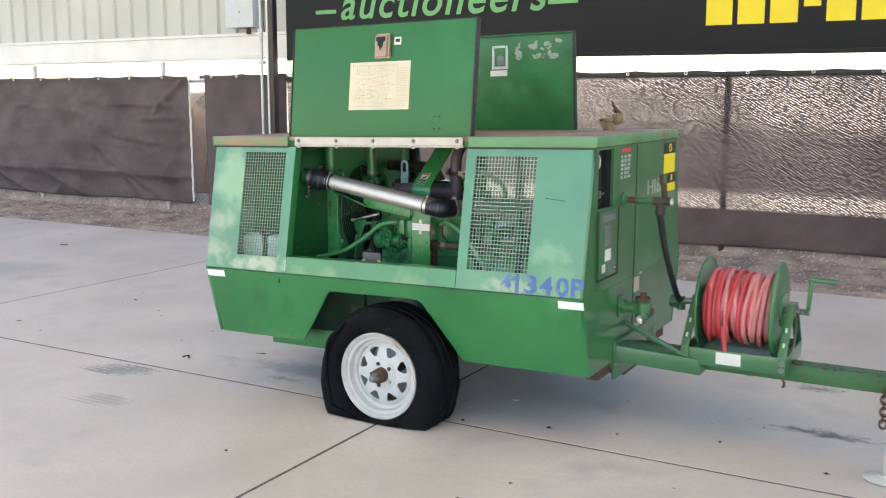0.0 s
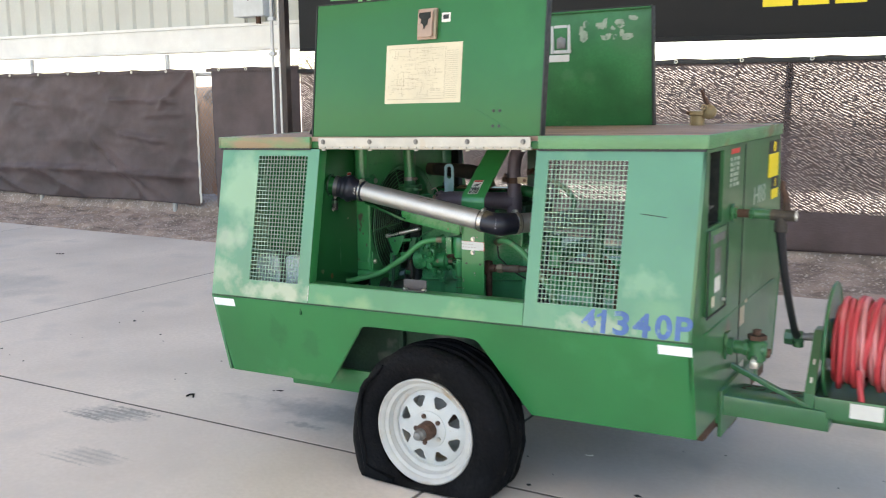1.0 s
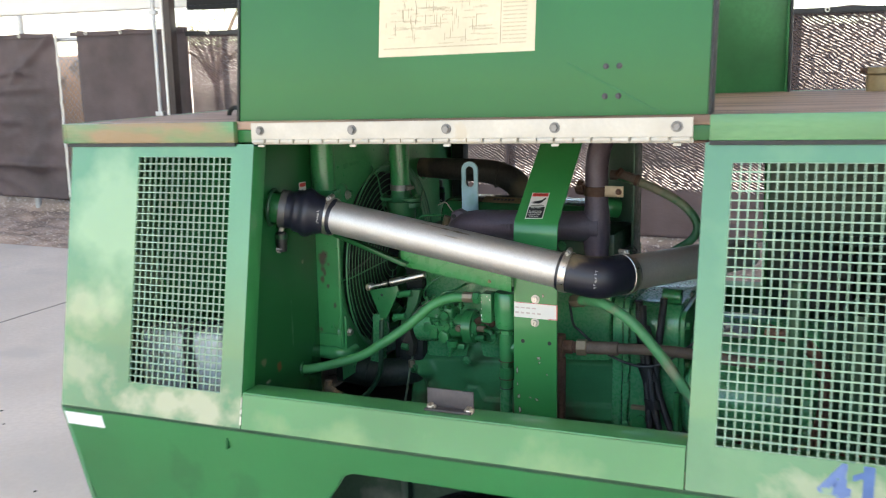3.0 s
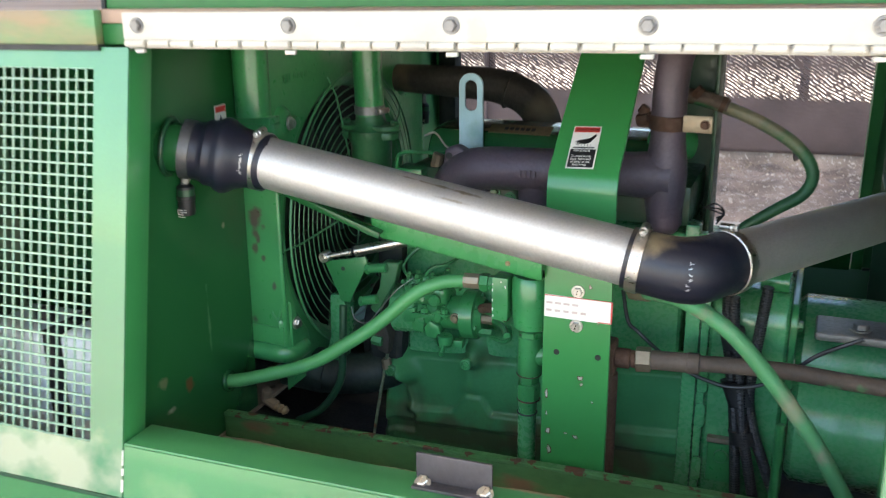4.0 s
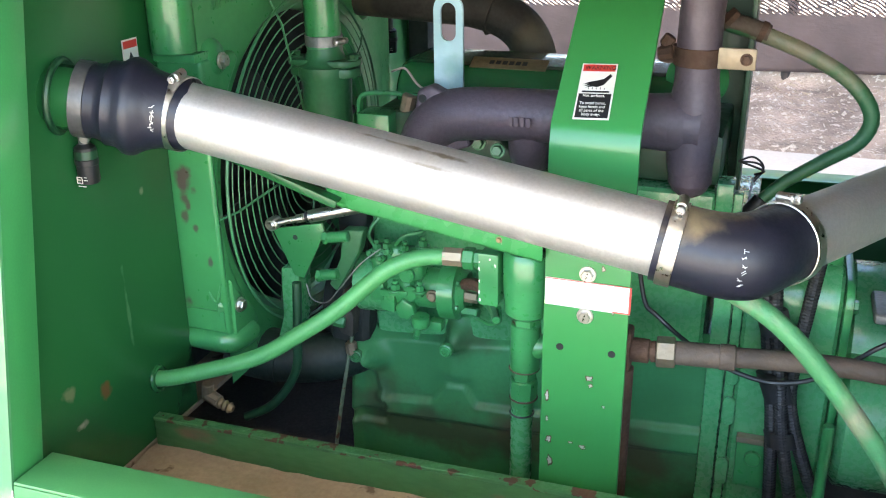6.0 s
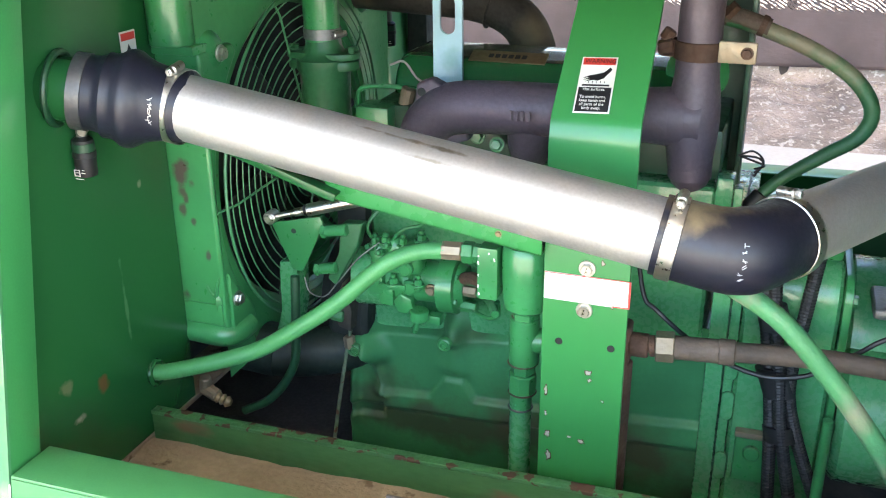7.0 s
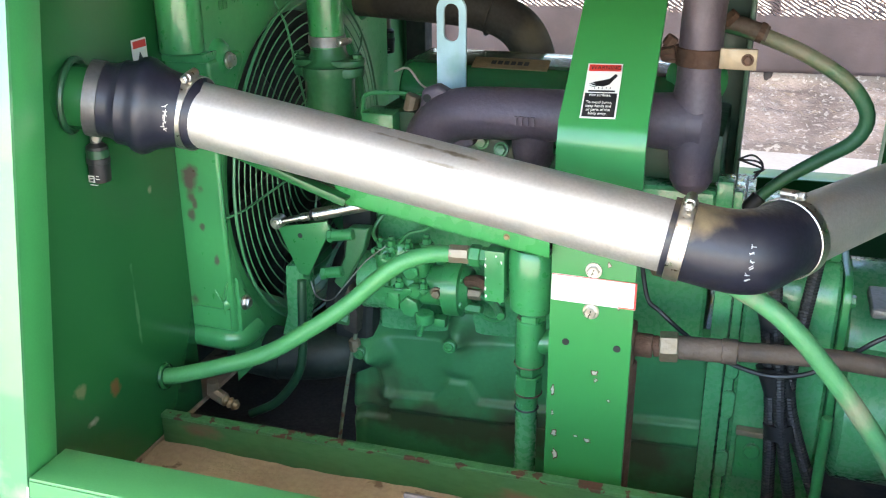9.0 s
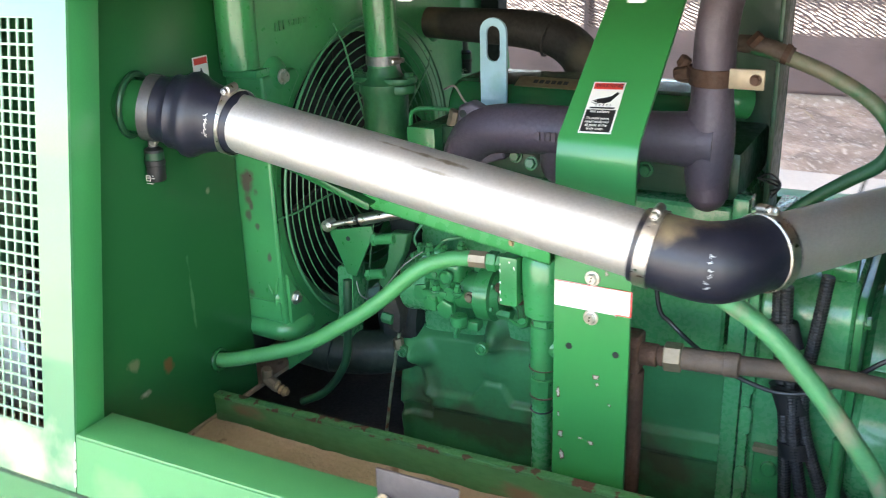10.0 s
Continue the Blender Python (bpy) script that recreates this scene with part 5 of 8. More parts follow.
# ---- wheels ----
def wheel(parent, cy, side, flat):
    """side: -1 faces -y. The near tyre is flat and torn loose on one side."""
    cx, cz, R, rr_ = 0.012, 0.209, 0.328, 0.199

    def Y(v):
        return cy + side * v

    seg = 72
    prof_t = [(0.0, 0.205), (0.018, 0.222), (0.030, 0.255), (0.026, 0.290), (0.010, 0.317), (-0.012, 0.327), (-0.030, 0.3265), (-0.034, 0.320), (-0.044, 0.320), (-0.048, 0.3275), (-0.078, 0.3285), (-0.082, 0.321), (-0.092, 0.321), (-0.096, 0.3285), (-0.126, 0.3275), (-0.130, 0.320), (-0.140, 0.320), (-0.144, 0.326), (-0.162, 0.325), (-0.184, 0.315), (-0.200, 0.285), (-0.202, 0.25), (-0.19, 0.22), (-0.172, 0.203)]
    bm = bmesh.new()
    rings = []
    for k in range(seg):
        a = 2 * math.pi * k / seg
        ring = []
        for o, r in prof_t:
            x, z = cx + r * math.cos(a), cz + r * math.sin(a)
            yy = o
            if flat:
                wob = 0.008 * noise.noise(Vector((a * 3, o * 20, 2)))
                x, z = x + wob * math.cos(a), z + wob * math.sin(a)
                if z < 0.10:
                    squeeze = (0.10 - z) / 0.22
                    yy = o + (0.055 * squeeze if o > -0.09 else -0.02 * squeeze)
                    x += (x - cx) * 0.10 * squeeze
                if x < -0.12 and z < 0.30:
                    pull = min(1, (-0.12 - x) / 0.18) * min(1, (0.30 - z) / 0.2)
                    x -= 0.022 * pull
                    yy += 0.020 * pull * (1 if o > -0.09 else 0)
            floor_z = 0.003 + 0.05 * max(0, (cz - 0.199) - 0.02)
            ring.append(bm.verts.new((x + (0.014 * max(0, r - 0.205) / 0.12 if flat else 0), Y(yy), max(z, floor_z + 0.002 * (prof_t.index((o, r)) % 2)))))
        rings.append(ring)
    for k in range(seg):
        a, b = rings[k], rings[(k + 1) % seg]
        for j in range(len(prof_t) - 1):
            bm.faces.new((a[j], a[j + 1], b[j + 1], b[j]))
    tyre = part("tyre", bm, M_TYRE, parent, "flat cracked black tyre" if flat else "black tyre", 60)
    if flat:
        part("torn_flap", prism([(-0.10, 0.004), (-0.222, 0.006), (-0.236, 0.022), (-0.228, 0.034), (-0.222, 0.060), (-0.19, 0.045), (-0.10, 0.020)], "xz", cy - 0.062, cy - 0.020, 0.006), M_TYRE, tyre, "torn flap of tyre sidewall")
        edge = tube([(-0.154, cy - 0.028, 0.450), (-0.191, cy - 0.032, 0.405), (-0.222, cy - 0.040, 0.380), (-0.248, cy - 0.038, 0.333), (-0.260, cy - 0.036, 0.259), (-0.254, cy - 0.040, 0.179), (-0.236, cy - 0.046, 0.10), (-0.221, cy - 0.050, 0.022)], [0.004, 0.008, 0.010, 0.009, 0.010, 0.009, 0.010, 0.008], seg=8)
        part("torn_lip", edge, M_TYRE, tyre, "ragged lip of the torn sidewall")
    # rim: barrel, flange and a disc with eight tapered windows
    rim_prof = [(0.004, 0.193), (0.012, 0.200), (0.008, 0.205), (-0.004, 0.204), (-0.007, 0.192), (-0.022, 0.188), (-0.034, 0.178), (-0.048, 0.172), (-0.075, 0.160), (-0.17, 0.158), (-0.17, 0.144), (-0.07, 0.144), (-0.048, 0.148), (-0.041, 0.152), (-0.038, 0.1655), (-0.030, 0.167), (-0.026, 0.1695), (-0.013, 0.1715), (-0.009, 0.184), (-0.003, 0.1865), (0.004, 0.193)]
    rim = part("rim", turned(lathe([(h, r) for h, r in rim_prof], (0, 0, 0), (0, 0, 1), 56), axis_matrix((cx, cy, cz), (cx, cy + side, cz))), M_RIM, parent, "white eight-spoke steel rim with rust spots", 40)
    disc = bmesh.new()
    n = 8

    def ringpt(r, a, h):
        return disc.verts.new((cx + r * math.cos(a), Y(h), cz + r * math.sin(a)))

    def h_of(r):
        return float(np.interp(r, (0.0, 0.045, 0.062, 0.105, 0.132, 0.149), (-0.034, -0.034, -0.028, -0.030, -0.040, -0.052)))

    for s in range(n):
        a0, a1 = 2 * math.pi * s / n, 2 * math.pi * (s + 1) / n
        mid, half = (a0 + a1) / 2, (a1 - a0) / 2

        hole = [(0.091, -0.075), (0.091, 0.075), (0.108, 0.175), (0.122, 0.235), (0.1315, 0.20), (0.1345, 0.0), (0.1315, -0.20), (0.122, -0.235), (0.108, -0.175)]
        outer = [(0.035, -half), (0.035, half), (0.100, half), (0.130, half), (0.151, half), (0.151, 0.0), (0.151, -half), (0.130, -half), (0.100, -half)]
        hv = [ringpt(r, mid + a, h_of(r)) for r, a in hole]
        ov = [ringpt(r, mid + a, h_of(r)) for r, a in outer]
        for k in range(9):
            disc.faces.new((hv[k], hv[(k + 1) % 9], ov[(k + 1) % 9], ov[k]))
    bmesh.ops.remove_doubles(disc, verts=disc.verts, dist=0.0008)
    solid(disc, 0.005)
    part("spoke_disc", disc, M_WHITE, rim, "", 50)
    part("hub_plate", turned(lathe([(-0.040, 0.074), (-0.0285, 0.071), (-0.0265, 0.066), (-0.0265, 0.0)], (0, 0, 0), (0, 0, 1), 32), axis_matrix((cx, cy, cz), (cx, cy + side, cz))), M_WHITE, rim)
    hub = part("hub", turned(lathe([(-0.028, 0.036), (0.012, 0.034), (0.018, 0.029), (0.024, 0.026), (0.026, 0.020), (0.026, 0.0)], (0, 0, 0), (0, 0, 1), 28), axis_matrix((cx, cy, cz), (cx, cy + side, cz))), M_RUSTY, rim, "rusty bare hub")
    part("spindle_nut", turned(lathe([(0.024, 0.022), (0.046, 0.021), (0.050, 0.017), (0.060, 0.015), (0.062, 0.012), (0.062, 0.0)], (0, 0, 0), (0, 0, 1), 14), axis_matrix((cx, cy, cz), (cx, cy + side, cz))), M_DULLSTEEL, hub)
    for k in range(5):
        a = radians(90 + 72 * k + 20)
        bolt(rim, (cx + 0.054 * math.cos(a), Y(-0.0265), cz + 0.054 * math.sin(a)), (0, side, 0), 0.0095, M_RUSTY if k != 3 else M_STEEL, "wheel_nut", False)


SHEAR[0] = 0.0
near_wheel = thing("wheel_assembly", (0.012, -0.2, 0.0), "white spoked trailer wheel with a flat, torn tyre", "wheel")
near_wheel.parent = comp
near_wheel.location = Vector((0.012, -0.12, 0.0)) - comp.location
near_wheel.name = "wheel"
for key in ("category", "label"):
    del near_wheel[key]
wheel(near_wheel, -0.135, -1, True)
far_wheel = new("wheel")
far_wheel.parent = comp
far_wheel.location = Vector((0.012, 1.26, 0.0)) - comp.location
wheel(far_wheel, 2 * Y_MID + 0.135, 1, False)


# ---- engine bay: radiator with shroud, fan and guard ----
FAN = Vector((-0.512, 0.568, 0.891))
FAN_R = 0.263
rad = thing("radiator", (-0.6, 0.6, 0.40), "green radiator shroud with a round wire fan guard", "radiator")


def plate_with_hole(y0, y1, z0, z1, c, r, x0, x1, seg=64):
    """A plate across x with a round hole and a turned-in collar."""
    bm = bmesh.new()

    def edge(a):
        dy, dz = math.cos(a), math.sin(a)
        k = min(((y1 if dy > 0 else y0) - c.y) / dy if abs(dy) > 1e-6 else 9, ((z1 if dz > 0 else z0) - c.z) / dz if abs(dz) > 1e-6 else 9)
        return c.y + k * dy, c.z + k * dz

    corner = [math.atan2(z - c.z, y - c.y) for y in (y0, y1) for z in (z0, z1)]
    angles = sorted([2 * math.pi * k / seg - math.pi for k in range(seg)] + corner)
    rows = []
    for a in angles:
        ey, ez = edge(a)
        rows.append([bm.verts.new((x1, ey, ez)), bm.verts.new((x1, c.y + (r + 0.016) * math.cos(a), c.z + (r + 0.016) * math.sin(a))), bm.verts.new((x1 - 0.012, c.y + r * math.cos(a), c.z + r * math.sin(a))), bm.verts.new((x0, c.y + r * math.cos(a), c.z + r * math.sin(a)))])
    n = len(rows)
    for k in range(n):
        a, b = rows[k], rows[(k + 1) % n]
        for j in range(3):
            bm.faces.new((a[j], b[j], b[j + 1], a[j + 1]))
    bmesh.ops.remove_doubles(bm, verts=bm.verts, dist=1e-5)
    return bm


shroud = part("shroud", plate_with_hole(0.300, 0.93, 0.62, 1.255, FAN, FAN_R - 0.030, -0.60, -0.520), M_SHROUD, rad, "", 30)
part("shroud_side", box(-0.60, -0.526, 0.293, 0.2995, 0.693, 1.255, 0.002), M_SHROUD, shroud)
face_arc = [(FAN.y - math.sqrt((FAN_R + 0.006) ** 2 - (z - FAN.z) ** 2), z) for z in np.linspace(0.715, 1.085, 17)]
part("shroud_face", prism([(0.289, 1.098), (0.289, 0.722), (0.293, 0.706), (0.303, 0.695), (0.320, 0.690), (0.372, 0.690)] + [(float(u), float(v)) for u, v in face_arc] + [(0.372, 1.098)], "yz", -0.60, -0.510, 0.006, 3), M_SHROUD, shroud, "", 50)
part("corner_gusset", prism([(0.300, 0.700), (0.352, 0.700), (0.318, 0.762), (0.300, 0.790)], "yz", -0.512, -0.505, 0.004, 3), M_SHROUD, shroud)
part("lower_lip", tube([(-0.600, 0.3000, 0.694), (-0.560, 0.2995, 0.692), (-0.527, 0.300, 0.691), (-0.512, 0.312, 0.690), (-0.508, 0.345, 0.690)], [0.0185, 0.0185, 0.0185, 0.0175, 0.016], seg=20), M_SHROUD, shroud, "", 60)
part("pressed_band", box(-0.599, -0.514, 0.2858, 0.2895, 0.712, 0.744, 0.0016, 3), M_SHROUD, shroud)
# a V-shaped patch of light, put into the shape as a raised bead
part("highlight_mark", tube([(-0.536, 0.2885, 0.772), (-0.529, 0.2875, 0.760), (-0.522, 0.2870, 0.758), (-0.518, 0.2875, 0.772), (-0.515, 0.2885, 0.786)], [0.001, 0.0022, 0.0028, 0.0022, 0.001], seg=8), M_SHROUD, shroud, "", 60)
part("side_tank", join(cyl((-0.548, 0.291, 1.108), (-0.548, 0.291, 1.255), 0.029, seg=28), box(-0.60, -0.512, 0.280, 0.325, 1.096, 1.108, 0.003)), M_ENGINE, shroud)
for y, z in ((0.330, 1.092), (0.314, 0.745), (0.82, 1.10), (0.82, 0.70)):
    part("boss", lathe([(0, 0.030), (0.006, 0.026), (0.012, 0.018), (0.014, 0)], (-0.5215, y, z), (-0.4, y, z), 20), M_ENGINE, shroud)
    bolt(shroud, (-0.504, y, z), (1, 0, 0), 0.0085)
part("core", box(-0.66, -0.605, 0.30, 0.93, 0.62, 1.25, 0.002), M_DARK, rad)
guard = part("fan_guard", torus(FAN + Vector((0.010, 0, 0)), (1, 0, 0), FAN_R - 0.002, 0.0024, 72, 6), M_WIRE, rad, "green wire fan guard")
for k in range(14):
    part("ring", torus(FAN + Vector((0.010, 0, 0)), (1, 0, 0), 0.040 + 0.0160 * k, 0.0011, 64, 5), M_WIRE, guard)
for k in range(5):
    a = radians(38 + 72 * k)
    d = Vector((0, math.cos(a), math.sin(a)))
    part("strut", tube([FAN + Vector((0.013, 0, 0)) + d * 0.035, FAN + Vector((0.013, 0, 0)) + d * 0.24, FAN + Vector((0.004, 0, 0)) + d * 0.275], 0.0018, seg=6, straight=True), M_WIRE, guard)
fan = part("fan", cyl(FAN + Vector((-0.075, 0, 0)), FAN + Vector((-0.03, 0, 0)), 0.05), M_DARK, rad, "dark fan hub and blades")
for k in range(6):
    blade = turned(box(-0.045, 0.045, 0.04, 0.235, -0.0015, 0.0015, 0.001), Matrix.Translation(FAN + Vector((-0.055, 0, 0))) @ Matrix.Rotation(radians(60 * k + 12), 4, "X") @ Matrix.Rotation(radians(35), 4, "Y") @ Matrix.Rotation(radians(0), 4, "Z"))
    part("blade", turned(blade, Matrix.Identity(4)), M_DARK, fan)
part("cast_marks", bars([(0.0, 0.006, 0, 0.012), (0.010, 0.016, 0, 0.014), (0.020, 0.022, 0, 0.014), (0.034, 0.042, 0.004, 0.013), (0.046, 0.054, 0.004, 0.013), (0.058, 0.066, 0.004, 0.013), (0.07, 0.078, 0.004, 0.013)], Matrix.Translation((-0.5185, 0.34, 1.155)) @ Matrix.Rotation(radians(90), 4, "Z") @ Matrix.Rotation(radians(90), 4, "X")), M_ENGINE, shroud)

# far bulkhead: the paler body paint stands for light from the other side
SHEAR[0] = 0.019
part("bulkhead", box(-0.580, -0.574, 0.935, 1.16, 0.585, 1.256, 0.001), M_BODY, comp)
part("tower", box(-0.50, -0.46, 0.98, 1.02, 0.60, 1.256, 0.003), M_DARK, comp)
SHEAR[0] = 0.0

# ---- intake pipe with rubber couplers ----
intake = thing("air_intake_pipe", (-0.17, 0.155, 0.95), "bare aluminium intake pipe with black rubber couplers and steel clamps", "pipe")
PA, PB = Vector((-0.452, 0.152, 1.0685)), Vector((0.100, 0.155, 0.9775))
part("pipe", cyl(PA - (PB - PA) * 0.02, PB + (PB - PA) * 0.02, 0.0378, seg=48), M_ALU, intake)
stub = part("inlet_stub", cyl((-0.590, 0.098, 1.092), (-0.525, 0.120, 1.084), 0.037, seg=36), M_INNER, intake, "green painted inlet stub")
# dark ring stands for the shade in the hole round the stub
part("flange_gasket_shade_line", torus((-0.5725, 0.103, 1.091), (1, 0.3, -0.12), 0.0405, 0.004, 36, 8), M_DARKGREEN, stub)
S0 = Vector((-0.555, 0.109, 1.0885))
axis = (PA - S0)
L = axis.length
cpl = part("coupler", lathe([(0, 0.037), (0.001, 0.0415), (L * 0.22, 0.0425), (L * 0.27, 0.0440), (L * 0.32, 0.0482), (L * 0.38, 0.0482), (L * 0.43, 0.0495), (L * 0.49, 0.0545), (L * 0.55, 0.0562), (L * 0.61, 0.0548), (L * 0.69, 0.0490), (L * 0.76, 0.0455), (L * 0.84, 0.0432), (L * 0.92, 0.0420), (L * 1.10, 0.0415), (L * 1.105, 0.038)], S0, PA, 44), M_COUPLER, intake, "black ribbed rubber coupler")


def clamp(centre, way, r, owner, screw_angle, mat):
    w = Vector(way).normalized()
    c = Vector(centre)
    band = part("clamp", lathe([(-0.0078, r), (-0.0073, r + 0.0012), (0.0073, r + 0.0012), (0.0078, r), (-0.0078, r)], c, c + w, 44), mat, owner, "steel hose clamp")
    q = w.to_track_quat("Z", "Y").to_matrix()
    ang = radians(screw_angle)
    out = (q @ Vector((math.cos(ang), math.sin(ang), 0))).normalized()
    side = w.cross(out).normalized()
    s = c + out * (r + 0.005)
    part("screw_housing", join(cyl(s - side * 0.010, s + side * 0.010, 0.0055, seg=12), cyl(s + side * 0.010, s + side * 0.017, 0.0048, seg=6)), M_STEEL, band)
    return band


def clamp_up(centre, way, r, owner, prefer, mat=None):
    """A clamp whose screw sits on the side that looks towards prefer."""
    w = Vector(way).normalized()
    q = w.to_track_quat("Z", "Y").to_matrix()
    best = max(range(0, 360, 5), key=lambda a: (q @ Vector((math.cos(radians(a)), math.sin(radians(a)), 0))).dot(Vector(prefer)))
    return clamp(centre, way, r, owner, best, mat or M_STEEL)


clamp_up(S0 + axis * 0.07, axis, 0.0424, intake, (0, 0.2, -1), M_DARKSTEEL)
clamp_up(PA + (PB - PA) * 0.004, PB - PA, 0.0424, intake, (0.1, -0.2, 1))
E0, E3 = PB - (PB - PA).normalized() * 0.006, Vector((0.219, 0.230, 0.9650))
D1, D2 = (PB - PA).normalized(), Vector((0.50, 0.85, -0.02)).normalized()
elbow_path = [E0, E0 + D1 * 0.03]
for k in range(1, 12):
    t = k / 12
    a, b, c, d = E0 + D1 * 0.03, E0 + D1 * 0.085, E3 - D2 * 0.075, E3 - D2 * 0.02
    elbow_path.append(a * (1 - t) ** 3 + 3 * b * t * (1 - t) ** 2 + 3 * c * t * t * (1 - t) + d * t**3)
elbow_path += [E3 - D2 * 0.02, E3]
elbow = part("elbow", tube(elbow_path, [0.0412, 0.0418, 0.043, 0.044, 0.043, 0.0418, 0.0412], seg=44, straight=True), M_COUPLER, intake, "black rubber elbow", 60)
clamp_up(PB + D1 * 0.008, D1, 0.0424, intake, (0.0, -0.15, 1))
clamp_up(E3 - D2 * 0.012, D2, 0.0428, intake, (-0.2, -0.1, 1))
part("outlet_pipe", cyl(E3 - D2 * 0.03, E3 + D2 * 0.40, 0.0378, seg=44), M_ALU, intake)
def round_marks(centre, way, r, towards, spread, n, seed):
    """Short pen strokes in a row round a tube."""
    w = Vector(way).normalized()
    t = (Vector(towards) - w * Vector(towards).dot(w)).normalized()
    rm = random.Random(seed)
    out = []
    for k in range(n):
        q = Matrix.Rotation(radians(spread * (k / (n - 1) - 0.5)), 3, w)
        o = q @ t
        basis = Matrix((w, o.cross(w), o)).transposed().to_4x4()
        for j in range(2):
            out.append(turned(box(-0.0024, 0.0024, -0.0003, 0.0003, 0, 0.0004, 0), Matrix.Translation(Vector(centre) + o * (r + 0.0002)) @ basis @ Matrix.Rotation(radians(rm.choice((0, 40, 90, -50))), 4, "Z") @ Matrix.Translation((rm.uniform(-0.002, 0.002), rm.uniform(-0.0015, 0.0015), 0))))
    return join(*out)


part("pen_mark", round_marks(S0 + axis * 0.80, axis, 0.0446, (0.30, -0.80, 0.02), 34, 7, 2), M_LABEL, cpl, "pale paint-pen marks")
part("pen_mark", round_marks(elbow_path[5], elbow_path[6] - elbow_path[4], 0.0443, (0.05, -1.0, 0.12), 44, 6, 5), M_GREYBOX, elbow, "pale paint-pen marks")
# restriction indicator hanging from the stub
ind = thing("air_filter_indicator", (-0.565, 0.124, 0.97), "small clear restriction indicator hanging under the intake stub", "gauge")
part("stem", cyl((-0.560, 0.113, 1.03), (-0.560, 0.113, 1.056), 0.006), M_DULLSTEEL, ind)
part("cup", lathe([(0, 0.007), (0.004, 0.0122), (0.017, 0.0126), (0.018, 0.0136), (0.024, 0.0136), (0.025, 0.0126), (0.044, 0.0124), (0.047, 0.0112), (0.0475, 0.0)], (-0.560, 0.113, 1.034), (-0.5605, 0.113, 0.97), 20), M_BLACK, ind)
part("window", cyl((-0.560, 0.113, 1.0265), (-0.560, 0.113, 1.0165), 0.0129, seg=20, bev=0.0003), M_DARKGREEN, ind)
part("print", bars([(-0.007, 0.001, 0.003, 0.004), (-0.007, 0.001, -0.004, -0.003), (-0.007, -0.006, -0.004, 0.004), (0.0, 0.001, -0.004, 0.004), (0.003, 0.0085, 0.0, 0.001), (0.0042, 0.0075, 0.0035, 0.0043), (-0.005, -0.001, 0.0, 0.0008), (-0.006, 0.005, -0.0075, -0.0067)], facing((-0.560, 0.0999, 0.993)), 0.0004), M_LABEL, ind)
ind2 = copy_thing(ind, Matrix.Translation((-0.546, 1.0, 0.965)))
ind2["label"] = "small restriction indicator hanging on the far side of the bay"

# ---- strap bracket over the engine, with its labels ----
strap = thing("strap_bracket", (0.008, 0.26, 0.60), "bright green folded steel bracket with warning labels and paint chips", "bracket")
SLOPE = 1.4
face = [(0.262, 0.50), (0.262, 1.030), (0.2627, 1.038), (0.2648, 1.046), (0.268, 1.054), (0.2724, 1.061), (0.2724 + SLOPE * 0.194, 1.255)]
back = [(y + (0.005 if z < 1.035 else 0.003), z - (0 if z < 1.035 else 0.0042)) for y, z in face]
strap_bm = prism(face + back[::-1], "yz", -0.0465, 0.0550, 0.0006, 1)
for v in strap_bm.verts:
    v.co.x -= 0.05 * max(0, v.co.z - 1.05)
part("strap", strap_bm, M_BAND, strap, "", 25)
for x, y, z in ((0.005, 0.2615, 0.884), (0.004, 0.2615, 0.830)):
    bolt(strap, (x, y, z), (0, -1, 0), 0.0075)
for x, z in ((-0.025, 0.784), (0.038, 0.784)):
    part("hole", cyl((x, 0.2625, z), (x, 0.2614, z), 0.0046, seg=14, bev=0.0001), M_BLACK, strap)
chips = random.Random(12)
# places (x, z) and half sizes of the paint chips on the upright face
for x, z, w, h in [(0.013, 0.747, 0.0041, 0.0046), (0.015, 0.737, 0.0028, 0.0028), (0.032, 0.711, 0.0023, 0.0018), (-0.007, 0.651, 0.0028, 0.0018), (0.008, 0.648, 0.0051, 0.0032), (0.036, 0.841, 0.0028, 0.0032), (-0.035, 0.65, 0.0032, 0.0055), (-0.033, 0.619, 0.0032, 0.0074), (-0.039, 0.713, 0.0023, 0.0064), (0.023, 0.893, 0.0023, 0.0037), (-0.038, 0.679, 0.0018, 0.0037)]:
    ring = [(a, chips.uniform(0.4, 1.2)) for a in np.linspace(0, 5.95, 17)]
    ps = facing((max(x, -0.0455 + w), 0.2617, z - 0.019 * x))
    part("chip_rim", turned(prism([(w * 1.3 * q * math.cos(a), h * 1.25 * q * math.sin(a)) for a, q in ring], "xy", 0, 0.0003, 0), ps), M_RUSTY, strap)
    part("paint_chip", turned(prism([(w * 0.9 * q * math.cos(a), h * 0.9 * q * math.sin(a)) for a, q in ring], "xy", 0.0003, 0.0005, 0), ps), M_PALEINK, strap, "pale bared chip")
rated = part("rated_speed_label", turned(plate(-0.051, 0.051, -0.0175, 0.0175, facing((0.006, 0.2612, 0.857)) @ Matrix.Rotation(radians(-0.5), 4, "Z"), 0.0008), Matrix.Identity(4)), M_LABEL, strap, "white label with a red edge")
part("edge", bars([(-0.051, 0.051, 0.0165, 0.0175), (0.030, 0.051, -0.0175, -0.0160), (0.0485, 0.051, -0.0175, 0.0175)], facing((0.006, 0.2603, 0.857)), 0.0003), M_RED, rated)
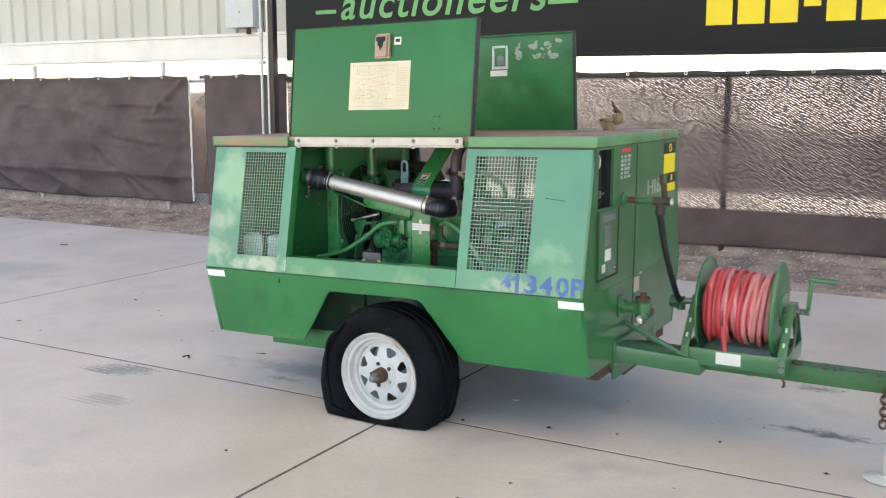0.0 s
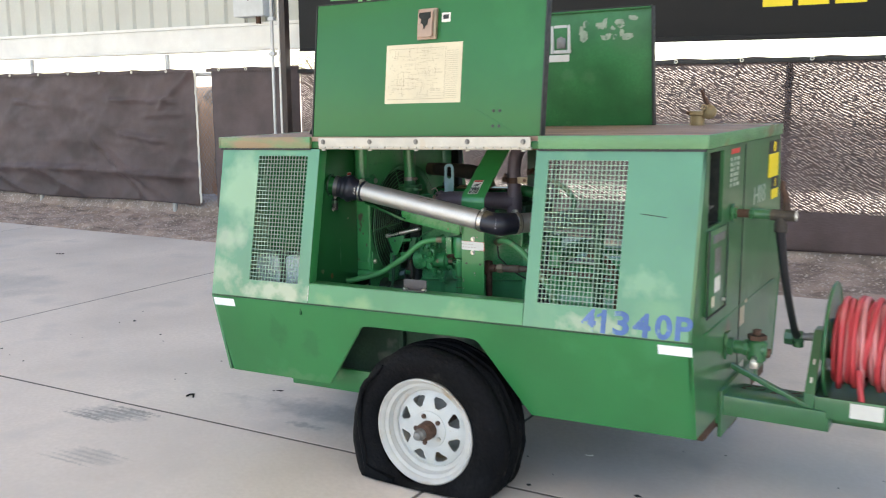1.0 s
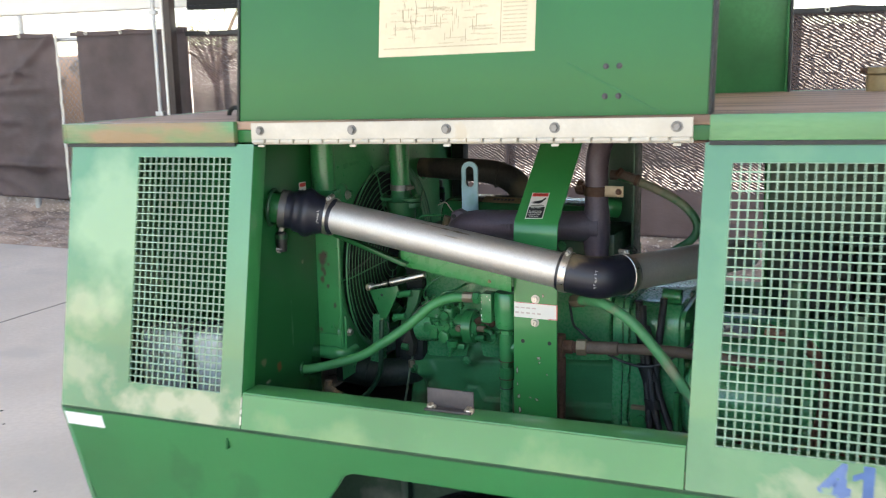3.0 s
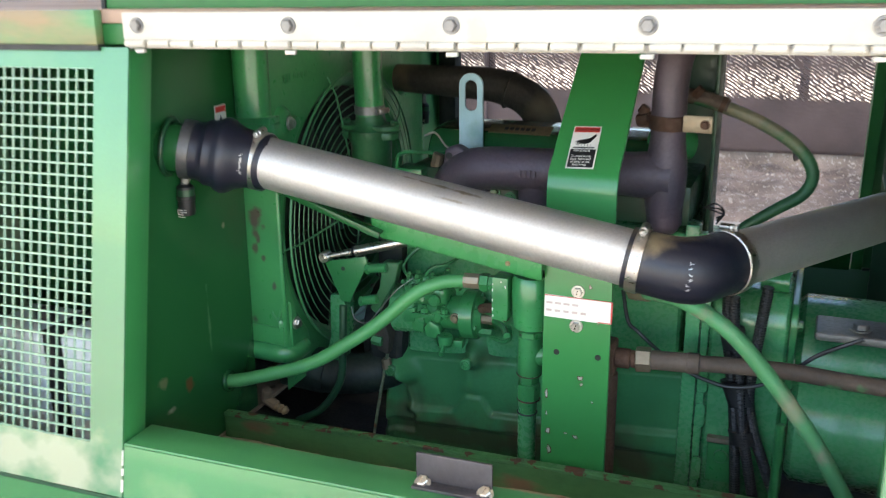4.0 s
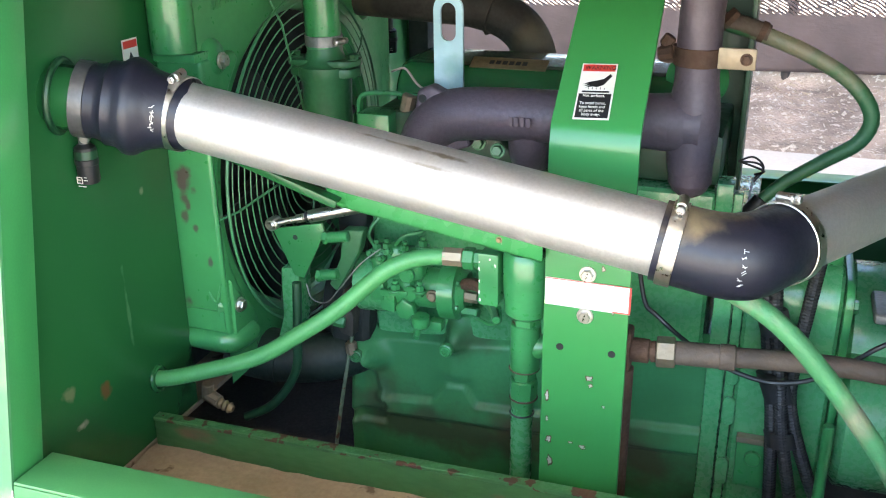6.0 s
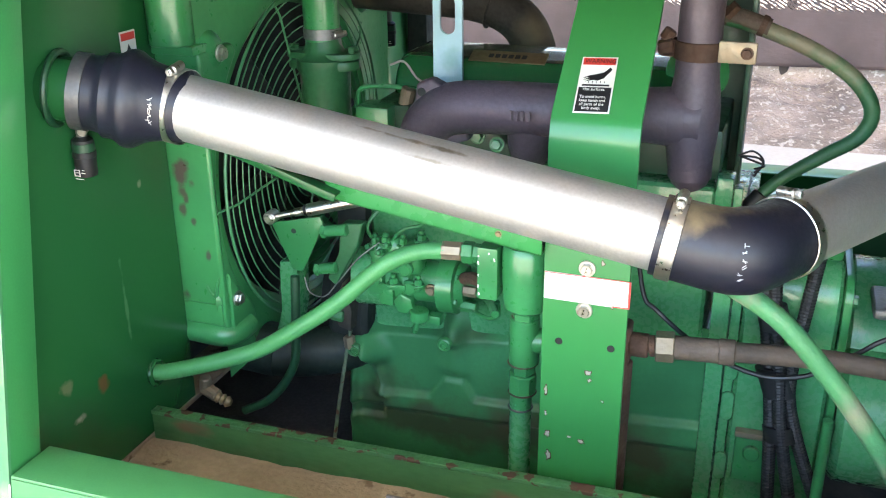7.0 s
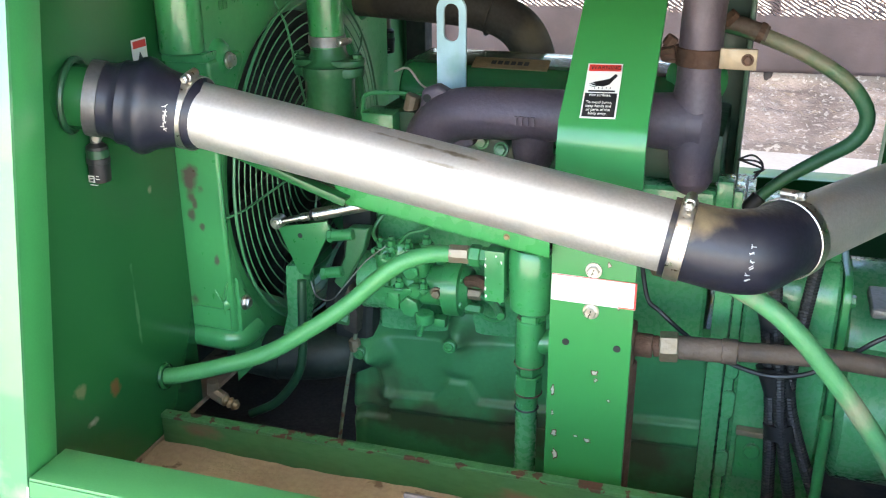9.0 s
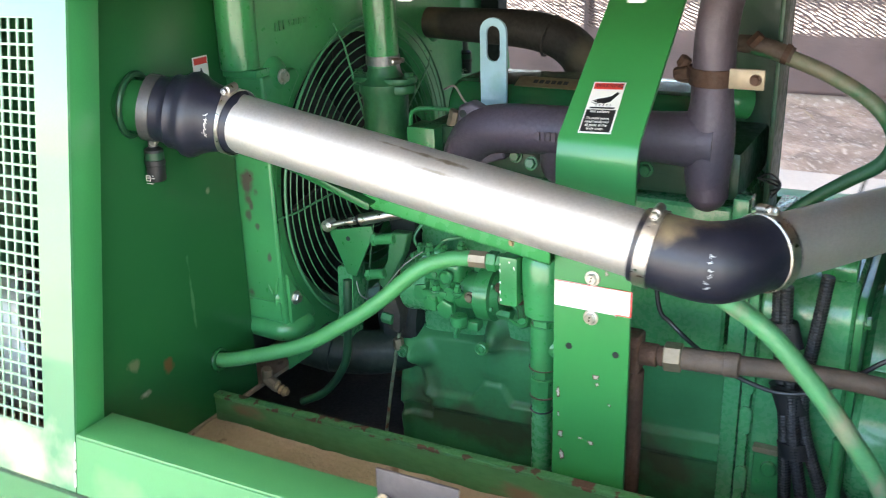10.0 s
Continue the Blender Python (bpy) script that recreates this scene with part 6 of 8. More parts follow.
part("print", bars([(-0.048 + 0.013 * k, -0.048 + 0.013 * k + 0.009, 0.004, 0.0070) for k in range(4)] + [(-0.048 + 0.013 * k, -0.048 + 0.013 * k + 0.008, -0.008, -0.0045) for k in range(5)], facing((0.006, 0.2603, 0.857)), 0.0003), M_WORNINK, rated)
slope = math.degrees(math.atan(SLOPE))
wm = facing((-0.0055, 0.2724 + SLOPE * 0.0268, 1.0878), 0, slope) @ Matrix.Rotation(radians(3), 4, "Z") @ Matrix.Translation((0, 0, 0.0008)) @ Matrix.Diagonal((0.9, 1.1, 1, 1))
warn = part("warning_label", plate(-0.0225, 0.0225, -0.038, 0.038, wm, 0.0006), M_LABEL, strap, "white, red and black hot surface warning label")
w1 = wm @ Matrix.Translation((0, 0, 0.0007))
part("red_head", plate(-0.0205, 0.0205, 0.027, 0.0362, w1, 0.0003), M_RED, warn)
text("heading", "WARNING", 0.0082, w1 @ Matrix.Translation((0.0015, 0.0316, 0.0004)), M_BLACK, warn, depth=0.0002)
part("black_field", plate(-0.0205, 0.0205, -0.0362, -0.004, w1, 0.0003), M_BLACK, warn)
palm_shape = [(-0.0175, 0.0085), (-0.0085, 0.0100), (-0.0165, 0.0062), (-0.0070, 0.0078), (-0.0140, 0.0042), (-0.0045, 0.0060), (0.0010, 0.0052), (0.0090, 0.0085), (0.0120, 0.0130), (0.0178, 0.0205), (0.0150, 0.0235), (0.0080, 0.0165), (0.0, 0.0142), (-0.0100, 0.0120)]
heat = [box(-0.010 + 0.005 * k, -0.0092 + 0.005 * k, 0.0020, 0.0042 + 0.0008 * (k % 2), 0, 0.0003, 0) for k in range(5)]
part("pictogram", turned(join(prism(palm_shape, "xy", 0, 0.0003, 0), box(-0.017, 0.017, -0.0022, 0.0, 0, 0.0003, 0), *heat), w1), M_BLACK, warn)
for k, line in enumerate(("Hot surfaces.", "", "To avoid burns,", "keep hands and", "all parts of the", "body away.")):
    if line:
        text("wording", line, 0.0052, w1 @ Matrix.Translation((-0.001, -0.0068 - 0.0050 * k, 0.0004)), M_LABEL, warn, depth=0.0002)
# slanting stay under the pipe
stay = thing("pipe_stay", (-0.2, 0.25, 0.90), "green folded stay that carries the intake pipe", "bracket")
part("web", prism([(-0.320, 0.985), (-0.318, 0.946), (-0.300, 0.939), (-0.046, 0.899), (-0.046, 0.945), (-0.20, 0.972)], "xz", 0.244, 0.249, 0.001), M_STAY, stay)
part("lip", join(prism([(-0.300, 0.939), (-0.046, 0.899), (-0.046, 0.902), (-0.300, 0.942)], "xz", 0.244, 0.285, 0.001), prism([(-0.49, 1.012), (-0.300, 0.948), (-0.298, 0.952), (-0.49, 1.016)], "xz", 0.230, 0.249, 0.001), prism([(-0.49, 1.006), (-0.312, 0.946), (-0.300, 0.943), (-0.298, 0.952), (-0.49, 1.016)], "xz", 0.2275, 0.230, 0.0008)), M_INNER, stay)
bolt(stay, (-0.098, 0.2445, 0.921), (0, -1, 0), 0.0032, M_BRASS)

# ---- diesel engine ----
eng = thing("diesel_engine", (-0.1, 0.62, 0.36), "green four-cylinder diesel engine, oily and dusty", "engine")
part("block", join(box(-0.36, 0.130, 0.462, 0.80, 0.62, 0.93, 0.012, 3)), M_ENGINE_OILY, eng)
def eased(u):
    u = max(0.0, min(1.0, u))
    return u * u * (3 - 2 * u)


def casting_depth(x, z):
    """Depth of the cast crankcase side: a shoulder under the block, two blended bosses, a soft upright rib, a hat-shaped step and an undercut foot."""
    shoulder = 0.651 + 0.08 * (x + 0.314)
    y = 0.440 + 0.021 * eased((z - shoulder) / 0.014)
    step = float(np.interp(x, (-0.345, -0.335, -0.262, -0.238, -0.208, -0.190, -0.10, 0.14), (0.50, 0.555, 0.562, 0.596, 0.597, 0.567, 0.572, 0.590)))
    foot = 0.527 + 0.05 * (x + 0.327)
    y += 0.0090 * (1 - eased((step - z) / 0.009))
    y += 0.007 * eased((foot - z) / 0.012) + 0.22 * max(0.0, foot - z)
    y -= 0.013 * math.exp(-(((x + 0.222) / 0.024) ** 2)) * eased((z - 0.585) / 0.03) * (1 - 0.4 * eased((z - 0.70) / 0.02))
    for bx, bz, amp, r in ((-0.371, 0.633, 0.030, 0.024), (-0.350, 0.618, 0.018, 0.018), (-0.223, 0.672, 0.026, 0.016), (-0.345, 0.548, 0.010, 0.010)):
        y -= amp * math.exp(-((((x - bx) ** 2 + (z - bz) ** 2) / r**2) ** 1.4))
    if z < 0.64:
        y -= 0.012 * math.exp(-(((x + 0.384 + 0.10 * (0.62 - z)) / 0.007) ** 2))
        y -= 0.008 * math.exp(-(((x + 0.352 - 0.25 * (0.60 - z)) / 0.006) ** 2)) * eased((z - 0.53) / 0.02)
    y += 0.060 * eased((-0.392 - 0.06 * (0.64 - z) - x) / 0.014)
    return y


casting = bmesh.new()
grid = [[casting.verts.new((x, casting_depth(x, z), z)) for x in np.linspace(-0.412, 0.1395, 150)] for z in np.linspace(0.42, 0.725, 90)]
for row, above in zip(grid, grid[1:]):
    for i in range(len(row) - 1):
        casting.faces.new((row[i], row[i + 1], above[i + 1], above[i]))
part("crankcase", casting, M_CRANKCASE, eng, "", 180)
part("crankcase_core", box(-0.388, 0.1385, 0.505, 0.80, 0.42, 0.66, 0.004), M_ENGINE_OILY, eng)
part("oil_pan", box(-0.38, 0.12, 0.515, 0.78, 0.36, 0.50, 0.02, 3), M_ENGINE_OILY, eng)
for x, y, z in ((-0.371, 0.4105, 0.634), (-0.223, 0.4025, 0.6725)):
    part("plug", lathe([(-0.006, 0.0105), (0.0015, 0.0100), (0.0025, 0.0085), (0.0008, 0.0068), (0.0030, 0.0058), (0.0034, 0.0040), (0.0008, 0.0034), (0.0008, 0)], (x, y, z), (x, y - 0.1, z), 24), M_ENGINE, eng)
# head darkened in colour for the shade behind the manifold, besides the oil
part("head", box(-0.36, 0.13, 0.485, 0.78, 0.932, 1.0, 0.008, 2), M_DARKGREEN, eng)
part("end_bracket_foot", join(box(0.128, 0.150, 0.46, 0.50, 0.905, 0.945, 0.004), box(0.150, 0.162, 0.47, 0.49, 0.88, 0.93, 0.003)), M_ENGINE_OILY, eng)
for k in range(5):
    bolt(eng, (-0.30 + 0.10 * k, 0.4845, 0.965), (0, -1, 0), 0.0085, M_ENGINE)
cover_prof = [(0.552, 0.985)] + arc(0.602, 1.004, 0.050, 180, 90, 8) + [(0.69, 1.054)] + arc(0.69, 1.010, 0.044, 80, 0, 6) + [(0.734, 0.985)]
cov = part("rocker_cover", prism(cover_prof, "yz", -0.355, 0.060, 0.016, 4), M_COVER, eng, "glossy green rocker cover")
part("cover_seam", box(-0.352, 0.057, 0.5500, 0.5535, 0.984, 0.989, 0.001), M_DARKGREEN, cov)
part("name_plate", turned(box(-0.060, 0.055, -0.014, 0.014, 0, 0.0015, 0.0005), pose(-0.185, 0.592, 1.0545, 22, 0, 0)), M_BRASS, cov, "tan name plate with a dark print")
for k in range(6):
    part("print", turned(box(-0.032 + 0.010 * k, -0.025 + 0.010 * k, -0.004, 0.005, 0.0016, 0.0020, 0), pose(-0.185, 0.592, 1.0545, 22, 0, 0)), M_BLACK, cov)
part("end_elbow", tube([(0.05, 0.60, 1.05), (0.085, 0.585, 1.05), (0.11, 0.60, 1.045)], 0.024, seg=16), M_ENGINE, eng)
lug = bmesh.new()
loops = [[lug.verts.new((u, y, v)) for u, v in pts] for y in (0.5450, 0.5505) for pts in (rounded(-0.287, -0.243, 0.985, 1.158, 0.0215), rounded(-0.2765, -0.2535, 1.092, 1.146, 0.0113))]
for a, b in ((0, 1), (2, 3), (0, 2), (1, 3)):
    for k in range(len(loops[0])):
        m_ = (k + 1) % len(loops[0])
        lug.faces.new((loops[a][k], loops[a][m_], loops[b][m_], loops[b][k]))
part("lifting_lug", lug, M_BLUELUG, eng, "blue-grey lifting eye")

# exhaust manifold and riser
man = part("exhaust_manifold", tube([(-0.285, 0.485, 0.915), (-0.276, 0.468, 0.960), (-0.248, 0.458, 0.998), (-0.20, 0.455, 1.013), (-0.05, 0.453, 1.019), (0.06, 0.454, 1.022), (0.100, 0.457, 1.021)], [0.034, 0.035, 0.036, 0.036, 0.0345, 0.0345, 0.036], seg=24), M_IRON, eng, "purple-brown cast iron manifold", 60)
part("flange", prism([(-0.288, 0.965), (-0.276, 1.042), (-0.255, 1.050), (-0.235, 1.040), (-0.21, 1.02), (-0.20, 0.968), (-0.24, 0.955)], "xz", 0.446, 0.47, 0.006, 3), M_IRON, man)
part("flange_hole", cyl((-0.268, 0.4455, 1.031), (-0.268, 0.452, 1.031), 0.006, seg=12, bev=0.0002), M_DARK, man)
for x in (-0.118, -0.03):
    part("port", tube([(x, 0.460, 1.0), (x - 0.004, 0.468, 0.965), (x - 0.006, 0.50, 0.948)], [0.031, 0.028, 0.028], seg=16), M_IRON, man)
bolt(man, (-0.165, 0.462, 0.962), (0, -1, 0.2), 0.008, M_ENGINE)
part("cast_marks", bars([(0.0, 0.004, 0, 0.012), (0.007, 0.012, 0, 0.012), (0.015, 0.02, 0, 0.012), (0.023, 0.028, 0, 0.012)], facing((-0.135, 0.4125, 1.012)), 0.002), M_IRON, man)
riser = part("riser", tube([(0.094, 0.458, 0.944), (0.093, 0.458, 1.0), (0.0915, 0.458, 1.10), (0.092, 0.460, 1.17), (0.100, 0.474, 1.222), (0.124, 0.50, 1.268)], [0.0275, 0.0275, 0.0268, 0.0268, 0.0268], seg=28), M_IRON, man, "", 60)
part("riser_foot", lathe([(-0.020, 0.0), (-0.019, 0.008), (-0.015, 0.016), (-0.009, 0.0225), (0.0, 0.0262), (0.014, 0.0274)], (0.094, 0.458, 0.944), (0.094, 0.458, 1.0), 28), M_IRON, man)
part("tee_body", lathe([(-0.062, 0.0270), (-0.050, 0.0290), (-0.036, 0.0305), (-0.018, 0.0322), (0.0, 0.0328), (0.018, 0.0322), (0.036, 0.0303), (0.050, 0.0282), (0.062, 0.0266)], (0.092, 0.4575, 1.020), (0.0918, 0.4575, 1.2), 32), M_IRON, man, "", 60)
for x in (0.042, 0.056):
    part("tee_fillet", lathe([(-0.018, 0.0345), (0.0, 0.0355), (0.020, 0.0372), (0.030, 0.034)], (x, 0.4545, 1.0212), (x + 0.1, 0.457, 1.0212), 28), M_IRON, man, "", 60)
strapc = part("riser_clamp", lathe([(-0.011, 0.0272), (-0.010, 0.0300), (0.008, 0.0300), (0.011, 0.0290), (0.012, 0.0272), (-0.011, 0.0272)], (0.0915, 0.458, 1.106), (0.0925, 0.458, 1.2), 36), M_RUSTY, man, "rust-brown clamp band")
part("tab", box(0.116, 0.160, 0.434, 0.439, 1.096, 1.122, 0.002), M_TARNISH, strapc)
part("tab", join(box(0.044, 0.066, 0.450, 0.470, 1.096, 1.120, 0.006), cyl((0.044, 0.446, 1.108), (0.062, 0.446, 1.112), 0.009, seg=8), cyl((0.050, 0.452, 1.118), (0.058, 0.452, 1.130), 0.008, seg=8)), M_RUSTY, strapc)
bolt(strapc, (0.149, 0.434, 1.109), (0, -1, 0), 0.0055, M_RUSTY)
exh = part("intake_bend", tube([(-0.52, 0.80, 1.11), (-0.42, 0.80, 1.108), (-0.30, 0.80, 1.102), (-0.232, 0.80, 1.076), (-0.202, 0.80, 1.026), (-0.198, 0.80, 0.96)], [0.028, 0.031, 0.034, 0.036, 0.036, 0.036], seg=24), M_SOOT, eng, "sooty dark bend", 60)
part("band", torus((-0.275, 0.80, 1.095), (1, 0, -0.3), 0.036, 0.0025, 32, 6), M_SOOT, exh)

part("end_bracket", join(box(0.050, 0.150, 0.672, 0.680, 0.84, 1.25, 0.002), box(0.143, 0.150, 0.600, 0.672, 0.84, 1.25, 0.002)), M_DARKGREEN, eng, "dark green upright bracket plate")
# water outlet, fuel lines
wat = part("water_outlet", lathe([(0, 0.030), (0.004, 0.036), (0.075, 0.038), (0.082, 0.042), (0.096, 0.042), (0.099, 0.036), (0.106, 0.031), (0.116, 0.027), (0.135, 0.025)], (-0.454, 0.53, 0.955), (-0.454, 0.53, 1.05), 28), M_CASTING, eng, "dusty green cast outlet")
part("flange_ear", join(prism(rounded(-0.512, -0.396, 0.502, 0.556, 0.026), "xy", 1.052, 1.062, 0.004), prism(rounded(-0.510, -0.398, 0.504, 0.554, 0.025), "xy", 1.036, 1.050, 0.004)), M_CASTING, wat, "worn flange with bare metal showing")
for bx in (-0.502, -0.406):
    bolt(wat, (bx, 0.528, 1.062), (0, 0, 1), 0.008, M_CASTING)
part("hose", cyl((-0.4545, 0.53, 1.076), (-0.460, 0.53, 1.27), 0.0265, seg=28), M_ENGINE, eng, "green painted top hose")
clamp_up((-0.455, 0.53, 1.088), (0, 0, 1), 0.0268, eng, (0.9, -0.3, 0), M_DULLSTEEL)
part("fuel_line", tube([(-0.385, 0.49, 0.99), (-0.378, 0.49, 1.018), (-0.34, 0.50, 1.022), (-0.28, 0.51, 1.018)], 0.0035, seg=8), M_ENGINE, eng)
part("fuel_line", tube([(-0.36, 0.56, 1.04), (-0.33, 0.54, 1.05), (-0.30, 0.52, 1.03), (-0.26, 0.515, 1.02)], 0.0017, seg=8), M_PALEINK, eng)
part("dangling_plug", join(cyl((-0.315, 0.50, 0.992), (-0.307, 0.50, 1.022), 0.011, seg=10)), M_TARNISH, eng)
part("bracket_box", box(-0.375, -0.325, 0.46, 0.51, 0.955, 1.0, 0.004), M_ENGINE, eng)

# injection pump
pump = part("injection_pump", lathe([(0, 0.026), (0.01, 0.034), (0.045, 0.036), (0.05, 0.030), (0.085, 0.030), (0.088, 0.043), (0.112, 0.043), (0.114, 0.036), (0.124, 0.028)], (-0.325, 0.445, 0.748), (-0.2, 0.445, 0.752), 30), M_ENGINE, eng)
def dome(x, y, z, r, h):
    """A rounded cast lump standing up from (x, y, z)."""
    return lathe([(0, r * 1.1), (h * 0.45, r), (h * 0.75, r * 0.86), (h * 0.93, r * 0.55), (h, 0)], (x, y, z), (x, y - 0.004, z + 1), 18)


part("governor_housing", join(box(-0.342, -0.262, 0.412, 0.47, 0.768, 0.806, 0.013, 4), dome(-0.328, 0.424, 0.795, 0.016, 0.024), dome(-0.300, 0.418, 0.800, 0.015, 0.028), dome(-0.278, 0.428, 0.798, 0.012, 0.020)), M_ENGINE, pump, "", 50)
for x, z in ((-0.334, 0.806), (-0.318, 0.799), (-0.305, 0.812), (-0.290, 0.797), (-0.272, 0.803)):
    part("delivery_valve", join(cyl((x, 0.418, z), (x - 0.002, 0.402, z + 0.006), 0.0062, seg=6), cyl((x - 0.002, 0.402, z + 0.006), (x - 0.003, 0.396, z + 0.008), 0.0042, seg=10)), M_ENGINE, pump)
for x, z in ((-0.282, 0.783), (-0.276, 0.755)):
    part("pump_boss", cyl((x, 0.412, z), (x, 0.400, z), 0.0115, seg=20, bev=0.003), M_ENGINE, pump)
for k in range(6):
    a = radians(20 + 60 * k)
    bolt(pump, (-0.2105, 0.445 + 0.036 * math.cos(a), 0.7515 + 0.036 * math.sin(a)), (1, 0, 0), 0.0042, M_ENGINE, washer=False)
part("side_bracket", prism([(-0.340, 0.735), (-0.318, 0.738), (-0.318, 0.765), (-0.340, 0.760)], "xz", 0.404, 0.420, 0.003), M_ENGINE, pump)
part("drain_stud", join(cyl((-0.262, 0.405, 0.722), (-0.262, 0.405, 0.706), 0.014, seg=20), cyl((-0.263, 0.404, 0.708), (-0.267, 0.402, 0.690), 0.004, seg=10)), M_ENGINE, pump)
part("cover_plate", prism([(-0.296, 0.714), (-0.302, 0.730), (-0.290, 0.744), (-0.274, 0.736), (-0.271, 0.722), (-0.282, 0.711)], "xz", 0.404, 0.416, 0.003), M_ENGINE, pump)
part("shut_off_lever", join(prism([(-0.322, 0.748), (-0.280, 0.752), (-0.279, 0.760), (-0.322, 0.758)], "xz", 0.398, 0.404, 0.001), prism([(-0.325, 0.722), (-0.302, 0.720), (-0.302, 0.748), (-0.325, 0.748)], "xz", 0.405, 0.425, 0.004)), M_ENGINE, pump)
part("drain_valve", join(cyl((-0.272, 0.428, 0.712), (-0.272, 0.428, 0.690), 0.013, seg=6), cyl((-0.274, 0.426, 0.690), (-0.278, 0.424, 0.672), 0.005, seg=10), box(-0.252, -0.232, 0.41, 0.43, 0.697, 0.712, 0.003)), M_ENGINE, pump)
bolt(pump, (-0.246, 0.4135, 0.752), (0, -1, 0), 0.007, M_TARNISH)
bolt(pump, (-0.285, 0.4145, 0.785), (0, -1, 0), 0.0065, M_ENGINE)
for x, y, z in ((-0.320, 0.4145, 0.796), (-0.300, 0.4145, 0.802), (-0.306, 0.4145, 0.780)):
    bolt(pump, (x, y, z), (0, -1, 0.2), 0.005, M_ENGINE)
for z, mat in ((0.770, M_ENGINE), (0.752, M_TARNISH), (0.728, M_ENGINE)):
    part("line_nut", cyl((-0.205, 0.428, z), (-0.180, 0.425, z + 0.001), 0.0085, seg=6), mat, pump)
part("line", tube([(-0.18, 0.425, 0.752), (-0.155, 0.40, 0.754), (-0.135, 0.36, 0.756)], 0.0055, seg=8), M_ENGINE, pump)
part("line", tube([(-0.20, 0.425, 0.730), (-0.178, 0.42, 0.722), (-0.158, 0.41, 0.722), (-0.142, 0.40, 0.735), (-0.140, 0.39, 0.760)], 0.0036, seg=8), M_ENGINE, pump)
for k, (x, y, z, r) in enumerate(((-0.330, 0.412, 0.818, 0.006), (-0.312, 0.408, 0.823, 0.007), (-0.286, 0.410, 0.822, 0.006), (-0.262, 0.420, 0.828, 0.007), (-0.244, 0.424, 0.812, 0.006), (-0.300, 0.404, 0.762, 0.007), (-0.262, 0.404, 0.765, 0.006))):
    part("banjo_fitting", join(cyl((x, y, z - 0.012), (x, y, z + 0.006), r, seg=6), cyl((x, y, z + 0.006), (x, y, z + 0.012), r * 0.7, seg=8), torus((x, y, z - 0.004), (0, 0, 1), r * 1.25, r * 0.35, 16, 6)), M_ENGINE, pump)
for pts in ([(-0.300, 0.41, 0.826), (-0.285, 0.41, 0.842), (-0.262, 0.42, 0.848), (-0.24, 0.45, 0.86)], [(-0.334, 0.42, 0.812), (-0.345, 0.42, 0.835), (-0.33, 0.44, 0.86), (-0.29, 0.47, 0.885)]):
    part("fuel_pipe", tube(pts, 0.0028, seg=8), M_ENGINE, pump)
part("pump_drive", cyl((-0.37, 0.45, 0.745), (-0.322, 0.45, 0.748), 0.045, seg=24), M_ENGINE_OILY, eng)
part("dark_line", tube([(-0.20, 0.425, 0.772), (-0.175, 0.40, 0.785), (-0.14, 0.37, 0.785)], 0.009, seg=8), M_RUSTY, pump)

# throttle bracket and gas spring at the timing end
brk = part("throttle_bracket", prism([(-0.482, 0.838), (-0.402, 0.856), (-0.398, 0.843), (-0.436, 0.766), (-0.452, 0.768)], "xz", 0.385, 0.390, 0.0012), M_ENGINE, eng)
part("bracket_hole", cyl((-0.446, 0.3848, 0.829), (-0.446, 0.386, 0.829), 0.004, seg=12, bev=0.0001), M_BLACK, brk)
part("rear_plate", prism([(-0.373, 0.847), (-0.340, 0.849), (-0.349, 0.814), (-0.387, 0.747), (-0.400, 0.758), (-0.380, 0.800)], "xz", 0.392, 0.412, 0.004, 3), M_CASTING, brk)
for xa, xb, z in ((-0.398, -0.362, 0.834), (-0.412, -0.382, 0.773)):
    part("spacer", join(cyl((xa, 0.388, z), (xb, 0.388, z + 0.006), 0.0085, seg=14), cyl((xa - 0.004, 0.388, z), (xa + 0.004, 0.388, z), 0.0105, seg=6)), M_ENGINE, brk)
part("throttle_spring", lathe([(0, 0.0045), (0.030, 0.0045), (0.031, 0.0062), (0.042, 0.0062), (0.043, 0.0040), (0.050, 0.0040), (0.051, 0.0092), (0.145, 0.0092), (0.147, 0.007)], (-0.470, 0.379, 0.851), (-0.330, 0.400, 0.887), 18), M_STEEL, brk, "bright steel damper rod")
part("ball_end", join(cyl((-0.476, 0.369, 0.850), (-0.476, 0.389, 0.850), 0.0095, seg=18), cyl((-0.476, 0.366, 0.850), (-0.476, 0.370, 0.850), 0.0055, seg=12)), M_STEEL, brk)
part("locking_nut", cyl((-0.426, 0.384, 0.8635), (-0.420, 0.385, 0.865), 0.0085, seg=6), M_BLACK, brk)
part("cable", tube([(-0.318, 0.40, 0.822), (-0.345, 0.385, 0.80), (-0.372, 0.372, 0.765), (-0.392, 0.365, 0.742), (-0.415, 0.365, 0.745), (-0.425, 0.37, 0.765)], 0.0010, seg=6), M_DULLSTEEL, brk)
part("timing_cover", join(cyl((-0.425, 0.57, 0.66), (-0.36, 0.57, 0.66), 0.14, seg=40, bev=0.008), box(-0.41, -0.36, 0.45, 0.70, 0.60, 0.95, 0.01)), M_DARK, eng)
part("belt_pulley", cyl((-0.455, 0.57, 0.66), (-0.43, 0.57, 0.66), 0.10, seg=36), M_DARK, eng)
part("support_web", prism([(-0.405, 0.70), (-0.385, 0.745), (-0.372, 0.70), (-0.375, 0.665), (-0.395, 0.67)], "xz", 0.41, 0.45, 0.003), M_SOOT, eng)
part("stud", join(cyl((-0.405, 0.41, 0.692), (-0.385, 0.41, 0.690), 0.010, seg=6)), M_ENGINE, eng)
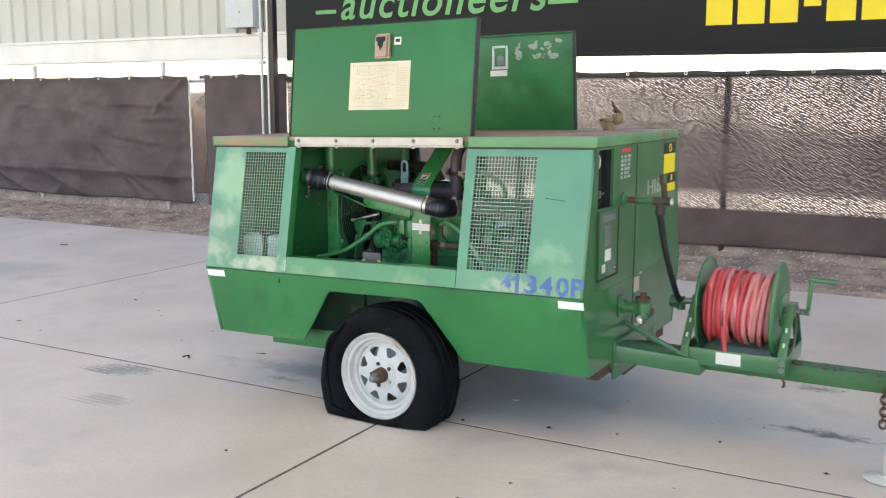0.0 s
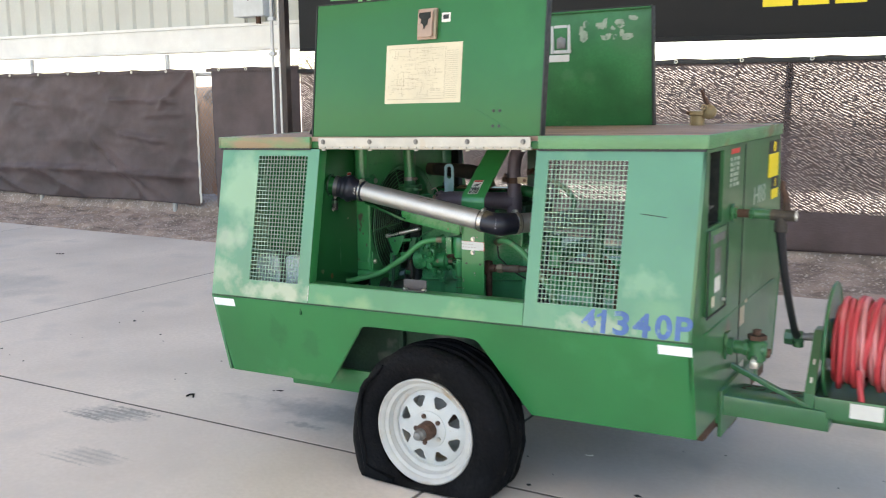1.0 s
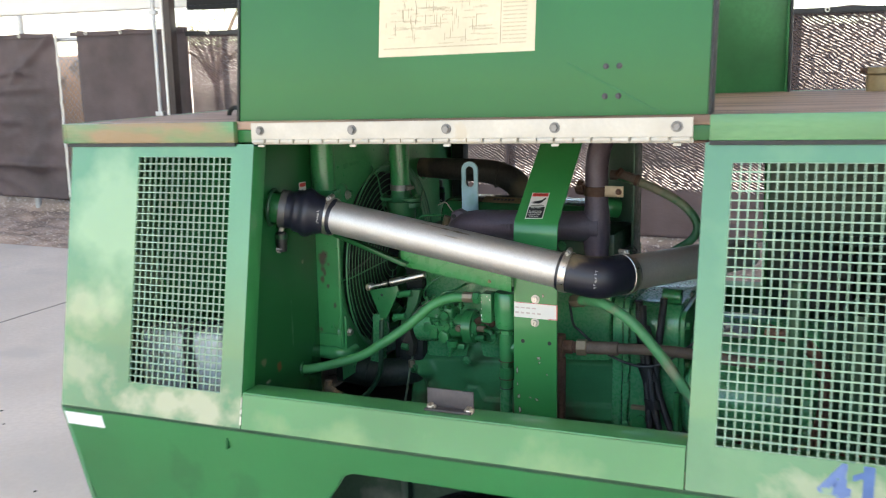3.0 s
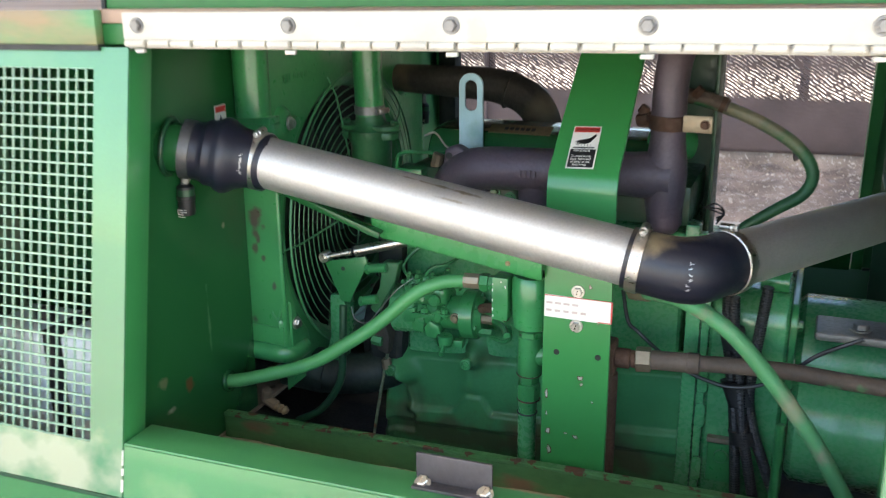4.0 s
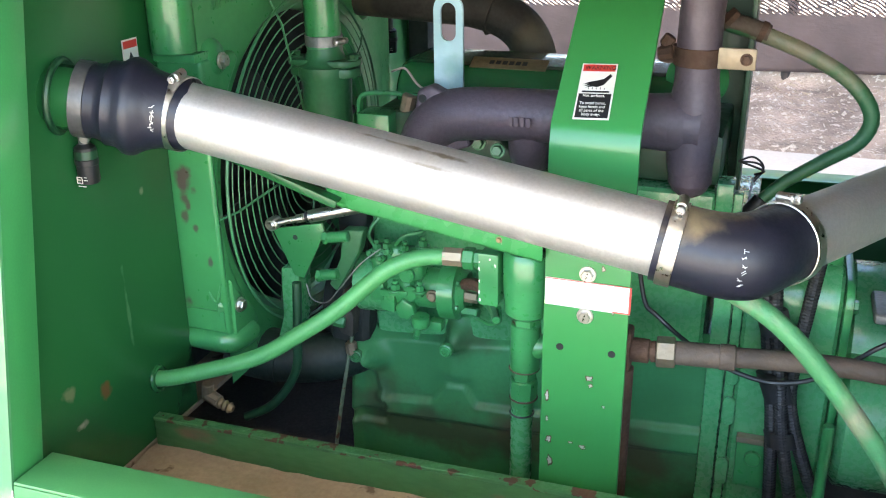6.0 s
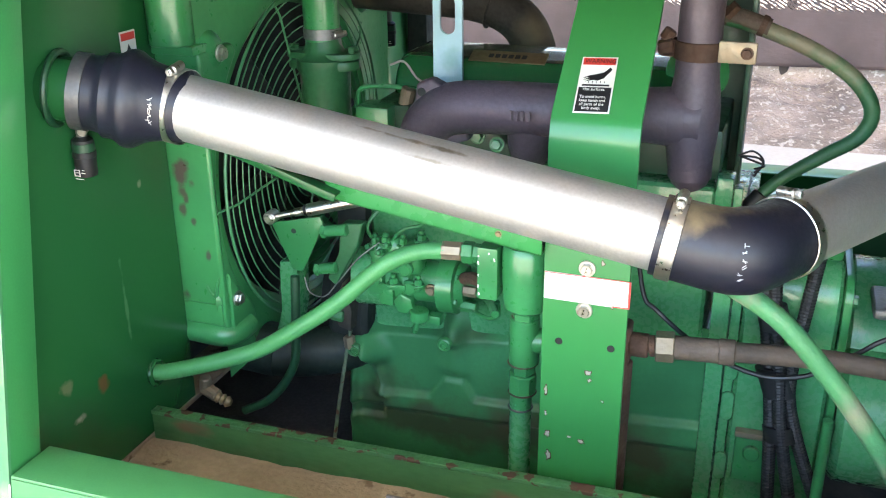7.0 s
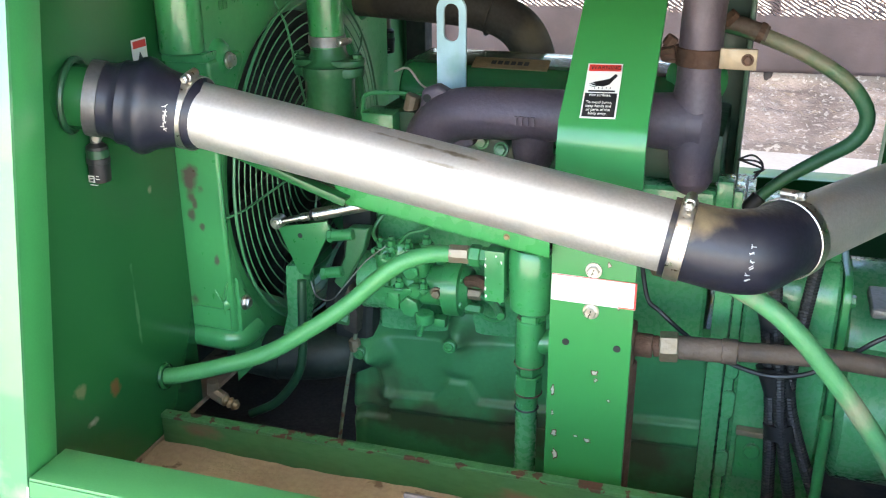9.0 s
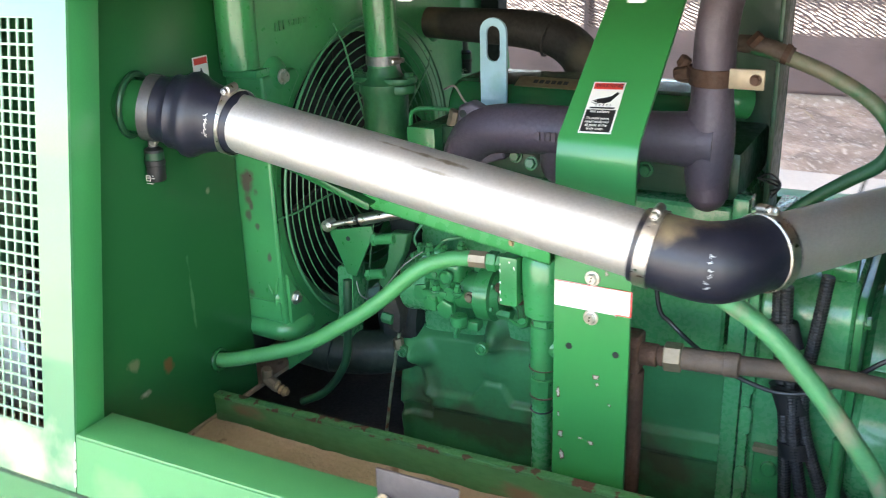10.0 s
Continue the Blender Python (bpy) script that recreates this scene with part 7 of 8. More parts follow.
dip = part("dipstick_tube", tube([(-0.378, 0.415, 0.665), (-0.388, 0.416, 0.62), (-0.404, 0.418, 0.54), (-0.420, 0.420, 0.45)], 0.0030, seg=8), M_RUSTSPECK, eng, "rust-specked metal strip")
part("nut", cyl((-0.381, 0.4145, 0.655), (-0.379, 0.4145, 0.635), 0.009, seg=6), M_TARNISH, dip)

part("fan_bracket", prism([(-0.484, 0.77), (-0.452, 0.775), (-0.455, 0.70), (-0.468, 0.62), (-0.50, 0.585), (-0.54, 0.58), (-0.54, 0.60), (-0.505, 0.625), (-0.486, 0.69)], "xz", 0.40, 0.44, 0.006, 2), M_ENGINE_OILY, eng)
# lower hoses and dark pan behind the rail
low = thing("lower_radiator_hose", (-0.45, 0.42, 0.50), "thick dark lower radiator hose under the fan", "hose")
part("hose", tube([(-0.575, 0.40, 0.622), (-0.50, 0.41, 0.610), (-0.42, 0.44, 0.612), (-0.35, 0.50, 0.63)], 0.038, seg=20), M_DARKHOSE, low)
part("sleeve", tube([(-0.578, 0.398, 0.624), (-0.50, 0.410, 0.612)], 0.042, seg=20), M_DARKHOSE, low)
drain = thing("drain_hose", (-0.45, 0.37, 0.52), "thin grimy dark drain hose looping below the fan", "hose")
part("hose", tube([(-0.435, 0.36, 0.77), (-0.435, 0.352, 0.70), (-0.440, 0.345, 0.63), (-0.475, 0.335, 0.575), (-0.52, 0.325, 0.548)], 0.0068, seg=12), M_DARKGREEN, drain)
brass = thing("brass_drain_fitting", (-0.545, 0.29, 0.57), "brass elbow and barbed fitting behind the rail", "fitting")
part("elbow", join(cyl((-0.560, 0.29, 0.600), (-0.538, 0.287, 0.592), 0.010, seg=10), cyl((-0.560, 0.29, 0.595), (-0.556, 0.288, 0.62), 0.009, seg=10)), M_TARNISH, brass)
part("nipple", lathe([(0, 0.006), (0.004, 0.009), (0.008, 0.006), (0.012, 0.009), (0.016, 0.006), (0.020, 0.009), (0.026, 0.005)], (-0.540, 0.286, 0.592), (-0.51, 0.284, 0.585), 12), M_BRASS, brass)

# green hose from the bulkhead to the filter block
gh = thing("fuel_hose", (-0.38, 0.25, 0.66), "green painted rubber hose from the bulkhead to a pipe block", "hose")
part("hose", tube([(-0.580, 0.197, 0.673), (-0.540, 0.208, 0.679), (-0.441, 0.238, 0.708), (-0.380, 0.255, 0.745), (-0.326, 0.272, 0.784), (-0.266, 0.292, 0.838), (-0.225, 0.305, 0.857), (-0.188, 0.312, 0.862)], 0.0110, seg=18, ribs=0.0006, pitch=0.005), M_GREENHOSE, gh, "", 60)
part("grommet", torus((-0.5715, 0.199, 0.674), (1, 0.1, 0.1), 0.0155, 0.004, 24, 8), M_INNER, gh)
part("ferrule", cyl((-0.192, 0.312, 0.8615), (-0.165, 0.314, 0.862), 0.0128, seg=8), M_TARNISH, gh, "bare brass ferrule")
part("hex_nut", join(cyl((-0.165, 0.314, 0.862), (-0.150, 0.315, 0.862), 0.0145, seg=6), cyl((-0.150, 0.315, 0.862), (-0.140, 0.315, 0.862), 0.0125, seg=6)), M_ENGINE, gh)
flt = thing("filter_block", (-0.09, 0.32, 0.55), "green cast filter block with tee and drain pipe", "filter")
part("plate", prism(rounded(-0.140, -0.114, 0.808, 0.878, 0.003), "xz", 0.296, 0.330, 0.0012), M_ENGINE, flt)
part("body", lathe([(0, 0.0), (0, 0.021), (0.006, 0.029), (0.05, 0.032), (0.082, 0.032), (0.09, 0.028), (0.09, 0)], (-0.081, 0.318, 0.792), (-0.081, 0.318, 0.9), 30), M_ENGINE, flt)
scuff = random.Random(21)
for u, v in ((-0.1385, 0.867), (-0.1390, 0.858), (-0.1385, 0.841), (-0.1388, 0.826), (-0.1380, 0.815), (-0.118, 0.864), (-0.125, 0.8715)):
    ring = [(a, scuff.uniform(0.4, 1.2)) for a in np.linspace(0, 5.7, 9)]
    w, h = scuff.uniform(0.0010, 0.0018), scuff.uniform(0.0014, 0.0042)
    part("paint_chip", turned(prism([(max(-0.0008, w * q * math.cos(a)), h * q * math.sin(a)) for a, q in ring], "xy", 0, 0.0004, 0), facing((u, 0.2958, v))), M_LABEL, flt)
part("neck", cyl((-0.081, 0.316, 0.770), (-0.081, 0.317, 0.795), 0.0145), M_ENGINE, flt)
part("tee", join(cyl((-0.082, 0.316, 0.716), (-0.082, 0.316, 0.782), 0.0195, seg=24), cyl((-0.082, 0.316, 0.748), (-0.045, 0.322, 0.750), 0.0165, seg=20), cyl((-0.056, 0.320, 0.749), (-0.045, 0.322, 0.750), 0.0205, seg=20)), M_ENGINE, flt)
part("union", join(cyl((-0.084, 0.317, 0.672), (-0.083, 0.317, 0.700), 0.0185, seg=8), cyl((-0.083, 0.317, 0.700), (-0.083, 0.317, 0.714), 0.0165, seg=6), cyl((-0.085, 0.317, 0.650), (-0.084, 0.317, 0.672), 0.015, seg=16)), M_ENGINE, flt)
part("drain_pipe", cyl((-0.086, 0.318, 0.45), (-0.085, 0.317, 0.66), 0.0148), M_ENGINE_OILY, flt)
part("tie", torus((-0.085, 0.317, 0.648), (0, 0, 1), 0.0155, 0.0015, 20, 5), M_TRIM, flt)
for z, r in ((0.716, 0.0192), (0.783, 0.0150), (0.672, 0.0178)):
    part("thread_ring", torus((-0.083, 0.3165, z), (0, 0, 1), r, 0.0013, 24, 5), M_RUSTY, flt)
part("tee_nut", cyl((-0.0815, 0.316, 0.776), (-0.0815, 0.3165, 0.790), 0.0185, seg=6), M_ENGINE, flt)

# brown pressure hose and its fittings
bh = thing("oil_pressure_hose", (0.2, 0.34, 0.70), "grimy brown pressure hose with steel fittings", "hose")
part("hose", tube([(0.146, 0.333, 0.764), (0.22, 0.340, 0.767), (0.30, 0.346, 0.768), (0.40, 0.35, 0.762), (0.55, 0.36, 0.754)], 0.0125, seg=18), M_DIRTYHOSE, bh)
part("ferrule", join(cyl((0.105, 0.330, 0.763), (0.160, 0.334, 0.7645), 0.0150, seg=18), cyl((0.158, 0.334, 0.7645), (0.178, 0.335, 0.765), 0.0162, seg=18)), M_DIRTYHOSE, bh)
part("hex_nut", cyl((0.083, 0.328, 0.762), (0.106, 0.330, 0.763), 0.0195, seg=6), M_TARNISH, bh)
part("adapter", join(cyl((0.052, 0.326, 0.761), (0.075, 0.327, 0.761), 0.0155, seg=16), cyl((0.075, 0.327, 0.761), (0.084, 0.328, 0.762), 0.0135, seg=16)), M_RUSTY, bh)
part("elbow", box(0.022, 0.053, 0.312, 0.345, 0.733, 0.788, 0.006, 3), M_RUSTY, bh)
part("down_pipe", cyl((0.044, 0.325, 0.46), (0.044, 0.327, 0.735), 0.0130), M_RUSTY, bh)

# green delivery hose over the bell housing
dh = thing("delivery_hose", (0.30, 0.27, 0.55), "dusty green delivery hose curving down through the bay", "hose")
part("end_fitting", cyl((0.070, 0.345, 0.866), (0.098, 0.322, 0.875), 0.0155, seg=8), M_TARNISH, dh)
part("hose", tube([(0.085, 0.33, 0.872), (0.140, 0.28, 0.886), (0.190, 0.255, 0.876), (0.232, 0.250, 0.848), (0.281, 0.250, 0.795), (0.317, 0.25, 0.750), (0.353, 0.25, 0.700), (0.40, 0.25, 0.62)], 0.0117, seg=18), M_WORNHOSE, dh)
dh2 = thing("return_hose", (0.22, 0.58, 0.90), "green rubber hose looping beside the engine", "hose")
part("hose", tube([(0.115, 0.58, 1.128), (0.16, 0.58, 1.116), (0.222, 0.58, 1.092), (0.278, 0.58, 1.058), (0.306, 0.578, 1.018), (0.296, 0.578, 0.982), (0.255, 0.575, 0.952), (0.210, 0.57, 0.920), (0.178, 0.56, 0.890)], [0.0105, 0.0105, 0.0102, 0.0095, 0.0080], seg=16, ribs=0.0004, pitch=0.006), M_DUSTYHOSE, dh2)
part("cuff", tube([(0.095, 0.58, 1.131), (0.125, 0.58, 1.129), (0.168, 0.58, 1.116)], 0.0122, seg=16), M_DIRTYHOSE, dh2)
part("cuff_clamp", lathe([(-0.004, 0.0125), (-0.004, 0.0140), (0.004, 0.0140), (0.004, 0.0125), (-0.004, 0.0125)], (0.160, 0.58, 1.119), (0.185, 0.58, 1.110), 20), M_RUSTY, dh2)
part("cuff_nut", cyl((0.112, 0.57, 1.130), (0.126, 0.57, 1.146), 0.008, seg=6), M_RUSTY, dh2)
part("end_fitting", cyl((0.184, 0.562, 0.896), (0.166, 0.556, 0.872), 0.0115, seg=12), M_BLACK, dh2)

# bell housing and air end
bell = thing("air_end", (0.3, 0.6, 0.36), "green compressor air end bolted to the engine", "compressor")
part("flange", join(prism(rounded(0.435, 0.82, 0.42, 0.855, 0.03), "yz", 0.1402, 0.1635, 0.003)), M_ENGINE_OILY, bell)
part("flange_gasket_shade_line", prism(rounded(0.4365, 0.818, 0.42, 0.8535, 0.03), "yz", 0.1637, 0.1650, 0.0004), M_DARKGREEN, bell)
part("housing_flange", prism(rounded(0.435, 0.82, 0.42, 0.855, 0.03), "yz", 0.1652, 0.178, 0.003), M_ENGINE_OILY, bell)
for z in (0.695, 0.632, 0.535):
    part("lug", prism(rounded(0.1655, 0.183, z - 0.022, z + 0.022, 0.008), "xz", 0.4305, 0.4365, 0.004, 3), M_ENGINE_OILY, bell)
part("housing", join(prism(rounded(0.4375, 0.80, 0.40, 0.845, 0.05), "yz", 0.1782, 0.298, 0.012, 3)), M_ENGINE_OILY, bell)
part("end_plate", prism(rounded(0.428, 0.85, 0.42, 0.835, 0.03), "yz", 0.2985, 0.309, 0.003), M_ENGINE, bell)
for z in (0.800, 0.705, 0.60):
    bolt(bell, (0.309, 0.455, z), (1, 0, 0), 0.0085, M_ENGINE)
part("mount_boss", cyl((0.248, 0.48, 0.862), (0.292, 0.48, 0.862), 0.018, seg=20), M_ENGINE, bell)
part("inspection_plate", box(0.190, 0.236, 0.428, 0.4355, 0.52, 0.592, 0.003), M_ENGINE, bell)
part("inspection_boss", cyl((0.213, 0.429, 0.569), (0.213, 0.420, 0.569), 0.011, seg=18), M_ENGINE, bell)
part("rotor_case", join(cyl((0.31, 0.60, 0.68), (0.62, 0.60, 0.68), 0.12, seg=36, bev=0.01), cyl((0.31, 0.50, 0.62), (0.60, 0.50, 0.62), 0.10, seg=36, bev=0.01)), M_ENGINE_OILY, bell)
part("case_lid", join(box(0.335, 0.46, 0.44, 0.52, 0.785, 0.800, 0.006, 3)), M_DULLSTEEL, bell)
bolt(bell, (0.40, 0.47, 0.80), (0, 0, 1), 0.012, M_DULLSTEEL)
part("ledge", box(0.189, 0.237, 0.421, 0.4355, 0.5925, 0.6015, 0.002), M_TARNISH, bell, "worn brassy ledge")
part("support_post", cyl((0.300, 0.40, 0.45), (0.300, 0.40, 0.655), 0.0075), M_ENGINE, bell)
tank = thing("separator_tank", (0.72, 0.55, 0.36), "dark green upright oil separator tank behind the mesh", "tank")
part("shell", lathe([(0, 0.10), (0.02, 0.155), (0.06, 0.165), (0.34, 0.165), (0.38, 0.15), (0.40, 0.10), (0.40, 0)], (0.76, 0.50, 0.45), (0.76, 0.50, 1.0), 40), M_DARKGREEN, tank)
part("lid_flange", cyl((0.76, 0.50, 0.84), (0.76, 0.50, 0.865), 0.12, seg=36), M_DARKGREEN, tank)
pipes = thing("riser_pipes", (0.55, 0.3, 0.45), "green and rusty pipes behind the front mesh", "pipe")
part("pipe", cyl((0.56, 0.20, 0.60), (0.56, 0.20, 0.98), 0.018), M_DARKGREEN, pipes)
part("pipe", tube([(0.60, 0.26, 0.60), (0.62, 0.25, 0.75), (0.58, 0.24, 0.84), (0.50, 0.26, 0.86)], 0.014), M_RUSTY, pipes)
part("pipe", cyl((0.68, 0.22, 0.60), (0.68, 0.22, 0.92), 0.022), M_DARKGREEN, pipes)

part("hose", tube([(0.95, 0.36, 1.03), (0.86, 0.35, 1.035), (0.785, 0.35, 1.06), (0.775, 0.35, 1.10), (0.83, 0.35, 1.128), (0.95, 0.36, 1.12)], 0.008, seg=10), M_BLACK, pipes)
# added dark sheet, keeps the bright fence from showing through the far mesh
part("view_block", join(box(0.434, 0.965, 1.000, 1.004, 0.42, 1.25, 0), box(0.434, 0.965, 0.870, 0.9995, 0.929, 0.935, 0)), M_DARKGREEN, comp, "added dark sheet closing the view through the front bay")
part("bay_block", join(box(0.50, 0.66, 0.66, 0.78, 0.80, 0.93, 0.012, 2)), M_DARK, bell)

# wiring looms
loom = thing("wiring_loom", (0.23, 0.42, 0.50), "black corrugated wiring looms hanging beside the bell housing", "wiring")
for pts in ([(0.204, 0.420, 0.86), (0.208, 0.418, 0.79), (0.222, 0.416, 0.70), (0.231, 0.414, 0.63), (0.240, 0.412, 0.52), (0.244, 0.412, 0.44)], [(0.214, 0.415, 0.85), (0.219, 0.412, 0.79), (0.235, 0.408, 0.70), (0.244, 0.406, 0.63), (0.266, 0.404, 0.53), (0.28, 0.404, 0.46)], [(0.262, 0.420, 0.87), (0.256, 0.418, 0.80), (0.248, 0.416, 0.70), (0.257, 0.414, 0.64), (0.290, 0.410, 0.55), (0.325, 0.408, 0.47)]):
    part("conduit", tube(pts, 0.0082, seg=12, ribs=0.0008, pitch=0.0040), M_BLACK, loom, "", 15)
for pa, pb in (((0.221, 0.413, 0.712), (0.230, 0.412, 0.672)), ((0.238, 0.410, 0.628), (0.242, 0.409, 0.606)), ((0.210, 0.416, 0.80), (0.2165, 0.415, 0.765))):
    tape = tube([(pa[0] + 0.006, pa[1], pa[2]), (pb[0] + 0.006, pb[1], pb[2])], 0.0118, seg=14)
    for v in tape.verts:
        v.co.x = (pa[0] + pb[0]) / 2 + 0.008 + (v.co.x - (pa[0] + pb[0]) / 2 - 0.008) * 1.7
    part("tape", tape, M_BLACK, loom)
for pts in ([(0.045, 0.40, 0.845), (0.058, 0.385, 0.80), (0.075, 0.38, 0.786), (0.111, 0.38, 0.757), (0.158, 0.382, 0.728), (0.209, 0.380, 0.715), (0.245, 0.38, 0.718), (0.276, 0.38, 0.731), (0.318, 0.38, 0.765), (0.346, 0.38, 0.789), (0.40, 0.38, 0.82)],):
    part("cable", tube(pts, 0.0032, seg=8), M_BLACK, loom)
for k in range(3):
    part("stray_wire", tube([(0.150, 0.50, 0.965), (0.168 + 0.006 * k, 0.49, 0.975 - 0.008 * k), (0.182, 0.49 - 0.01 * k, 0.962), (0.172, 0.48, 0.945 + 0.005 * k)], 0.0015, seg=5), M_BLACK, loom)

# coolant tank behind the rear mesh
bottle = thing("coolant_tank", (-0.88, 0.10, 0.59), "milky white plastic coolant tank with a black strap", "bottle")
part("body", box(-0.945, -0.808, 0.045, 0.17, 0.592, 0.782, 0.022, 4), M_BOTTLE, bottle)
part("body_side", box(-0.792, -0.705, 0.055, 0.17, 0.592, 0.785, 0.02, 4), M_BOTTLE, bottle)
part("strap", box(-0.8065, -0.7935, 0.040, 0.176, 0.592, 0.792, 0.002), M_BLACK, bottle)
part("cap", cyl((-0.85, 0.10, 0.782), (-0.85, 0.10, 0.802), 0.018), M_BLACK, bottle)
warn2 = thing("bulkhead_label", (-0.574, 0.262, 1.10), "small red and white warning label on the bulkhead", "label")
part("sheet", box(-0.5735, -0.5728, 0.220, 0.250, 1.080, 1.133, 0), M_LABEL, warn2)
part("red_head", box(-0.5727, -0.5722, 0.222, 0.248, 1.122, 1.131, 0), M_RED, warn2)
part("mark", prism([(0.228, 1.103), (0.242, 1.103), (0.235, 1.117)], "yz", -0.5727, -0.5722, 0), M_BLACK, warn2)


# ---- front end: tow bar, outlet valve, tongue ----
outlet = thing("outlet_valve", (1.0, 0.343, 1.035), "green and rusty air outlet with a lever, on the front panel", "valve")
OY, OZ = 0.343, 1.036
part("flange", join(cyl((0.998, OY, OZ), (1.008, OY, OZ), 0.033, seg=8), cyl((1.008, OY, OZ), (1.018, OY, OZ), 0.022, seg=6)), M_FRONT, outlet)
part("nipple", cyl((1.018, OY, OZ), (1.060, OY, OZ), 0.0145), M_RUSTY, outlet, "rusty pipe nipple")
part("coupling", join(cyl((1.060, OY, OZ), (1.075, OY, OZ), 0.021, seg=8), cyl((1.075, OY, OZ), (1.118, OY, OZ), 0.0175), cyl((1.118, OY, OZ), (1.130, OY, OZ), 0.020, seg=8)), M_FRONT, outlet)
part("body", join(cyl((1.130, OY, OZ), (1.212, OY, OZ), 0.0195), cyl((1.165, OY, OZ - 0.045), (1.165, OY, OZ), 0.019)), M_SOOT, outlet, "greasy grey valve body")
part("end_ring", torus((1.213, OY, OZ), (1, 0, 0), 0.0135, 0.005, 20, 8), M_STEEL, outlet)
part("lever", tube([(1.182, OY, OZ + 0.018), (1.178, OY, OZ + 0.06), (1.166, OY, OZ + 0.09), (1.166, OY, OZ + 0.118)], [0.014, 0.012, 0.010, 0.008], seg=10), M_RUSTY, outlet, "rusty lever")
supply = thing("supply_hose", (1.18, 0.47, 0.60), "worn black rubber hose from the air outlet to the reel", "hose")
part("hose", tube([(1.164, OY, OZ - 0.043), (1.166, OY + 0.012, 0.95), (1.176, 0.43, 0.78), (1.190, 0.55, 0.60), (1.196, 0.602, 0.553)], [0.0185, 0.0155, 0.0135, 0.013, 0.016], seg=14), M_RUBBER, supply)
part("ferrule", cyl((1.165, OY, OZ - 0.06), (1.165, OY + 0.004, OZ - 0.025), 0.0225, seg=12), M_SOOT, supply)
part("swivel", join(cyl((1.150, 0.61, 0.545), (1.182, 0.61, 0.545), 0.030, seg=8), cyl((1.182, 0.61, 0.547), (1.215, 0.61, 0.552), 0.023), cyl((1.198, 0.61, 0.512), (1.198, 0.61, 0.549), 0.020)), M_FRONT, supply)
part("swivel_stub", cyl((1.213, 0.61, 0.552), (1.262, 0.61, 0.556), 0.014), M_DULLSTEEL, supply)
valve = thing("outlet_valve", (1.05, 0.335, 0.55), "green air outlet valve with a rusty bonnet on the front panel", "valve")
VY, VZ = 0.335, 0.557
part("flange", join(box(0.998, 1.006, VY - 0.030, VY + 0.030, VZ - 0.045, VZ + 0.05, 0.003), cyl((1.006, VY, VZ), (1.026, VY, VZ), 0.033, seg=6)), M_FRONT, valve)
part("pipe", join(cyl((1.026, VY, VZ), (1.075, VY, VZ), 0.024), cyl((1.062, VY, VZ), (1.078, VY, VZ), 0.031, seg=8)), M_FRONT, valve)
part("body", join(cyl((1.105, VY, VZ - 0.045), (1.105, VY, VZ + 0.035), 0.033, seg=24, bev=0.008), cyl((1.075, VY, VZ), (1.143, VY, VZ), 0.028, seg=20, bev=0.006)), M_FRONT, valve)
part("bonnet", join(cyl((1.105, VY, VZ + 0.035), (1.105, VY, VZ + 0.052), 0.034, seg=6), cyl((1.105, VY, VZ + 0.052), (1.105, VY, VZ + 0.070), 0.015)), M_RUSTY, valve)
part("bleed_cock", join(cyl((1.105, VY - 0.03, VZ - 0.028), (1.107, VY - 0.062, VZ - 0.032), 0.011, seg=8), box(1.098, 1.124, VY - 0.07, VY - 0.056, VZ - 0.055, VZ - 0.030, 0.003)), M_STEEL, valve)
part("bleed_cock", cyl((1.135, VY, VZ - 0.010), (1.152, VY, VZ - 0.012), 0.017, seg=8), M_RUSTY, valve)
cap = thing("filler_cap", (0.70, 1.03, 1.31), "brass filler neck with a hinged brass cap on the roof", "cap")
part("neck", lathe([(0, 0.030), (0.04, 0.030), (0.045, 0.037), (0.06, 0.037), (0.062, 0.028)], (0.685, 1.0, 1.316), (0.685, 1.0, 1.5), 24), M_BRASS, cap)
part("cap_dome", lathe([(0, 0.010), (0.004, 0.030), (0.018, 0.030), (0.026, 0.018), (0.027, 0)], (0.735, 1.0, 1.372), (0.745, 0.93, 1.380), 24), M_BRASS, cap)
part("hinge_arm", tube([(0.735, 1.0, 1.385), (0.722, 0.998, 1.415), (0.708, 0.996, 1.440), (0.700, 0.995, 1.465)], [0.011, 0.010, 0.008, 0.006], seg=10), M_RUSTY, cap, "rusty brown lever")
part("lug", join(cyl((0.640, 0.99, 1.368), (0.655, 0.99, 1.368), 0.009, seg=10), box(0.652, 0.668, 0.975, 1.0, 1.360, 1.376, 0.002)), M_RUSTY, cap)
part("hinge_pin", torus((0.722, 0.955, 1.392), (0, 1, 0), 0.010, 0.004, 18, 6), M_BRASS, cap)

tongue = thing("drawbar", (1.6, 0.57, 0.0), "green steel drawbar with rust along its edges", "drawbar")
part("beam", join(box(0.99, 3.0, 0.510, 0.590, 0.268, 0.340, 0.006)), M_RAILWEB, tongue)
part("beam_cap", box(0.99, 3.0, 0.505, 0.594, 0.340, 0.346, 0.002), M_RAILTOP, tongue)
brace = prism([(1.0, 0.265), (1.345, 0.425), (1.345, 0.545), (1.0, 0.385)], "xy", 0.306, 0.378, 0.003)
for v in brace.verts:
    v.co.z -= 0.17 * (v.co.x - 1.08)
part("side_member", brace, M_FRONT, tongue, "green box-section side member")
part("upper_brace", prism([(1.0, 0.470), (1.0, 0.452), (1.275, 0.338), (1.275, 0.356)], "xz", 0.41, 0.435, 0.002), M_FRONT, tongue)
part("rust_web", box(0.90, 1.0, 0.42, 0.70, 0.215, 0.29, 0.004), M_RUSTY, tongue)
part("end_plate", box(0.998, 1.012, 0.25, 0.70, 0.24, 0.41, 0.003), M_FRONT, tongue)
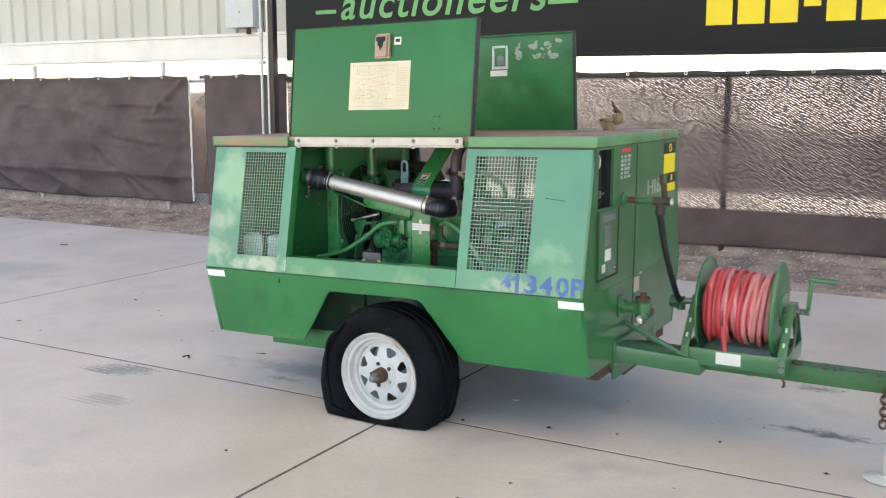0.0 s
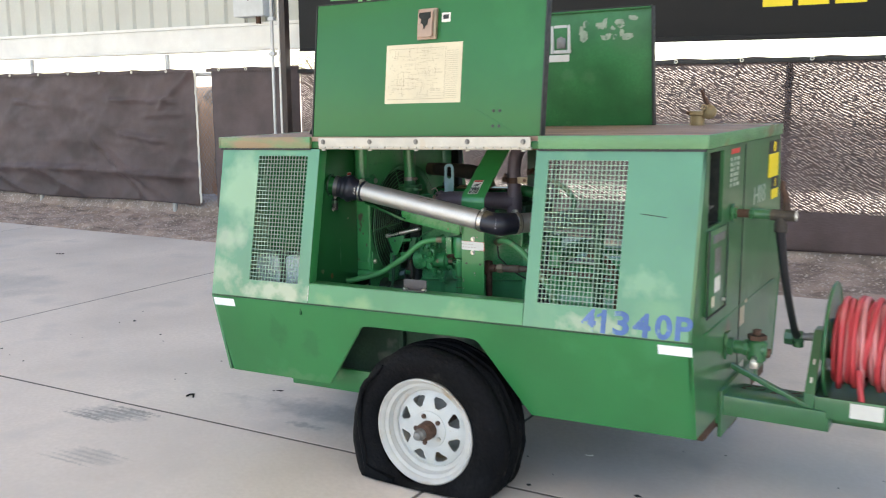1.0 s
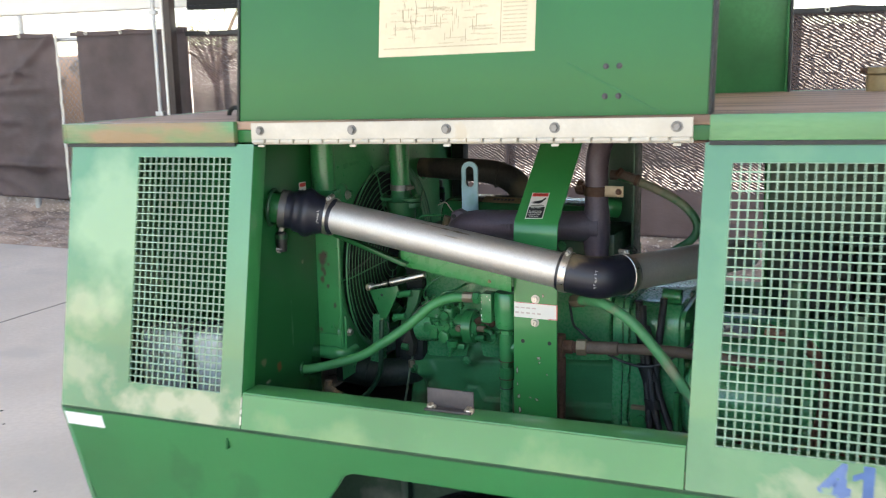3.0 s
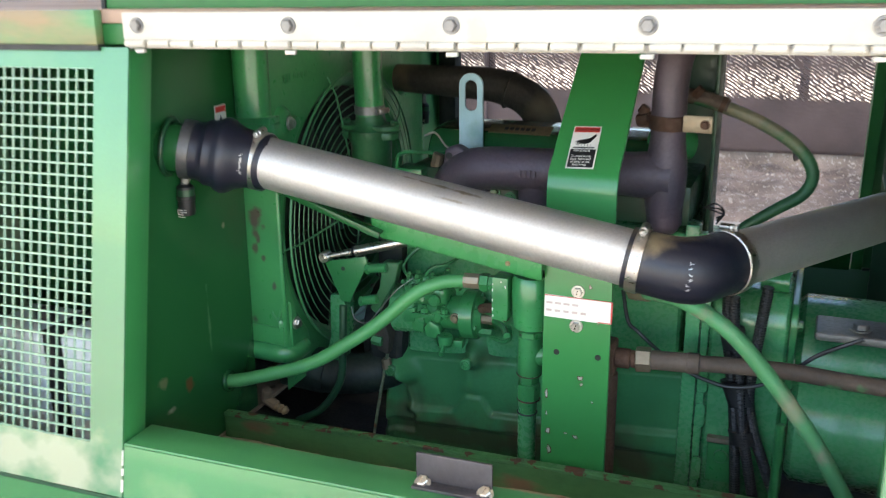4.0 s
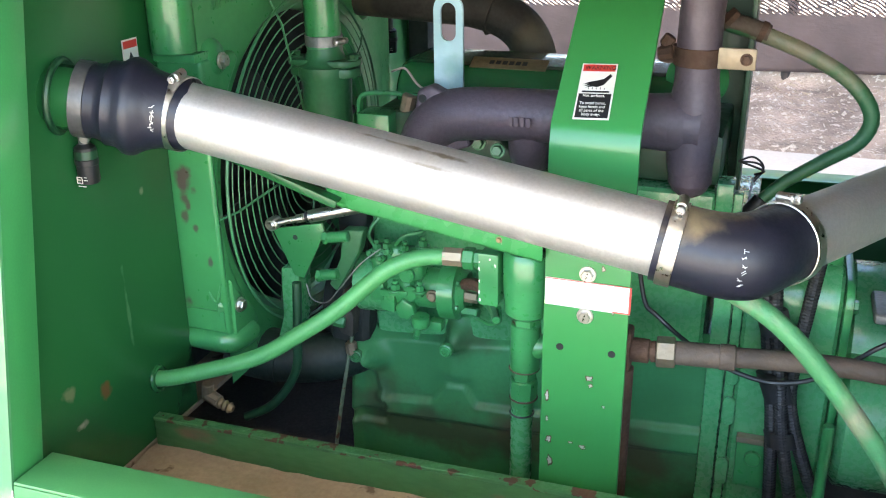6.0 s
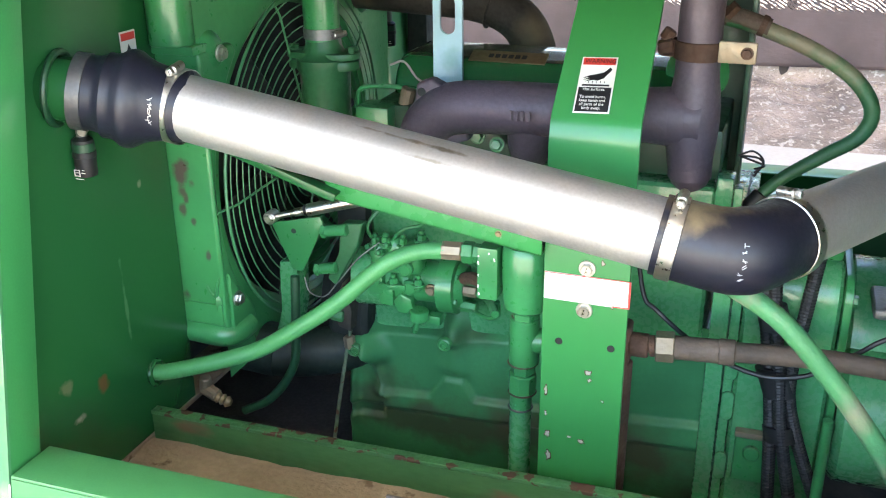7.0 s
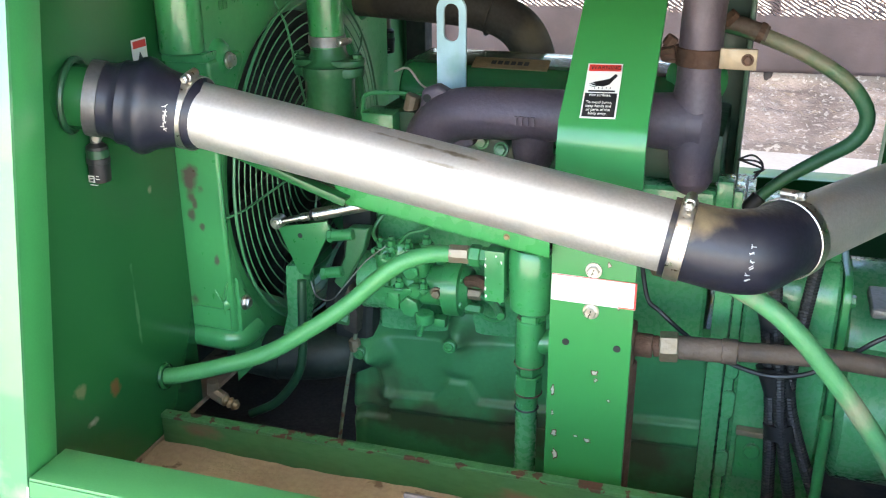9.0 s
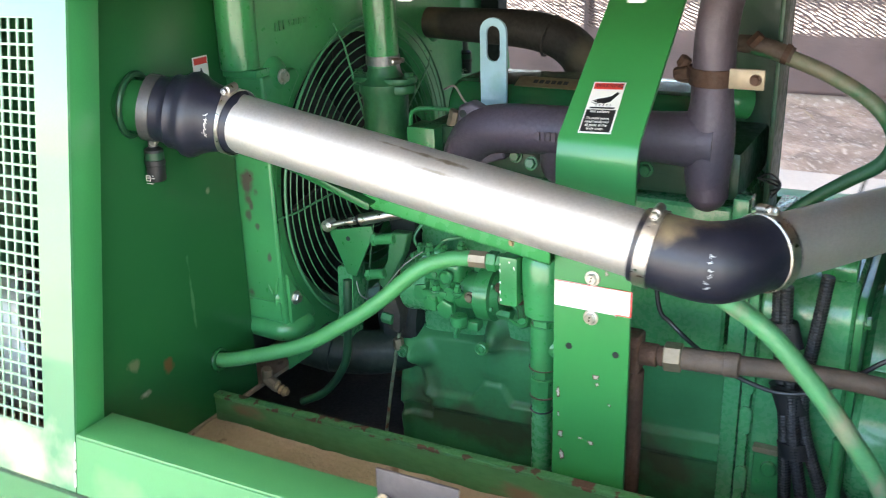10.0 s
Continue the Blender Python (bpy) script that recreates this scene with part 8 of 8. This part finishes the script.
jack = thing("jack_stand", (2.07, 0.26, 0.0), "white jack stand foot under the drawbar", "jack stand")
part("foot", lathe([(0, 0.075), (0.004, 0.085), (0.012, 0.072), (0.014, 0.03), (0.02, 0.028)], (2.13, 0.25, 0.001), (2.13, 0.25, 0.1), 28), M_WHITE, jack)
part("leg", cyl((2.145, 0.25, 0.015), (2.145, 0.25, 0.60), 0.024), M_WHITE, jack)
part("mount", box(2.12, 2.18, 0.27, 0.535, 0.28, 0.345, 0.004), M_RUSTY, jack)
chain = thing("safety_chain", (2.09, 0.5, 0.15), "rusty safety chain hanging from the drawbar", "chain")
for k in range(6):
    part("link", turned(torus((0, 0, 0), (0, 1, 0) if k % 2 else (1, 0, 0), 0.014, 0.0042, 16, 6), Matrix.Translation((2.085 + 0.003 * (k % 2), 0.50, 0.272 - 0.026 * k)) @ Matrix.Diagonal((1, 1, 1.35, 1))), M_RUSTY, chain)

# ---- hose reel on the drawbar ----
reel = thing("hose_reel", (1.48, 0.60, 0.36), "green steel hose reel wound with faded red air hose", "hose reel")
RC = Vector((1.48, 0.61, 0.557))
base = part("base_frame", join(box(1.258, 1.706, 0.420, 0.428, 0.312, 0.388, 0.002), box(1.258, 1.706, 0.80, 0.808, 0.312, 0.388, 0.002), box(1.258, 1.270, 0.428, 0.80, 0.312, 0.388, 0.002), box(1.694, 1.706, 0.428, 0.80, 0.312, 0.388, 0.002), box(1.270, 1.694, 0.428, 0.80, 0.345, 0.351, 0)), M_FRONT, reel)
part("label", plate(1.412, 1.519, 0.327, 0.380, facing((0, 0.4195, 0))), M_LABEL, base)
# bent flat-bar legs up to the bearings, with slots
for x, w in ((1.259, 0.034), (1.672, 0.034)):
    leg = prism([(0.412, 0.312), (0.412, 0.395), (0.555, 0.575), (0.575, 0.592), (0.645, 0.592), (0.665, 0.575), (0.800, 0.395), (0.808, 0.388), (0.795, 0.388), (0.655, 0.562), (0.635, 0.580), (0.585, 0.580), (0.565, 0.562), (0.4195, 0.385), (0.4195, 0.312)], "yz", x, x + w, 0.001)
    post = part("side_support", leg, M_FRONT, reel)
    part("bearing", cyl((x + w * 0.2, RC.y, RC.z), (x + w * 0.9, RC.y, RC.z), 0.028, seg=20), M_DULLSTEEL, post)
    part("bearing_plate", prism([(0.575, 0.585), (0.645, 0.585), (0.66, 0.54), (0.64, 0.52), (0.58, 0.52), (0.56, 0.54)], "yz", x + w * 0.3, x + w * 0.45, 0.002), M_FRONT, post)
    # white plates stand for the light showing through the slots
    for k in range(2):
        y = 0.445 + 0.045 * k
        part("lit_slot_plate", turned(box(-0.004, 0.004, -0.011, 0.011, 0, 0.0006, 0), Matrix.Translation((x + w * 0.5, y - 0.0012, 0.395 + (y - 0.412) * 1.259 + 0.0012)) @ Matrix.Rotation(radians(51.5), 4, "X")), M_LABEL, post)
for z in (0.365, 0.335):
    bolt(reel, (1.689, 0.412, z), (0, -1, 0), 0.009, M_DULLSTEEL)
part("ratchet_arm", prism([(0.50, 0.40), (0.56, 0.395), (0.62, 0.47), (0.60, 0.53), (0.575, 0.53), (0.59, 0.475)], "yz", 1.708, 1.714, 0.002), M_DARKSTEEL, reel)
part("clevis", tube([(1.70, 0.41, 0.30), (1.705, 0.41, 0.28), (1.70, 0.41, 0.265)], 0.006, seg=8), M_RUSTY, reel)
part("drum", cyl((1.30, RC.y, RC.z), (1.655, RC.y, RC.z), 0.075), M_FRONT, reel)
for x, tilt in ((1.318, -1), (1.634, 1)):
    fl = part("flange", lathe([(0, 0.035), (0.012, 0.05), (0.016, 0.12), (0.006, 0.15), (0.008, 0.205), (0.003, 0.210), (-0.004, 0.207), (0.0, 0.200), (-0.002, 0.15), (0.010, 0.11), (0.004, 0.03)], (x, RC.y, RC.z), (x + tilt, RC.y, RC.z), 48), M_FRONT, reel, "", 50)
    part("rolled_rim", torus((x, RC.y, RC.z), (1, 0, 0), 0.208, 0.006, 56, 8), M_FRONT, fl)
part("axle", cyl((1.235, RC.y, RC.z), (1.76, RC.y, RC.z), 0.014), M_DULLSTEEL, reel)
part("crank", tube([(1.705, RC.y, RC.z), (1.745, RC.y - 0.01, RC.z), (1.756, RC.y - 0.012, RC.z + 0.012), (1.760, RC.y - 0.012, RC.z + 0.08), (1.764, RC.y - 0.012, RC.z + 0.142)], 0.010, seg=10, straight=True), M_FRONT, reel)
part("handle", cyl((1.757, RC.y - 0.012, RC.z + 0.148), (1.868, RC.y - 0.012, RC.z + 0.144), 0.0115, seg=14), M_FRONT, reel)
part("grip_screw", cyl((1.735, RC.y - 0.03, RC.z), (1.735, RC.y + 0.03, RC.z), 0.008, seg=8), M_DULLSTEEL, reel)
hose = part("hose", cyl((1.332, RC.y, RC.z), (1.620, RC.y, RC.z), 0.126, seg=40), M_REDHOSE, reel, "faded red rubber air hose")
hr = random.Random(11)


def coil(x, radius, lean, sway, k):
    pts = []
    for j in range(29):
        a = 2 * math.pi * j / 28
        wob = 0.003 * math.sin(3 * a + k)
        sag = 0.014 * max(0, -math.sin(a)) * (0.6 + 0.5 * math.sin(k * 1.7))
        pts.append((x + lean * math.sin(a + 0.4) + sway * math.sin(2 * a + k), RC.y + (radius + wob) * math.cos(a), RC.z + (radius + wob) * math.sin(a) - sag))
    pts[-1] = pts[0]
    part("coil", tube(pts, 0.0102, seg=10, straight=True), M_REDHOSE if (k * 5) % 7 in (1, 4) or k in (0, 1, 20, 21, 22) else M_PINKHOSE, hose, "", 60)


for k in range(15):
    coil(1.345 + 0.0190 * k + hr.uniform(-0.002, 0.002), 0.136 + hr.uniform(-0.003, 0.004), hr.uniform(-0.006, 0.010), 0.003, k)
for k in range(11):
    coil(1.362 + 0.0230 * k + hr.uniform(-0.005, 0.005), 0.150 + hr.uniform(-0.004, 0.008), hr.uniform(-0.012, 0.034), hr.uniform(-0.007, 0.007), k + 20)
part("hose_tail", tube([(1.428, 0.462, 0.49), (1.434, 0.448, 0.45), (1.442, 0.438, 0.41), (1.448, 0.434, 0.372)], 0.0105, seg=10), M_REDHOSE, hose, "bright red hose end")
